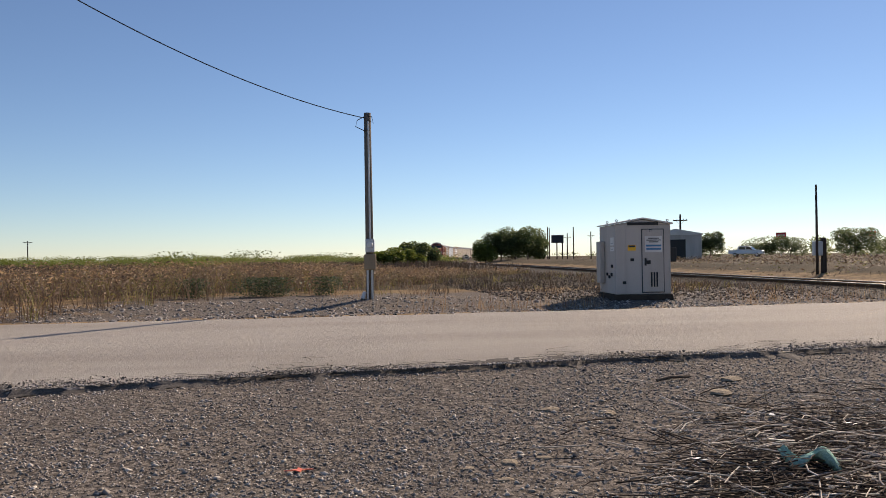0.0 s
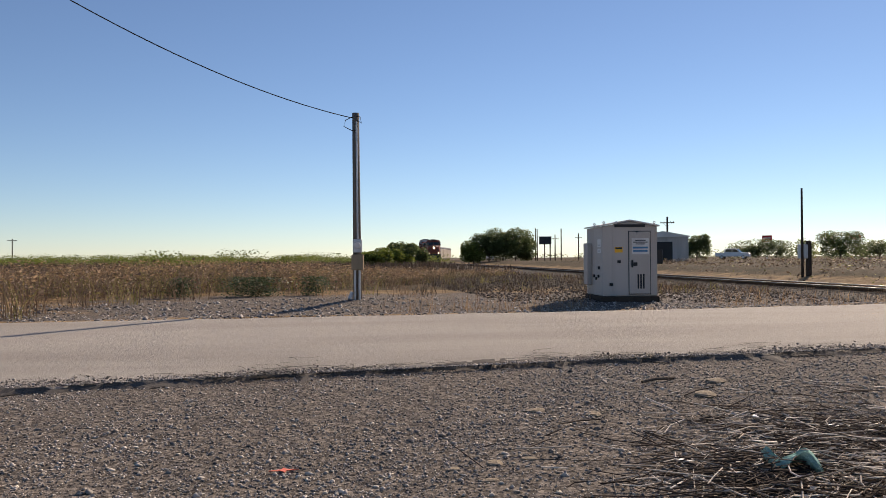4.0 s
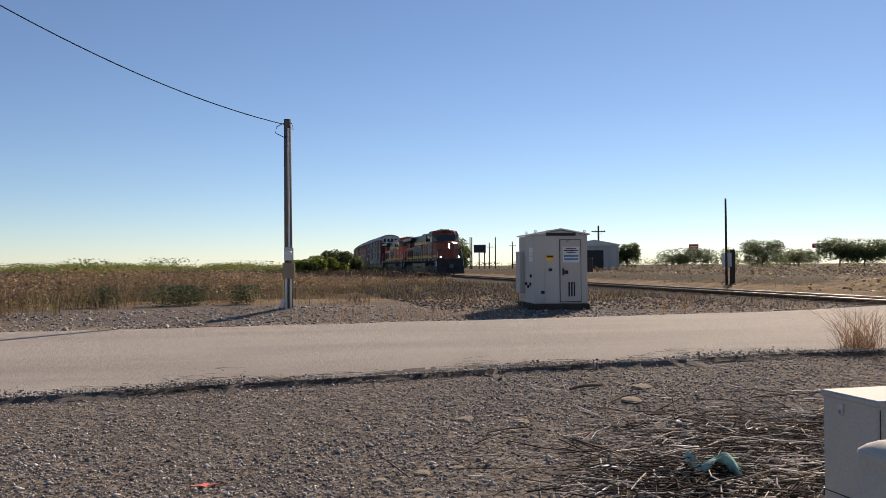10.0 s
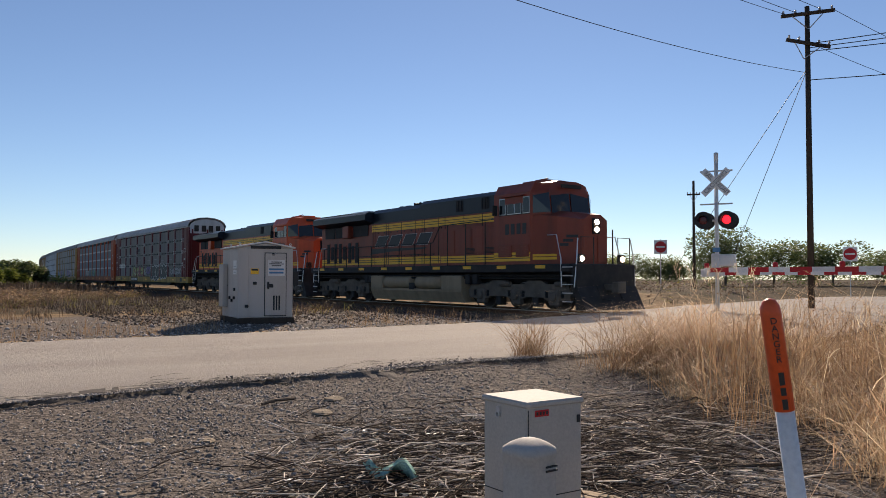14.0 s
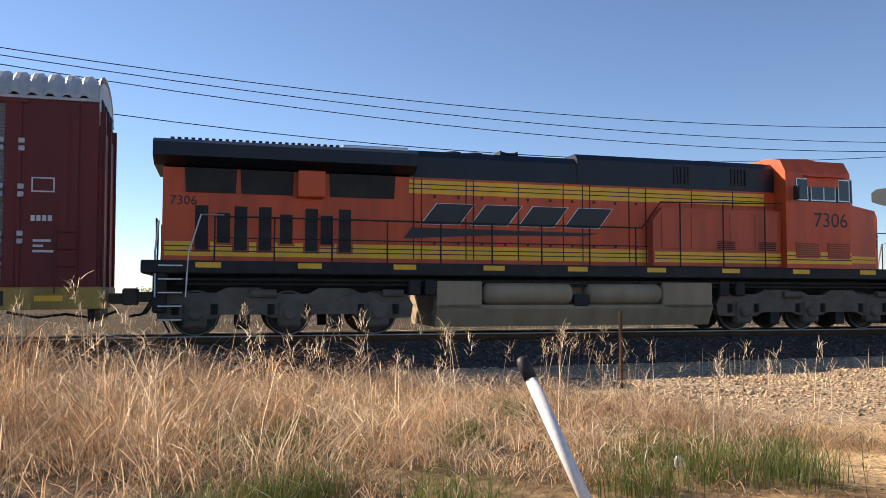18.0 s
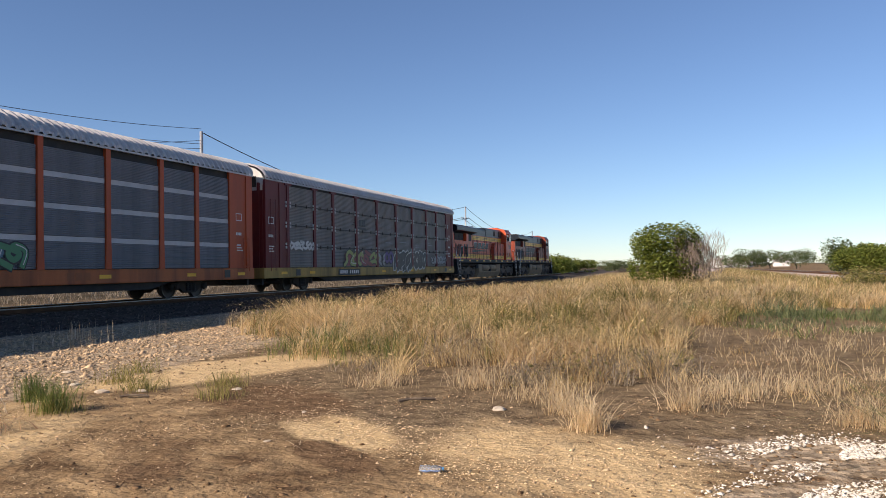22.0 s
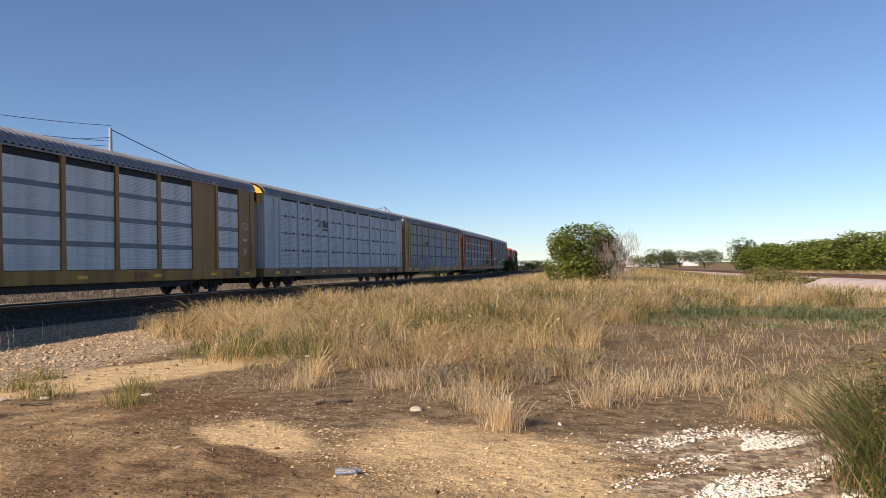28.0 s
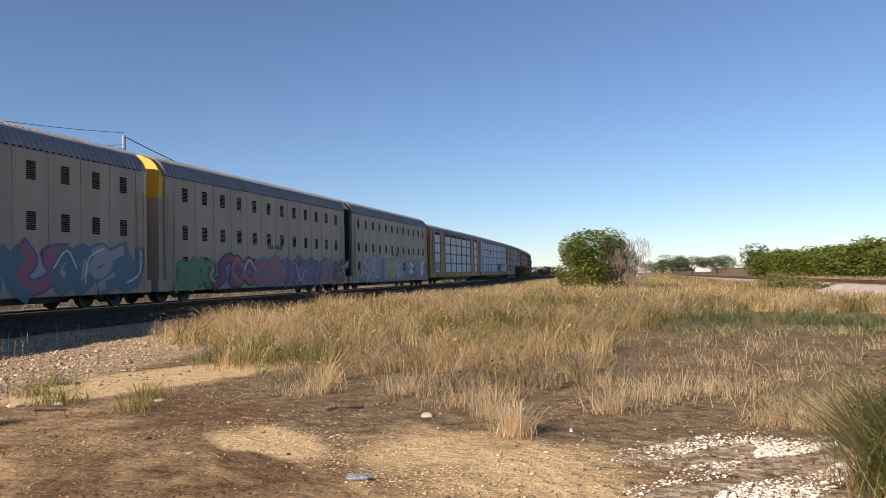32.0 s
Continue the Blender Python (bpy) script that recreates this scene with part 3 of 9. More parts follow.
def vehicle_pose(i, t):
    s = float(np.polyval(NOSE, t)) + float(np.interp(t, SLIP_T, SLIP)) - sum(LENGTHS[:i])
    n = LENGTHS[i]
    (x1, y1), (x2, y2) = line(s - 0.18 * n), line(s - 0.82 * n)
    z1, z2 = float(rail_z(y1)), float(rail_z(y2))
    d = Vector((x1 - x2, y1 - y2, z1 - z2))
    return pose((x1 + x2) / 2, (y1 + y2) / 2, (z1 + z2) / 2, 0, -math.degrees(math.asin(d.z / d.length)), math.degrees(math.atan2(d.y, d.x)))


STREAK = (1.4, 1.4, 0.16)


def paint(name, c, rough=0.5, dirt=0.55, k=0.45):
    return worn(name, c, tuple(v * k + 0.012 for v in c), rough, 0, 45, 1.1, 0.06, dirt, streak=STREAK)


M_ORANGE = paint("locomotive_orange", (0.72, 0.10, 0.030), 0.42, 0.65, 0.42)
# Grimy orange darkened further: the lead unit's backlit shade is in this colour.
M_ORANGE_DARK = paint("shade_darkened_orange", (0.27, 0.05, 0.026), 0.45, 0.7, 0.4)
M_ORANGE_DUSTY = paint("dusty_locomotive_orange", (0.62, 0.115, 0.055), 0.55, 0.7, 0.5)
M_GREEN = paint("very_dark_blue_green_paint", (0.005, 0.011, 0.020), 0.4, 0.4, 1.0)
M_BLACK = worn("sooty_black_steel", (0.022, 0.021, 0.021), (0.055, 0.047, 0.04), 0.7, 0, 30, 2.0, 0.2)
M_YELLOW = paint("locomotive_yellow", (0.95, 0.50, 0.045), 0.45, 0.4, 0.6)
M_DUST = worn("dusty_tank_paint", (0.38, 0.29, 0.195), (0.19, 0.145, 0.10), 0.8, 0, 30, 1.0, 0.2, streak=STREAK)
M_TRUCK = worn("dusty_bogie_steel", (0.17, 0.142, 0.115), (0.07, 0.06, 0.05), 0.85, 0, 30, 2.5, 0.3)
# Shade under the cars sits in this near-black colour; dark end panels share it.
M_TRUCK_DARK = worn("sooty_bogie_steel", (0.06, 0.05, 0.042), (0.028, 0.025, 0.022), 0.85, 0, 30, 2.5, 0.3)
M_WHEEL = worn("wheel_steel", (0.10, 0.085, 0.075), (0.05, 0.042, 0.037), 0.6, 0.5, 30, 2.5, 0.2)
M_TREAD = worn("worn_wheel_rim", (0.20, 0.19, 0.18), (0.09, 0.085, 0.08), 0.5, 0.6, 40, 3, 0.1)
M_PANE = plain("dark_tinted_glass", (0.012, 0.015, 0.017), 0.08)
M_WHITE = paint("off_white_paint", (0.72, 0.71, 0.69), 0.5, 0.5)
M_LAMP = plain("lit_headlight", (1.0, 0.86, 0.68), 0.3, 0, 14.0)
M_INK = plain("black_lettering", (0.018, 0.02, 0.022), 0.5)
M_SILVER = plain("galvanised_rod", (0.52, 0.53, 0.54), 0.4, 0.8)


def lettering(words, size, material, m, parent, name="lettering", label=""):
    cu = bpy.data.curves.new(name, "FONT")
    cu.body, cu.size, cu.extrude = words, size, 0.002
    cu.align_x, cu.align_y = "CENTER", "CENTER"
    cu.resolution_u = 3
    tmp = new(name, cu)
    me = bpy.data.meshes.new_from_object(tmp.evaluated_get(bpy.context.evaluated_depsgraph_get()))
    bpy.data.objects.remove(tmp)
    me.materials.clear()
    ob = part(name, me, material, parent, label)
    ob.matrix_basis = m
    return ob


def side_face(x, y, z):
    """The pose of lettering on a right-hand side (read from the right of the way)."""
    return Matrix(((1, 0, 0, x), (0, 0, -1, y), (0, 1, 0, z), (0, 0, 0, 1)))


def wheelset(parent, x, r, gauge=0.755):
    sh = Shape()
    for s in (-1, 1):
        a = s * (gauge - 0.04)
        sh.lathe([(0.08, -0.02), (r * 0.55, 0.0), (r * 0.86, -0.03), (r * 0.9, -0.045), (r + 0.025, -0.05), (r + 0.025, -0.02), (r, 0.0), (r, 0.08), (r * 0.92, 0.085), (r * 0.86, 0.05), (r * 0.5, 0.04), (0.16, 0.07), (0.12, 0.1)] if s > 0 else
                 [(0.12, -0.1), (0.16, -0.07), (r * 0.5, -0.04), (r * 0.86, -0.05), (r * 0.92, -0.085), (r, -0.08), (r, 0.0), (r + 0.025, 0.02), (r + 0.025, 0.05), (r * 0.9, 0.045), (r * 0.86, 0.03), (r * 0.55, 0.0), (0.08, 0.02)], 24, (x, a, r), "y")
    sh.rod((x, -0.8, r), (x, 0.8, r), 0.09, 10)
    w = part("wheelset", sh, M_WHEEL, parent)
    for s in (-1, 1):
        rim = Shape().lathe([(r * 0.93, -0.003), (r * 0.99, -0.003), (r * 0.99, 0.003), (r * 0.93, 0.003)], 24, (x, s * (gauge + 0.045), r), "y", True)
        part("rim", rim, M_TREAD, w, "worn bright rim")
    return w


def loco_bogie(v, xs):
    r = 0.53
    mid = sum(xs) / 3
    t = part("bogie", Shape().box(xs[0] - 0.75, xs[2] + 0.75, -0.5, 0.5, 0.55, 0.95, 0.04), M_TRUCK, v, "dusty three-axle bogie")
    for s in (-1, 1):
        y0, y1 = sorted((s * 1.02, s * 1.2))
        sf = Shape()
        top = [(xs[0] - 0.85, 0.72), (xs[0] - 0.7, 0.98), (xs[0] + 0.45, 1.0), (xs[0] + 0.7, 1.12), (xs[1] - 0.7, 1.12), (xs[1] - 0.45, 0.98), (xs[1] + 0.45, 0.98), (xs[1] + 0.7, 1.12), (xs[2] - 0.7, 1.12), (xs[2] - 0.45, 1.0), (xs[2] + 0.7, 0.98), (xs[2] + 0.85, 0.72)]
        bot = [(xs[2] + 0.8, 0.42), (xs[2] + 0.4, 0.4), (xs[2] - 0.4, 0.4), (xs[2] - 0.6, 0.5), (xs[1] + 0.6, 0.5), (xs[1] + 0.4, 0.42), (xs[1] - 0.4, 0.42), (xs[1] - 0.6, 0.5), (xs[0] + 0.6, 0.5), (xs[0] + 0.4, 0.4), (xs[0] - 0.4, 0.4), (xs[0] - 0.8, 0.42)]
        sf.prism(top + bot, y0, y1, "y")
        part("side_frame", sf, M_TRUCK, t)
        for x in xs:
            j = Shape().box(x - 0.26, x + 0.26, min(s * 1.0, s * 1.26), max(s * 1.0, s * 1.26), 0.2, 0.8, 0.05)
            j.lathe([(0.17, 0), (0.17, 0.05), (0.12, 0.09)] if s > 0 else [(0.12, -0.09), (0.17, -0.05), (0.17, 0)], 12, (x, s * 1.26, 0.53), "y")
            part("axle_box", j, M_TRUCK, t)
            for k in (-0.42, 0.42):
                part("spring", Shape().lathe([(0.09 if q % 2 else 0.12, q * 0.03) for q in range(9)], 8, (x + k, s * 1.14, 0.5)), M_BLACK, t)
        part("brake_cylinder", Shape().rod((mid - 0.9, s * 1.22, 0.98), (mid - 0.3, s * 1.22, 0.98), 0.1, 10), M_TRUCK, t)
        part("brake_cylinder", Shape().rod((xs[2] + 0.1, s * 1.22, 1.0), (xs[2] + 0.6, s * 1.22, 1.0), 0.09, 10), M_TRUCK, t)
        for x in (xs[0] + 1.05, xs[1] + 1.05):
            part("brake_beam", Shape().box(x - 0.16, x + 0.16, *sorted((s * 0.85, s * 1.16)), 0.16, 0.6, 0.03), M_BLACK, t)
        part("sand_pipe", Shape().tube([(xs[0] - 0.8, s * 1.15, 1.05), (xs[0] - 0.75, s * 1.1, 0.5), (xs[0] - 0.55, s * 0.9, 0.1)], 0.025), M_BLACK, t)
    for x in xs:
        wheelset(t, x, r)


def locomotive(number, body, label):
    v = thing("locomotive", label, "locomotive", group="locomotives of the train")
    hood = Shape().prism([(-1.02, 1.72), (1.02, 1.72), (1.02, 3.86), (-1.02, 3.86)], -10.35, 5.96)
    hood = part("hood", hood, body, v, "orange engine hood")
    roof = Shape().prism([(-1.02, 3.86), (1.02, 3.86), (1.02, 4.38), (0.84, 4.56), (-0.84, 4.56), (-1.02, 4.38)], -4.6, -0.1)
    roof.prism([(-1.04, 3.86), (1.04, 3.86), (1.04, 4.52), (0.87, 4.68), (-0.87, 4.68), (-1.04, 4.52)], -0.1, 5.94)
    roof = part("hood_roof", roof, M_GREEN, v, "very dark green hood roof")
    for x in (1.0, 2.35, 3.6, 4.85):
        part("roof_hatch", Shape().box(x - 0.5, x + 0.5, -0.62, 0.62, 4.67, 4.71, 0.015), M_GREEN, roof)
    for x0, x1 in ((2.75, 3.3), (4.55, 5.1)):
        g = Shape()
        for k in range(5):
            g.box(x0 + k * 0.11, x0 + k * 0.11 + 0.06, -1.06, -1.035, 4.0, 4.46)
        part("roof_grille", g, M_BLACK, roof)
    for x in (-3.2, -2.6):
        part("exhaust_cap", Shape().lathe([(0.28, 0), (0.28, 0.1), (0.22, 0.16)], 12, (x, 0, 4.55)), M_BLACK, roof)
    horn = Shape().box(-1.95, -1.55, -0.06, 0.06, 4.56, 4.64)
    for y, l in ((-0.16, 0.3), (0, 0.36), (0.16, 0.26)):
        horn.lathe([(0.03, 0), (0.035, l * 0.7), (0.085, l)], 10, (-1.75, y, 4.72), "x").lathe([(0.03, 0), (0.08, -0.2)][::-1], 10, (-1.75, y, 4.72), "x")
    part("horn", horn, M_BLACK, v, "black air horns")
    rad = Shape().prism([(-1.04, 3.90), (-1.5, 4.06), (-1.5, 4.36), (-1.3, 4.46), (1.3, 4.46), (1.5, 4.36), (1.5, 4.06), (1.04, 3.90)], -10.55, -4.5)
    rad = part("radiator_housing", rad, M_GREEN, v, "flared dark green radiator housing")
    g = Shape()
    for k in range(26):
        g.box(-10.2 + k * 0.15, -10.12 + k * 0.15, -1.18, 1.18, 4.46, 4.53)
    part("radiator_grille", g, M_BLACK, rad)
    part("radiator_cover", Shape().box(-6.3, -4.7, -1.25, 1.25, 4.45, 4.54, 0.02), M_SILVER, rad, "pale worn radiator cover")
    for s in (-1, 1):
        f = lambda a, b: tuple(sorted((s * a, s * b)))
        for x0, x1 in ((-9.85, -8.75), (-8.62, -7.45), (-6.55, -5.0)):
            part("intake_screen", Shape().prism([(x0, 3.30), (x1, 3.30), (x1 + 0.03, 3.86), (x0 - 0.03, 3.86)], *f(1.02, 1.06), "y"), M_BLACK, hood, "dark intake screen")
        part("intake_box", Shape().box(-7.35, -6.7, *f(1.02, 1.3), 3.24, 3.88, 0.03), body, hood)
        for k, (px, tall) in enumerate(((345, 1), (383, 0), (413, 1), (456, 1), (494, 0), (540, 1), (568, 0), (602, 1))):
            x = -9.64 + (px - 345) / 78
            part("hood_vent", Shape().box(x, x + 0.29, *f(1.02, 1.045), 1.98 if tall else 2.15, 3.0 if tall else 2.84), M_BLACK, hood, "dark slatted vent")
            part("vent_frame", Shape().box(x - 0.05, x + 0.34, *f(1.02, 1.03), 1.93 if tall else 2.1, 3.06 if tall else 2.9), body, hood)
        for z0, z1, x0, x1 in ((3.46, 3.80, -4.62, 5.62), (1.84, 2.17, -10.3, 5.66)):
            band = part("yellow_band", Shape().box(x0, x1, *f(1.02, 1.027), z0, z1), M_YELLOW, hood, "yellow stripe")
            for q in (0.36, 0.68):
                z = z0 + (z1 - z0) * q
                part("pinstripe", Shape().box(x0, x1, *f(1.027, 1.031), z - 0.012, z + 0.012), M_INK, band)
        for x in (-4.5, -4.3, -3.15, -2.95, -1.75, -0.5, 0.05, 0.25, 1.4, 1.9, 3.3, 4.6):
            seam = Shape().box(x - 0.012, x + 0.012, *f(1.02, 1.034), 1.84, 3.84)
            part("door_seam", seam, M_BLACK, hood)
        # equipment cabinets that stand proud of the hood behind the cab
        box = part("equipment_cabinet", Shape().prism([(1.95, 1.74), (5.95, 1.74), (5.95, 3.3), (2.25, 3.3), (1.95, 2.95)], *f(1.02, 1.3), "y"), M_ORANGE_DUSTY if number else body, hood, "dusty orange equipment cabinet")
        for x0, x1 in ((2.2, 3.0), (3.1, 4.2), (4.3, 5.0), (5.1, 5.85)):
            part("cabinet_door", Shape().box(x0, x1, *f(1.3, 1.315), 2.2, 3.2, 0.012), M_ORANGE_DUSTY if number else body, box)
        band = part("yellow_band", Shape().box(2.0, 5.94, *f(1.3, 1.307), 1.84, 2.12), M_YELLOW, box, "yellow stripe")
        for z in (1.93, 2.02):
            part("pinstripe", Shape().box(2.0, 5.94, *f(1.307, 1.311), z - 0.012, z + 0.012), M_INK, band)
        for x0 in (3.9, 5.2):
            for k in range(5):
                part("louvre_slat", Shape().box(x0, x0 + 0.55, *f(1.315, 1.33), 2.2 + 0.05 * k, 2.225 + 0.05 * k), M_BLACK, box)
        for x in np.arange(-4.0, 1.8, 0.62):
            for z in (2.2, 3.36):
                part("hood_latch", Shape().box(x, x + 0.06, *f(1.027, 1.05), z, z + 0.07), M_INK, hood)
        for k in range(9):
            part("reflector", Shape().box(-9.6 + 2.25 * k, -9.05 + 2.25 * k, *f(1.5, 1.508), 1.56, 1.68), M_YELLOW, v)
        # handrail with posts on the walkway edge
        rail = Shape()
        xs = np.arange(-9.2, 5.4, 1.32)
        for x in xs:
            rail.rod((x, s * 1.44, 1.72), (x, s * 1.44, 2.72 if x < 1.9 else 3.42), 0.02, 6)
        rail.rod((-9.2, s * 1.44, 2.72), (1.55, s * 1.44, 2.72), 0.02, 6).rod((1.55, s * 1.44, 2.72), (2.1, s * 1.44, 3.42), 0.02, 6).rod((2.1, s * 1.44, 3.42), (5.9, s * 1.44, 3.5), 0.02, 6)
        rail.rod((-9.2, s * 1.44, 2.24), (1.7, s * 1.44, 2.24), 0.014, 6)
        part("handrail", rail, M_BLACK, v, "black walkway handrail")
        # plain slanted blocks and a wedge where the emblem is
        y0, y1 = f(1.03, 1.036)
        for k in range(4):
            x = -4.3 + 1.28 * k
            slab = part("emblem_block", Shape().prism([(x - 0.03, 2.7), (x + 0.98, 2.7), (x + 1.39, 3.24), (x + 0.38, 3.24)], *f(1.028, 1.032), "y"), M_WHITE, hood, "dark slanted emblem block with a pale edge")
            part("block_face", Shape().prism([(x, 2.715), (x + 0.96, 2.715), (x + 1.36, 3.225), (x + 0.4, 3.225)], *f(1.033, 1.037), "y"), M_INK, slab)
        part("emblem_wedge", Shape().prism([(-4.75, 2.34), (-4.55, 2.62), (0.5, 2.58), (0.1, 2.5), (-2.6, 2.46)], y0, y1, "y"), M_INK, hood, "dark swept wedge")
    # cab and nose
    cab = Shape().prism([(-1.5, 1.72), (1.5, 1.72), (1.5, 4.4), (1.28, 4.76), (0.7, 4.86), (-0.7, 4.86), (-1.28, 4.76), (-1.5, 4.4)], 5.7, 7.86)
    fr = [(-1.5, 1.72), (1.5, 1.72), (1.5, 3.55), (1.5, 4.36), (1.24, 4.73), (0.68, 4.83), (-0.68, 4.83), (-1.24, 4.73), (-1.5, 4.36), (-1.5, 3.55)]
    n = len(fr)
    tip = [(8.42 - 0.148 * max(z - 3.55, 0), y * 0.66, z) for y, z in fr]
    cab.add([(7.85, y, z) for y, z in fr] + tip, [(k, (k + 1) % n, n + (k + 1) % n, n + k) for k in range(n)] + [(n, n + 1, n + 2, 2 * n - 1), tuple(range(n + 2, 2 * n))])
    cab = part("cab", cab, body, v, "orange wide-nosed cab")
    cab.location = (0.27, 0, 0)
    part("cab_roof_unit", Shape().box(6.2, 7.6, -0.5, 0.5, 4.85, 4.95, 0.03).rod((6.3, -0.3, 4.95), (7.5, -0.3, 5.0), 0.02), body, cab)
    for s in (-1, 1):
        f = lambda a, b: tuple(sorted((s * a, s * b)))
        win = part("side_window", Shape().box(6.02, 7.84, *f(1.49, 1.512), 3.58, 4.24, 0.01), M_BLACK, cab, "side window band")
        for x0, x1 in ((6.07, 6.4), (6.55, 6.93), (6.98, 7.32), (7.48, 7.8)):
            part("pane_frame", Shape().box(x0 - 0.035, x1 + 0.035, *f(1.508, 1.514), 3.605, 4.235 if x0 in (6.07, 7.48) else 4.035), M_SILVER, win, "bright window frame")
            part("pane", Shape().box(x0, x1, *f(1.514, 1.52), 3.64, 4.2 if x0 in (6.07, 7.48) else 4.0), M_PANE, win)
        part("window_post", Shape().box(6.4, 7.46, *f(1.5, 1.52), 4.0, 4.28), body, win)
        part("sunshade", Shape().box(6.3, 7.6, *f(1.5, 1.66), 4.27, 4.31), body, cab)
        band = part("yellow_band", Shape().box(5.7, 7.86, *f(1.5, 1.506), 1.84, 2.17), M_YELLOW, cab, "yellow stripe")
        for z in (1.95, 2.06):
            part("pinstripe", Shape().box(5.7, 7.86, *f(1.506, 1.51), z - 0.014, z + 0.014), M_INK, band)
        for x0 in (6.0, 7.05):
            for k in range(7):
                part("louvre_slat", Shape().box(x0 + 0.04, x0 + 0.72, *f(1.53, 1.545), 2.03 + 0.058 * k, 2.06 + 0.058 * k), M_ORANGE_DARK, band)
        part("louvre", Shape().box(6.0, 6.8, *f(1.5, 1.53), 2.0, 2.45, 0.01), body, cab)
        part("louvre", Shape().box(7.05, 7.8, *f(1.5, 1.53), 2.0, 2.45, 0.01), body, cab)
        part("mirror", Shape().box(5.9, 5.96, *f(1.55, 1.75), 3.6, 4.0, 0.01), M_BLACK, cab)
        for (xa, ya), (xb, yb) in (((8.432, 0.04), (8.432, 0.94)), ((8.42, 1.0), (7.95, 1.46))):
            lean = 0.0 if yb > 1 else 0.1
            pane = [(xa + 0.01, s * ya, 3.64), (xb + 0.01, s * yb, 3.6), (xb + 0.01 - lean, s * yb, 4.24), (xa - 0.09, s * ya, 4.36)]
            part("windshield", Shape().add(pane + [(x - 0.03, y * 0.98, z) for x, y, z in pane], [(0, 1, 2, 3), (7, 6, 5, 4), (0, 4, 5, 1), (1, 5, 6, 2), (2, 6, 7, 3), (3, 7, 4, 0)]), M_PANE, cab, "dark windshield")
        if number and s < 0:
            lettering(number, 0.58, M_INK, side_face(7.18, -1.507, 3.05), cab, "road_number", "black painted road number")
            lettering(number, 0.3, M_INK, side_face(-9.9, -1.03, 3.1), hood, "road_number")
        else:
            sh = Shape()
            for q in range(4):
                sh.box(6.4 + q * 0.34, 6.62 + q * 0.34, *f(1.5, 1.507), 2.85, 3.25)
            part("number_bar", sh, M_INK, cab, "row of dark marks")
    nose = Shape()
    secs = []
    for x, w, top in ((7.88, 1.49, 3.56), (9.25, 1.2, 3.42), (9.95, 0.58, 3.3)):
        secs += [(x, -w, 1.72), (x, w, 1.72), (x, w, top), (x, w * 0.45, top + 0.2), (x, -w * 0.45, top + 0.2), (x, -w, top)]
    nose.add(secs, [(6 * q + k, 6 * q + (k + 1) % 6, 6 * q + 6 + (k + 1) % 6, 6 * q + 6 + k) for q in (0, 1) for k in range(6)] + [(12, 13, 14, 15, 16, 17)])
    nose = part("nose", nose, body, v, "orange sloping nose")
    for s in (-1, 1):
        for k in range(3):
            mark = Shape().box(0.06, 0.36 + 0.06 * k, -0.004, 0.004, 0, 0.1)
            part("nose_mark", mark, M_INK, nose, "dark slanted nose mark").matrix_basis = Matrix.Translation((9.3 + 0.08 * k, s * (1.185 - 0.075 * k), 2.36 + 0.15 * k)) @ pose(0, 0, 0, 0, 0, -s * 41.5)
        part("yellow_band", Shape().box(0, 1.38, -0.004, 0.004, 0, 0.09).box(0, 1.38, -0.004, 0.004, 0.12, 0.2), M_YELLOW, nose, "yellow stripe").matrix_basis = Matrix.Translation((7.89, s * 1.495, 1.88)) @ pose(0, 0, 0, 0, 0, -s * 12.0)
    part("nose_door", Shape().box(9.95, 9.98, 0.1, 0.5, 1.8, 2.75, 0.01), body, nose)
    lamp = part("headlight", Shape().box(9.94, 10.02, -0.17, 0.17, 2.8, 3.36, 0.02), M_BLACK, v, "twin headlight housing")
    for z in (2.95, 3.22):
        part("bulb", Shape().lathe([(0.105, 0), (0.1, 0.03)], 14, (10.02, 0, z), "x"), M_PANE if number else M_LAMP, lamp, "unlit headlight" if number else "glowing headlight")
    part("number_board", Shape().box(8.42, 8.47, -0.5, 0.5, 4.54, 4.68, 0.01), M_BLACK, cab, "dark number board")
    for y in (-1.0, 1.0):
        d = part("ditch_light", Shape().box(10.15, 10.3, y - 0.15, y + 0.15, 1.74, 2.06, 0.03), M_BLACK, v)
        part("bulb", Shape().lathe([(0.1, 0), (0.09, 0.03)], 14, (10.3, y, 1.9), "x"), M_PANE if number else M_LAMP, d, "unlit ditch light" if number else "glowing ditch light")
    # underframe, ends, couplers, steps
    under = Shape().box(-10.75, 10.2, -1.5, 1.5, 1.42, 1.72, 0.03).box(-10.4, 10.0, -0.55, 0.55, 0.95, 1.45)
    part("underframe", under, M_BLACK, v, "black underframe and walkway")
    pipes = Shape()
    for z, y in ((1.3, -1.32), (1.2, -1.25), (1.32, 1.32)):
        pipes.rod((-10, y, z), (9.5, y, z), 0.035, 6)
    for x in (-4.7, -4.3, 3.9, 4.4):
        pipes.box(x, x + 0.3, -1.4, -1.1, 0.95, 1.35, 0.03)
    part("pipework", pipes, M_BLACK, v)
    for e in (-1, 1):
        x = e * 10.2
        part("end_plate", Shape().box(min(x, x + e * 0.3), max(x, x + e * 0.3), -1.45, 1.45, 0.55, 1.72, 0.04), M_BLACK, v)
        if e > 0:
            part("plow", Shape().prism([(10.45, 0.12), (10.95, 0.12), (10.5, 0.95), (10.4, 0.95)], -1.45, 1.45, "y"), M_BLACK, v, "black pilot plow")
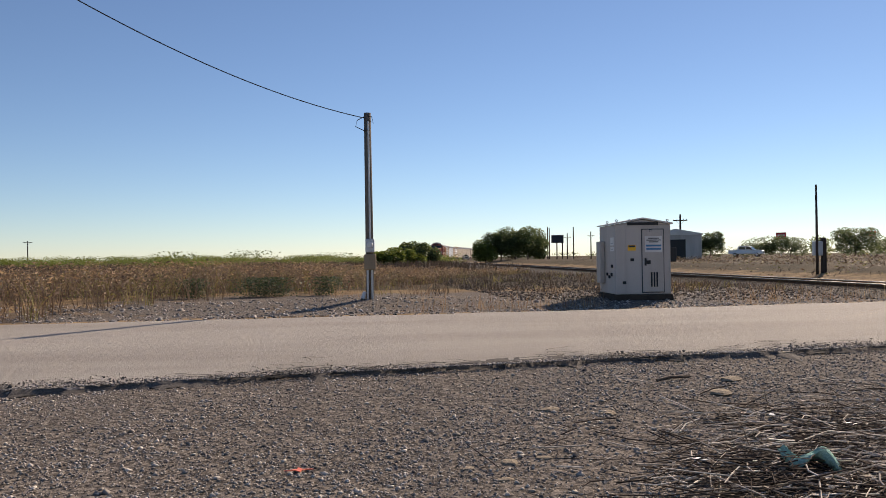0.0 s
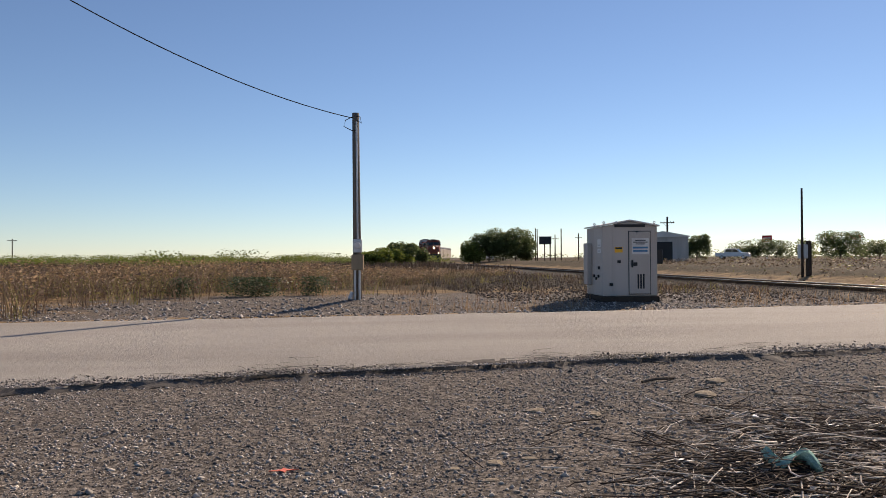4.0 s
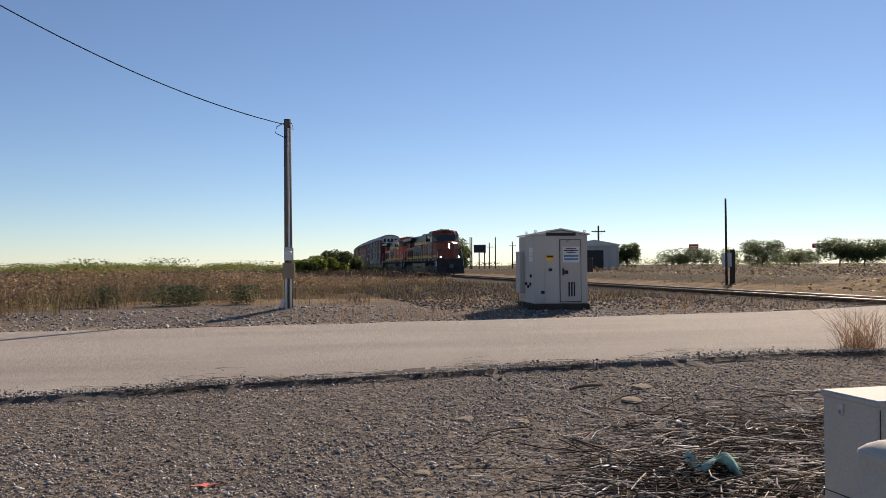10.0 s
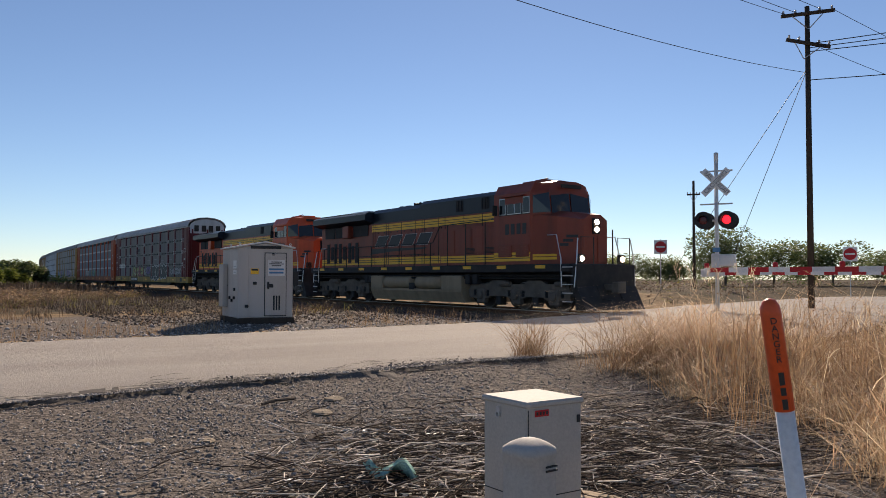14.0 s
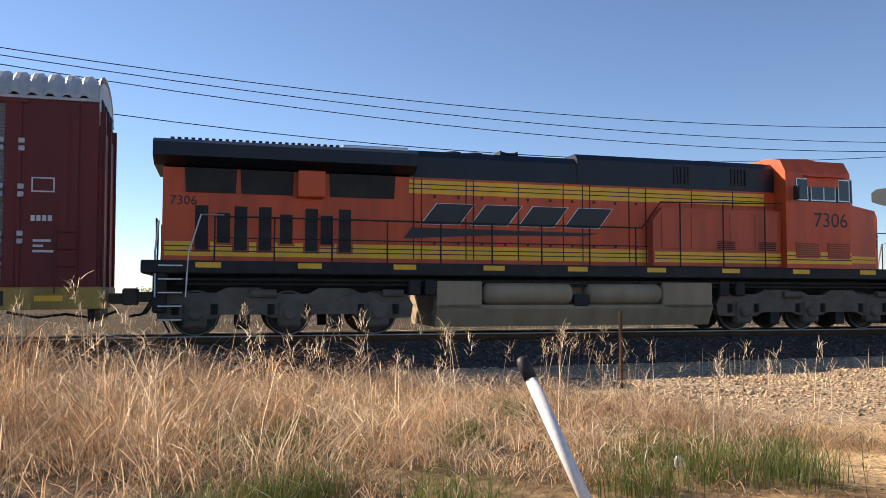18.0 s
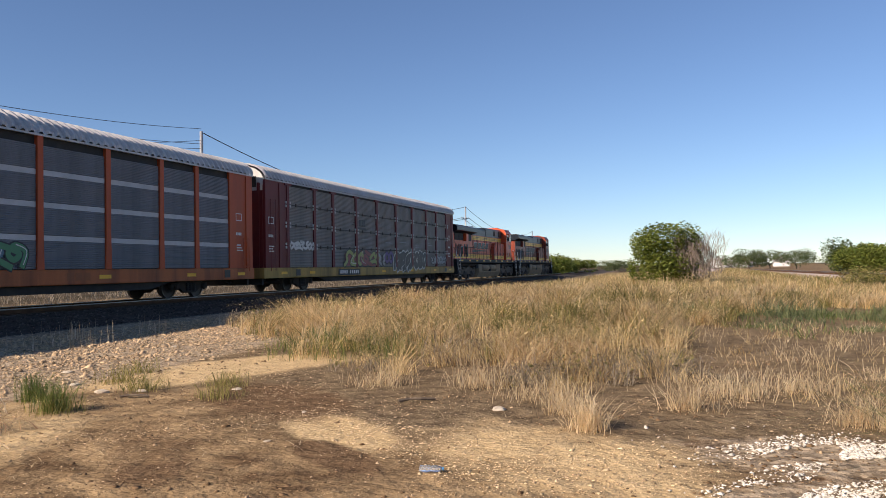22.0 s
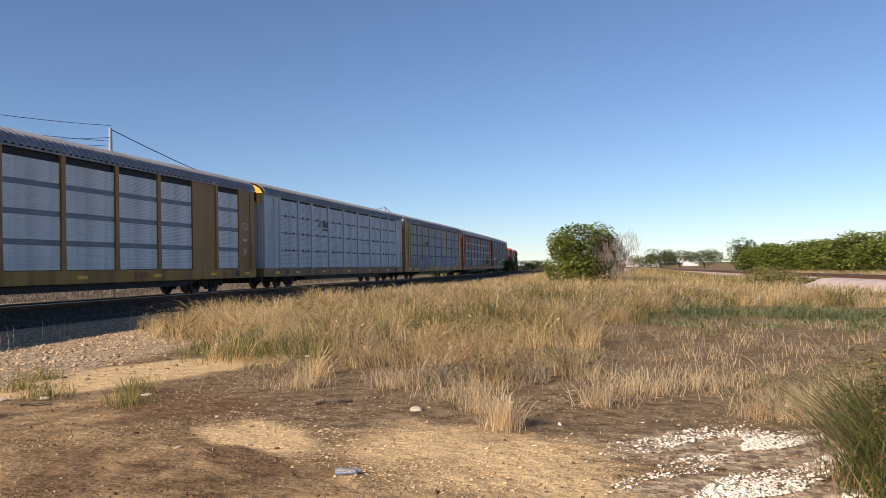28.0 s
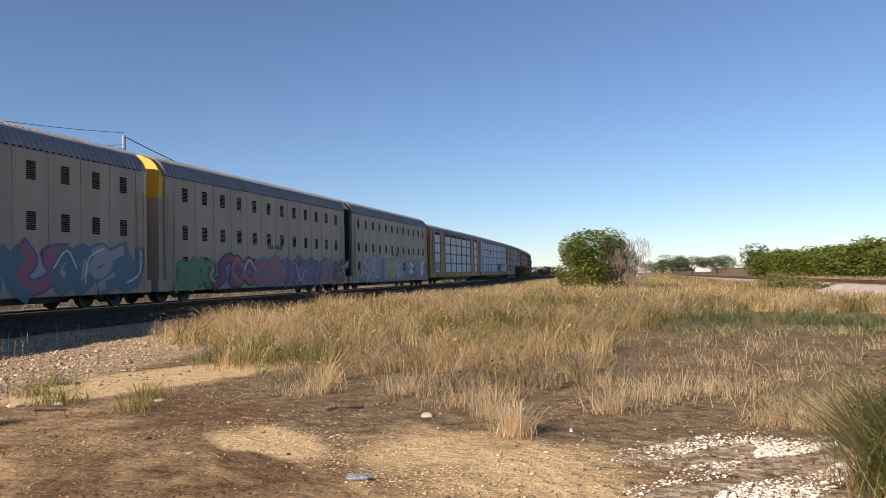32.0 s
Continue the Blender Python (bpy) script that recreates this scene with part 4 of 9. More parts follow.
        c = Shape().box(min(x, x + e * 0.95), max(x, x + e * 0.95), -0.14, 0.14, 0.78, 1.02, 0.03).box(min(x + e * 0.7, x + e * 1.05), max(x + e * 0.7, x + e * 1.05), -0.2, 0.2, 0.7, 1.1, 0.04)
        part("coupler", c, M_TRUCK, v, "knuckle coupler")
        for s in (-1, 1):
            part("air_hose", Shape().tube([(x + e * 0.3, s * 0.5, 0.95), (x + e * 0.57, s * 0.5, 0.5), (x + e * 0.85, s * 0.3, 0.45)], 0.03), M_BLACK, v)
        for s in (-1, 1):
            st = Shape()
            for k in range(5):
                st.box(min(x - e * 0.35, x + e * 0.2), max(x - e * 0.35, x + e * 0.2), min(s * 1.2, s * 1.52), max(s * 1.2, s * 1.52), 0.38 + 0.3 * k, 0.42 + 0.3 * k)
            stair = part("steps", st, M_BLACK, v, "boarding steps")
            for k in range(5):
                eg = Shape().box(min(x - e * 0.33, x + e * 0.18), max(x - e * 0.33, x + e * 0.18), min(s * 1.52, s * 1.535), max(s * 1.52, s * 1.535), 0.385 + 0.3 * k, 0.415 + 0.3 * k)
                part("step_edge", eg, M_WHITE, stair, "white step edge")
            hr = Shape().tube([(x - e * 0.4, s * 1.5, 0.9), (x - e * 0.45, s * 1.48, 1.9), (x - e * 0.7, s * 1.46, 2.75), (x - e * 1.2, s * 1.44, 2.75)], 0.022)
            part("grab_rail", hr, M_SILVER, v, "pale grab rail")
            hr = Shape().tube([(x + e * 0.24, s * 1.5, 0.9), (x + e * 0.26, s * 1.4, 1.9), (x + e * 0.2, s * 1.3, 2.6)], 0.022)
            part("grab_rail", hr, M_SILVER, v, "pale grab rail")
        for y in (-0.9, 0.9):
            q = x + e * 0.26
            part("end_rail", Shape().tube([(q, y - 0.3, 1.72), (q, y - 0.3, 2.65), (q, y + 0.3, 2.65), (q, y + 0.3, 1.72)], 0.02), M_BLACK, v)
    tank = Shape()
    tank.prism([(-1.42, 0.62), (-1.2, 0.18), (1.2, 0.18), (1.42, 0.62), (1.42, 0.72), (-1.42, 0.72)], -4.0, 3.65)
    tank.box(-4.0, -2.85, -1.42, 1.42, 0.6, 1.3, 0.03).box(2.15, 3.65, -1.42, 1.42, 0.6, 1.3, 0.03).box(-2.9, 2.2, -1.0, 1.0, 0.7, 1.3)
    tank = part("fuel_tank", tank, M_DUST, v, "dust-coated fuel tank")
    for s in (-1, 1):
        for x0, x1 in ((-2.75, -0.45), (0.05, 2.1)):
            part("air_reservoir", Shape().lathe([(0.05, x0 - 0.06), (0.22, x0 - 0.02), (0.28, x0 + 0.08), (0.28, x1 - 0.08), (0.22, x1 + 0.02), (0.05, x1 + 0.06)], 16, (0, s * 1.2, 1.0), "x"), M_DUST, tank, "air reservoir", True)
        part("fuel_gauge", Shape().box(-0.4, 0.0, min(s * 1.3, s * 1.45), max(s * 1.3, s * 1.45), 0.68, 0.98, 0.02), M_BLACK, tank)
    loco_bogie(v, (-9.6, -7.5, -5.4))
    loco_bogie(v, (4.76, 6.95, 9.1))
    return v


def car_bogie(v, x):
    t = part("bogie", Shape().box(x - 0.25, x + 0.25, -1.05, 1.05, 0.4, 0.68, 0.03), M_TRUCK_DARK, v, "two-axle freight bogie")
    for s in (-1, 1):
        y0, y1 = sorted((s * 0.98, s * 1.12))
        part("side_frame", Shape().prism([(x - 1.15, 0.36), (x - 1.15, 0.58), (x - 0.7, 0.62), (x - 0.35, 0.74), (x + 0.35, 0.74), (x + 0.7, 0.62), (x + 1.15, 0.58), (x + 1.15, 0.36), (x + 0.65, 0.38), (x + 0.35, 0.2), (x - 0.35, 0.2), (x - 0.65, 0.38)], y0, y1, "y"), M_TRUCK_DARK, t)
        for k in (-0.2, 0.0, 0.2):
            part("spring", Shape().lathe([(0.07 if q % 2 else 0.09, q * 0.04) for q in range(9)], 8, (x + k, s * 1.13, 0.27)), M_BLACK, t)
        for a in (-0.87, 0.87):
            part("bearing_cap", Shape().lathe([(0.13, 0), (0.13, 0.06), (0.09, 0.1)] if s > 0 else [(0.09, -0.1), (0.13, -0.06), (0.13, 0)], 10, (x + a, s * 1.12, 0.44), "y"), M_TRUCK_DARK, t)
    for a in (-0.87, 0.87):
        wheelset(t, x + a, 0.44)


def corrugated(w, h, ridges, depth=0.012):
    """A sheet of width w and height h with level ridges, facing -y."""
    n = ridges * 4
    z = np.linspace(0, h, n + 1)
    y = np.array([(-depth if (k % 4) in (1, 2) else 0.0) for k in range(n + 1)])
    vs = [(x, float(b), float(a)) for x in (0, w) for a, b in zip(z, y)]
    fs = [(k, n + 1 + k, n + 2 + k, k + 1) for k in range(n)]
    sh = Shape().add(vs, fs)
    sh.add([(0, 0.03, 0), (w, 0.03, 0), (w, 0.03, h), (0, 0.03, h)], [(0, 3, 2, 1)])
    return sh


ROOF_ARC = [(-1.53, 0.0), (-1.5, 0.12), (-1.36, 0.33), (-1.08, 0.52), (-0.6, 0.66), (0, 0.71), (0.6, 0.66), (1.08, 0.52), (1.36, 0.33), (1.5, 0.12), (1.53, 0.0)]
POSTS = [-11.75, -9.05, -6.95, -4.05, -1.1, 1.95, 4.83, 7.6, 9.75, 12.1]


def car_roof(v, half, z, pitch, material, label, arc=ROOF_ARC, up=1.0):
    xs = np.arange(-half, half + 0.01, pitch / 4)
    pts, n = [], len(arc)
    for k, x in enumerate(xs):
        d = (0.0, 0.07, 0.07, 0.0)[k % 4]
        for y, h in arc:
            pts.append((float(x), y * (1 + d * 0.4), z + h * up + d))
    faces = [(i * n + j, i * n + j + 1, (i + 1) * n + j + 1, (i + 1) * n + j) for i in range(len(xs) - 1) for j in range(n - 1)]
    return part("roof", Shape().add(pts, faces), material, v, label)


def brush(pts, w, y0, y1):
    """One thick curving stroke through points of the side."""
    way = []
    for k in range(len(pts) - 1):
        p = [np.array(pts[min(max(k + q, 0), len(pts) - 1)]) for q in (-1, 0, 1, 2)]
        for t in (0, 0.25, 0.5, 0.75):
            way.append(0.5 * (2 * p[1] + (p[2] - p[0]) * t + (2 * p[0] - 5 * p[1] + 4 * p[2] - p[3]) * t * t + (3 * p[1] - p[0] - 3 * p[2] + p[3]) * t ** 3))
    way = np.array(way + [np.array(pts[-1])])
    d = np.gradient(way, axis=0)
    d = d / np.maximum(np.linalg.norm(d, axis=1)[:, None], 1e-6)
    n = np.stack([-d[:, 1], d[:, 0]], -1) * w
    way[0] -= d[0] * w * 0.7
    way[-1] += d[-1] * w * 0.7
    sh = Shape()
    for i, (p, q) in enumerate(zip(way, n)):
        f = y0 - 0.00015 * i
        sh.v += [(float(p[0] + q[0]), f, float(p[1] + q[1])), (float(p[0] - q[0]), f, float(p[1] - q[1])), (float(p[0] - q[0]), y1, float(p[1] - q[1])), (float(p[0] + q[0]), y1, float(p[1] + q[1]))]
    for i in range(len(way) - 1):
        k = 4 * i
        sh.f += [(k, k + 1, k + 5, k + 4), (k + 1, k + 2, k + 6, k + 5), (k + 3, k, k + 4, k + 7)]
    return sh


# fat curling strokes, in a unit square
FORMS = [
    [[(0.0, 0.3), (0.25, 0.95), (0.5, 0.55), (0.75, 0.9), (1.0, 0.5)], [(0.1, 0.05), (0.55, 0.3), (0.95, 0.1)]],
    [[(0.1, 0.1), (0.05, 0.7), (0.45, 0.95), (0.7, 0.6), (0.4, 0.35), (0.25, 0.6), (0.6, 0.8), (1.0, 0.95)], [(0.5, 0.05), (1.0, 0.35)]],
    [[(0.0, 0.85), (0.3, 0.6), (0.1, 0.3), (0.5, 0.05), (0.7, 0.4), (0.95, 0.2)], [(0.45, 0.95), (0.6, 0.65), (1.0, 0.8)]],
    [[(0.05, 0.5), (0.3, 0.9), (0.55, 0.5), (0.3, 0.1), (0.05, 0.5)], [(0.5, 0.5), (0.8, 0.95), (1.05, 0.5), (0.8, 0.1), (0.6, 0.3)]],
    [[(0.0, 0.05), (0.4, 0.15), (0.2, 0.6), (0.6, 0.9), (0.9, 0.6), (0.75, 0.3), (1.0, 0.0)]],
    [[(0.1, 0.95), (0.35, 0.75), (0.15, 0.45), (0.4, 0.2), (0.2, 0.0)], [(0.55, 0.0), (0.8, 0.3), (0.6, 0.6), (0.95, 0.95)]],
]


def spray(v, x0, x1, z0, z1, y, inks, count, seed, ground=None):
    """Fat sprayed letter-like strokes: a dark edge below a fill, along the side."""
    r = random.Random(seed)
    w, h = (x1 - x0) / count, z1 - z0
    if ground:
        # a wavy sprayed field behind the strokes
        m = max(10, int((x1 - x0) * 3))
        top = [(x1 - (x1 - x0) * i / m, z1 - h * (0.04 + 0.16 * abs(math.sin(i * 0.9 + seed)) + r.uniform(0, 0.08))) for i in range(m + 1)]
        low = [(x0 + (x1 - x0) * i / m, z0 + h * r.uniform(0.0, 0.06)) for i in range(m + 1)]
        part("sprayed_field", Shape().prism(low + top, y - 0.0025, y, "y"), ground, v, "sprayed graffiti field")
    y -= 0.003
    for k in range(count):
        cx, k0 = x0 + w * (k - 0.08), r.uniform(-0.06, 0.06)
        out, fill = r.choice(inks[0]), r.choice(inks[1])
        form = FORMS[(seed + k * 5 + r.randint(0, 2)) % len(FORMS)]
        slant, big = r.uniform(-0.05, 0.3), r.uniform(0.86, 1.08)
        flip, turn = r.random() < 0.5, r.random() < 0.5
        fat = 0.12 * min(w * 1.3, h)
        ways = [[(1 - u if flip else u, 1 - b if turn else b) for u, b in way] for way in form]
        ways = [[(cx + w * 1.3 * (u + slant * b + r.uniform(-0.05, 0.05)), z0 + h * (k0 + 0.04 + 0.9 * big * b)) for u, b in way] for way in ways]
        base = None
        for n, pts in enumerate(ways):
            back = part("sprayed_outline", brush(pts, fat * 1.5, y - 0.003 - 0.001 * n, y), out, v if base is None else base, "sprayed graffiti shape" if base is None else "")
            base = base or back
        for n, pts in enumerate(ways):
            part("sprayed_fill", brush(pts, fat, y - 0.011 - 0.001 * n, y - 0.008), fill, base)
        if r.random() < 0.5:
            part("sprayed_stroke", brush([(u + fat * 0.3, b + fat * 0.35) for u, b in ways[0][:3]], fat * 0.16, y - 0.019, y - 0.016), INK_W if fill is not INK_W else out, base)


def ladder(v, x, y, z0, z1, material, w=0.42):
    sh = Shape().rod((x - w / 2, y, z0), (x - w / 2, y, z1), 0.016, 6).rod((x + w / 2, y, z0), (x + w / 2, y, z1), 0.016, 6)
    for z in np.arange(z0 + 0.2, z1, 0.36):
        sh.rod((x - w / 2, y, z), (x + w / 2, y, z), 0.012, 6)
    part("ladder", sh, material, v, "thin side ladder")


def under_car(v, half, sill, zs, z1):
    frame = Shape().box(-half, half, -1.5, 1.5, zs, z1, 0.02)
    frame = part("sill", frame, sill, v, "weathered side sill")
    sag = Shape().prism([(-8.2, 0.62), (-7.2, 0.42), (7.2, 0.42), (8.2, 0.62), (8.4, 0.72), (-8.4, 0.72)] if half > 12 else [(-6, 0.45), (-5.4, 0.3), (5.4, 0.3), (6, 0.45), (6.2, 0.72), (-6.2, 0.72)], -1.3, 1.3, "y")
    part("centre_sill", sag, M_BLACK, v, "black underframe")
    for e in (-1, 1):
        x = e * half
        part("coupler", Shape().box(min(x - e * 0.6, x + e * 0.3), max(x - e * 0.6, x + e * 0.3), -0.14, 0.14, 0.76, 1.0, 0.03), M_TRUCK, v, "knuckle coupler")
        hose = Shape().tube([(x - e * 1.9, -1.2, 0.62), (x - e * 1.3, -1.1, 0.5), (x - e * 0.8, -0.8, 0.56), (x - e * 0.2, -0.55, 0.45), (x + e * 0.2, -0.3, 0.6)], 0.03)
        hose.box(min(x - e * 0.15, x - e * 0.3), max(x - e * 0.15, x - e * 0.3), -1.3, 1.3, 0.4, 0.72)
        part("air_hose", hose, M_BLACK, v)
    return frame


M_GALV = worn("galvanised_roof", (0.52, 0.51, 0.50), (0.33, 0.32, 0.31), 0.55, 0.2, 40, 0.8, 0.1, 0.7)
M_GALV_DARK = worn("grey_roof", (0.27, 0.27, 0.28), (0.17, 0.17, 0.18), 0.55, 0.2, 40, 0.8, 0.1, 0.7)
INK_K, INK_W = plain("black_spray", (0.02, 0.02, 0.022), 0.5), plain("white_spray", (0.62, 0.62, 0.6), 0.5)
INK = {n: plain(n + "_spray", c, 0.5) for n, c in (("violet", (0.13, 0.075, 0.23)), ("green", (0.05, 0.22, 0.10)), ("pink", (0.34, 0.09, 0.14)), ("teal", (0.065, 0.15, 0.21)), ("blue", (0.085, 0.15, 0.33)), ("lime", (0.30, 0.33, 0.10)), ("grey", (0.30, 0.30, 0.31)), ("red", (0.30, 0.06, 0.06)), ("wine", (0.17, 0.035, 0.08)))}


CLIP = Shape().box(-0.03, 0.03, -0.025, 0.025, -0.08, 0.06).mesh("panel_clip")
CLIP.materials.append(M_TRUCK)


def autorack(label, post_c, panel_c, sill_c, band_c=None, end_c=None, solid=(), ridges=13, cap=True, patches=True, roof_m=None):
    half, z0, z1 = 13.92, 1.14, 5.06
    v = thing("autorack_car", label, "train car", group="autorack cars of the train")
    m_post, m_panel, m_sill = paint("rack_post", post_c, 0.55, 0.5), worn("rack_panel", panel_c, tuple(c * 0.55 for c in panel_c), 0.55, 0.15, 90, 0.9, 0.12, 0.75, streak=STREAK), paint("car_sill", sill_c, 0.6, 0.9, 0.3)
    m_band = worn("panel_band", band_c, tuple(c * 0.6 for c in band_c), 0.5, 0.1, 50, 1, 0.05) if band_c else M_BLACK
    m_joint = worn("panel_gap", tuple(c * 0.30 for c in panel_c), tuple(c * 0.16 for c in panel_c), 0.7, 0.1, 60, 1, 0.1)
    m_end = paint("car_end", end_c or (0.68, 0.66, 0.62), 0.5, 0.6)
    under_car(v, half, m_sill, 0.67, z1 - 3.92)
    # Solid black core paints the unlit inside behind the panel gaps.
    part("dark_core", Shape().box(-half + 0.3, half - 0.3, -1.40, 1.40, z0, z1), M_BLACK, v, "solid black core painting the unlit inside")
    edges = [-half + 0.42] + POSTS + [half - 0.05]
    rows = [z0 + 0.02, 2.16, 3.13, 4.08, z1 - 0.1]
    sheets = {}
    for k in range(len(POSTS) - 1):
        x0, x1 = POSTS[k] + 0.13, POSTS[k + 1] - 0.13
        if k in solid:
            for s in (-1, 1):
                part("solid_bay", Shape().box(x0 - 0.05, x1 + 0.05, min(s * 1.38, s * 1.47), max(s * 1.38, s * 1.47), z0, z1), m_post, v, "plain painted side bay")
            continue
        w = round(x1 - x0, 3)
        for j in range(4):
            h = round(rows[j + 1] - rows[j] - (0.18 if band_c else 0.03), 3)
            if (w, h) not in sheets:
                me = corrugated(w, h, ridges).mesh("side_panel")
                me.materials.append(m_panel)
                sheets[w, h] = me
            p = part("side_panel", sheets[w, h], m_panel, v)
            p.location = (x0, -1.455 + random.uniform(-0.004, 0.004), rows[j])
            q = part("side_panel", sheets[w, h], m_panel, v)
            q.matrix_basis = pose(x1, 1.455, rows[j], 0, 0, 180)
        if band_c:
            for j in range(1, 4):
                part("panel_band", Shape().box(x0, x1, -1.462, -1.42, rows[j] - 0.17, rows[j] - 0.01), m_band, v, "band between panels")
        else:
            for j in range(1, 4):
                part("panel_joint", Shape().box(x0, x1, -1.482, -1.44, rows[j] - 0.05, rows[j] + 0.0), m_joint, v, "dark joint between panels")
                for x in (x0 + w * 0.28, x0 + w * 0.72):
                    part("panel_clip", CLIP, m_panel, v).location = (x, -1.49, rows[j])
    for x in POSTS:
        for s in (-1, 1):
            f = tuple(sorted((s * 1.40, s * 1.52)))
            p = Shape().prism([(x - 0.14, z0), (x + 0.14, z0), (x + 0.11, 2.2), (x + 0.11, z1), (x - 0.11, z1), (x - 0.11, 2.2)], *f, "y")
            if cap:
                p.box(x - 0.32, x + 0.32, *sorted((s * 1.44, s * 1.54)), z1 - 0.12, z1 - 0.02)
            post = part("post", p, m_post, v)
            if cap and s < 0:
                for j in range(1, 4):
                    for e in (-1, 1):
                        for z in (rows[j] - 0.085, rows[j] + 0.075):
                            part("bracket", Shape().box(x + e * 0.2 - 0.06, x + e * 0.2 + 0.06, -1.535, -1.49, z - 0.055, z + 0.055, 0.012), M_GALV, post)
    for a, b in ((-half + 0.12, -11.85), (12.2, half - 0.12)):
        for s in (-1, 1):
            f = tuple(sorted((s * 1.38, s * 1.49)))
            e = part("end_bay", Shape().box(a, b, *f, z0, z1 - 0.02), m_post, v, "solid painted end bay")
            part("end_rib", Shape().box((a + b) / 2 + 0.25, (a + b) / 2 + 0.42, *sorted((s * 1.49, s * 1.53)), z0, z1 - 0.1).box(a, a + 0.1, *sorted((s * 1.49, s * 1.52)), z0, z1), m_post, e)
            if patches and s < 0:
                t = Shape()
                for k in range(4):
                    t.box(a + 0.3 + 0.11 * k, a + 0.38 + 0.11 * k, -1.494, -1.49, 2.5, 2.62)
                for k in range(3):
                    t.box(a + 0.35, a + 0.35 + random.uniform(0.2, 0.5), -1.494, -1.49, 1.85 + 0.11 * k, 1.9 + 0.11 * k)
                part("stencil_bar", t, M_WHITE, e, "row of small white marks")
                fr = Shape().box(a + 0.3, a + 0.75, -1.494, -1.49, 3.1, 3.13).box(a + 0.3, a + 0.75, -1.494, -1.49, 3.38, 3.41)
                for x in (a + 0.3, a + 0.72):
                    fr.box(x, x + 0.03, -1.494, -1.49, 3.1, 3.41)
                part("stencil_frame", fr, M_WHITE, e)
    for e in (-1, 1):
        x = e * (half - 0.12)
        arch = [(-1.36, 4.55), (1.36, 4.55)] + [(-y * 0.93, z1 + h * 0.93) for y, h in ROOF_ARC]
        d = part("end_door", Shape().prism(arch, min(x, x - e * 0.1), max(x, x - e * 0.1)), m_end, v, "tall curved end door")
        part("door_skirt", Shape().box(min(x - e * 0.1, x + e * 0.06), max(x - e * 0.1, x + e * 0.06), -1.4, 1.4, z0, 4.56), m_post, d)
        for y in (-1.05, -0.45, 0.12, 0.7):
            part("door_panel", Shape().box(min(x, x + e * 0.03), max(x, x + e * 0.03), y, y + 0.36, 4.72, 5.2, 0.01), M_TRUCK_DARK, d, "dark end panel")
        for y in (-1.2, 0.0, 1.2):
            part("upright", Shape().box(min(x, x + e * 0.12), max(x, x + e * 0.12), y - 0.05, y + 0.05, z0, 4.9), m_post, d)
        ladder(v, e * 13.2, -1.56, 1.0, 4.2 if e < 0 else 2.4, m_post)
    part("eave", Shape().box(-half + 0.1, half - 0.1, -1.545, -1.46, z1 - 0.02, z1 + 0.04).box(-half + 0.1, half - 0.1, 1.46, 1.545, z1 - 0.02, z1 + 0.04), roof_m or M_GALV, v)
    car_roof(v, half - 0.1, z1 + 0.02, 0.34, roof_m or M_GALV, "ribbed metal roof")
    for x in (-12.4, -9.6, -5.3, -0.4, 4.4, 9.1, 12.6):
        part("reflector", Shape().box(x, x + 0.55, -1.506, -1.5, 0.84, 0.96), M_YELLOW, v, "yellow reflector strip")
    for x in (-11.0, 11.6):
        part("data_plate", Shape().box(x, x + 0.42, -1.508, -1.5, 0.76, 1.06), M_INK, v, "small dark data plate")
    sq = Shape()
    for k in range(3):
        sq.box(3.0 + k * 0.36, 3.26 + k * 0.36, -1.506, -1.5, 0.8, 1.04)
    part("initials_bar", sq, M_INK if cap else paint("rust_mark", (0.35, 0.1, 0.03)), v, "short row of marks")
    car_bogie(v, -9.78)
    car_bogie(v, 9.78)
    return v


M_BEIGE = worn("beige_car_paint", (0.42, 0.335, 0.25), (0.28, 0.22, 0.165), 0.55, 0, 40, 0.7, 0.05, 0.6, streak=STREAK)
M_HOLES = worn("dark_vent_mesh", (0.018, 0.017, 0.017), (0.04, 0.037, 0.035), 0.8, 0, 60, 3, 0.2)


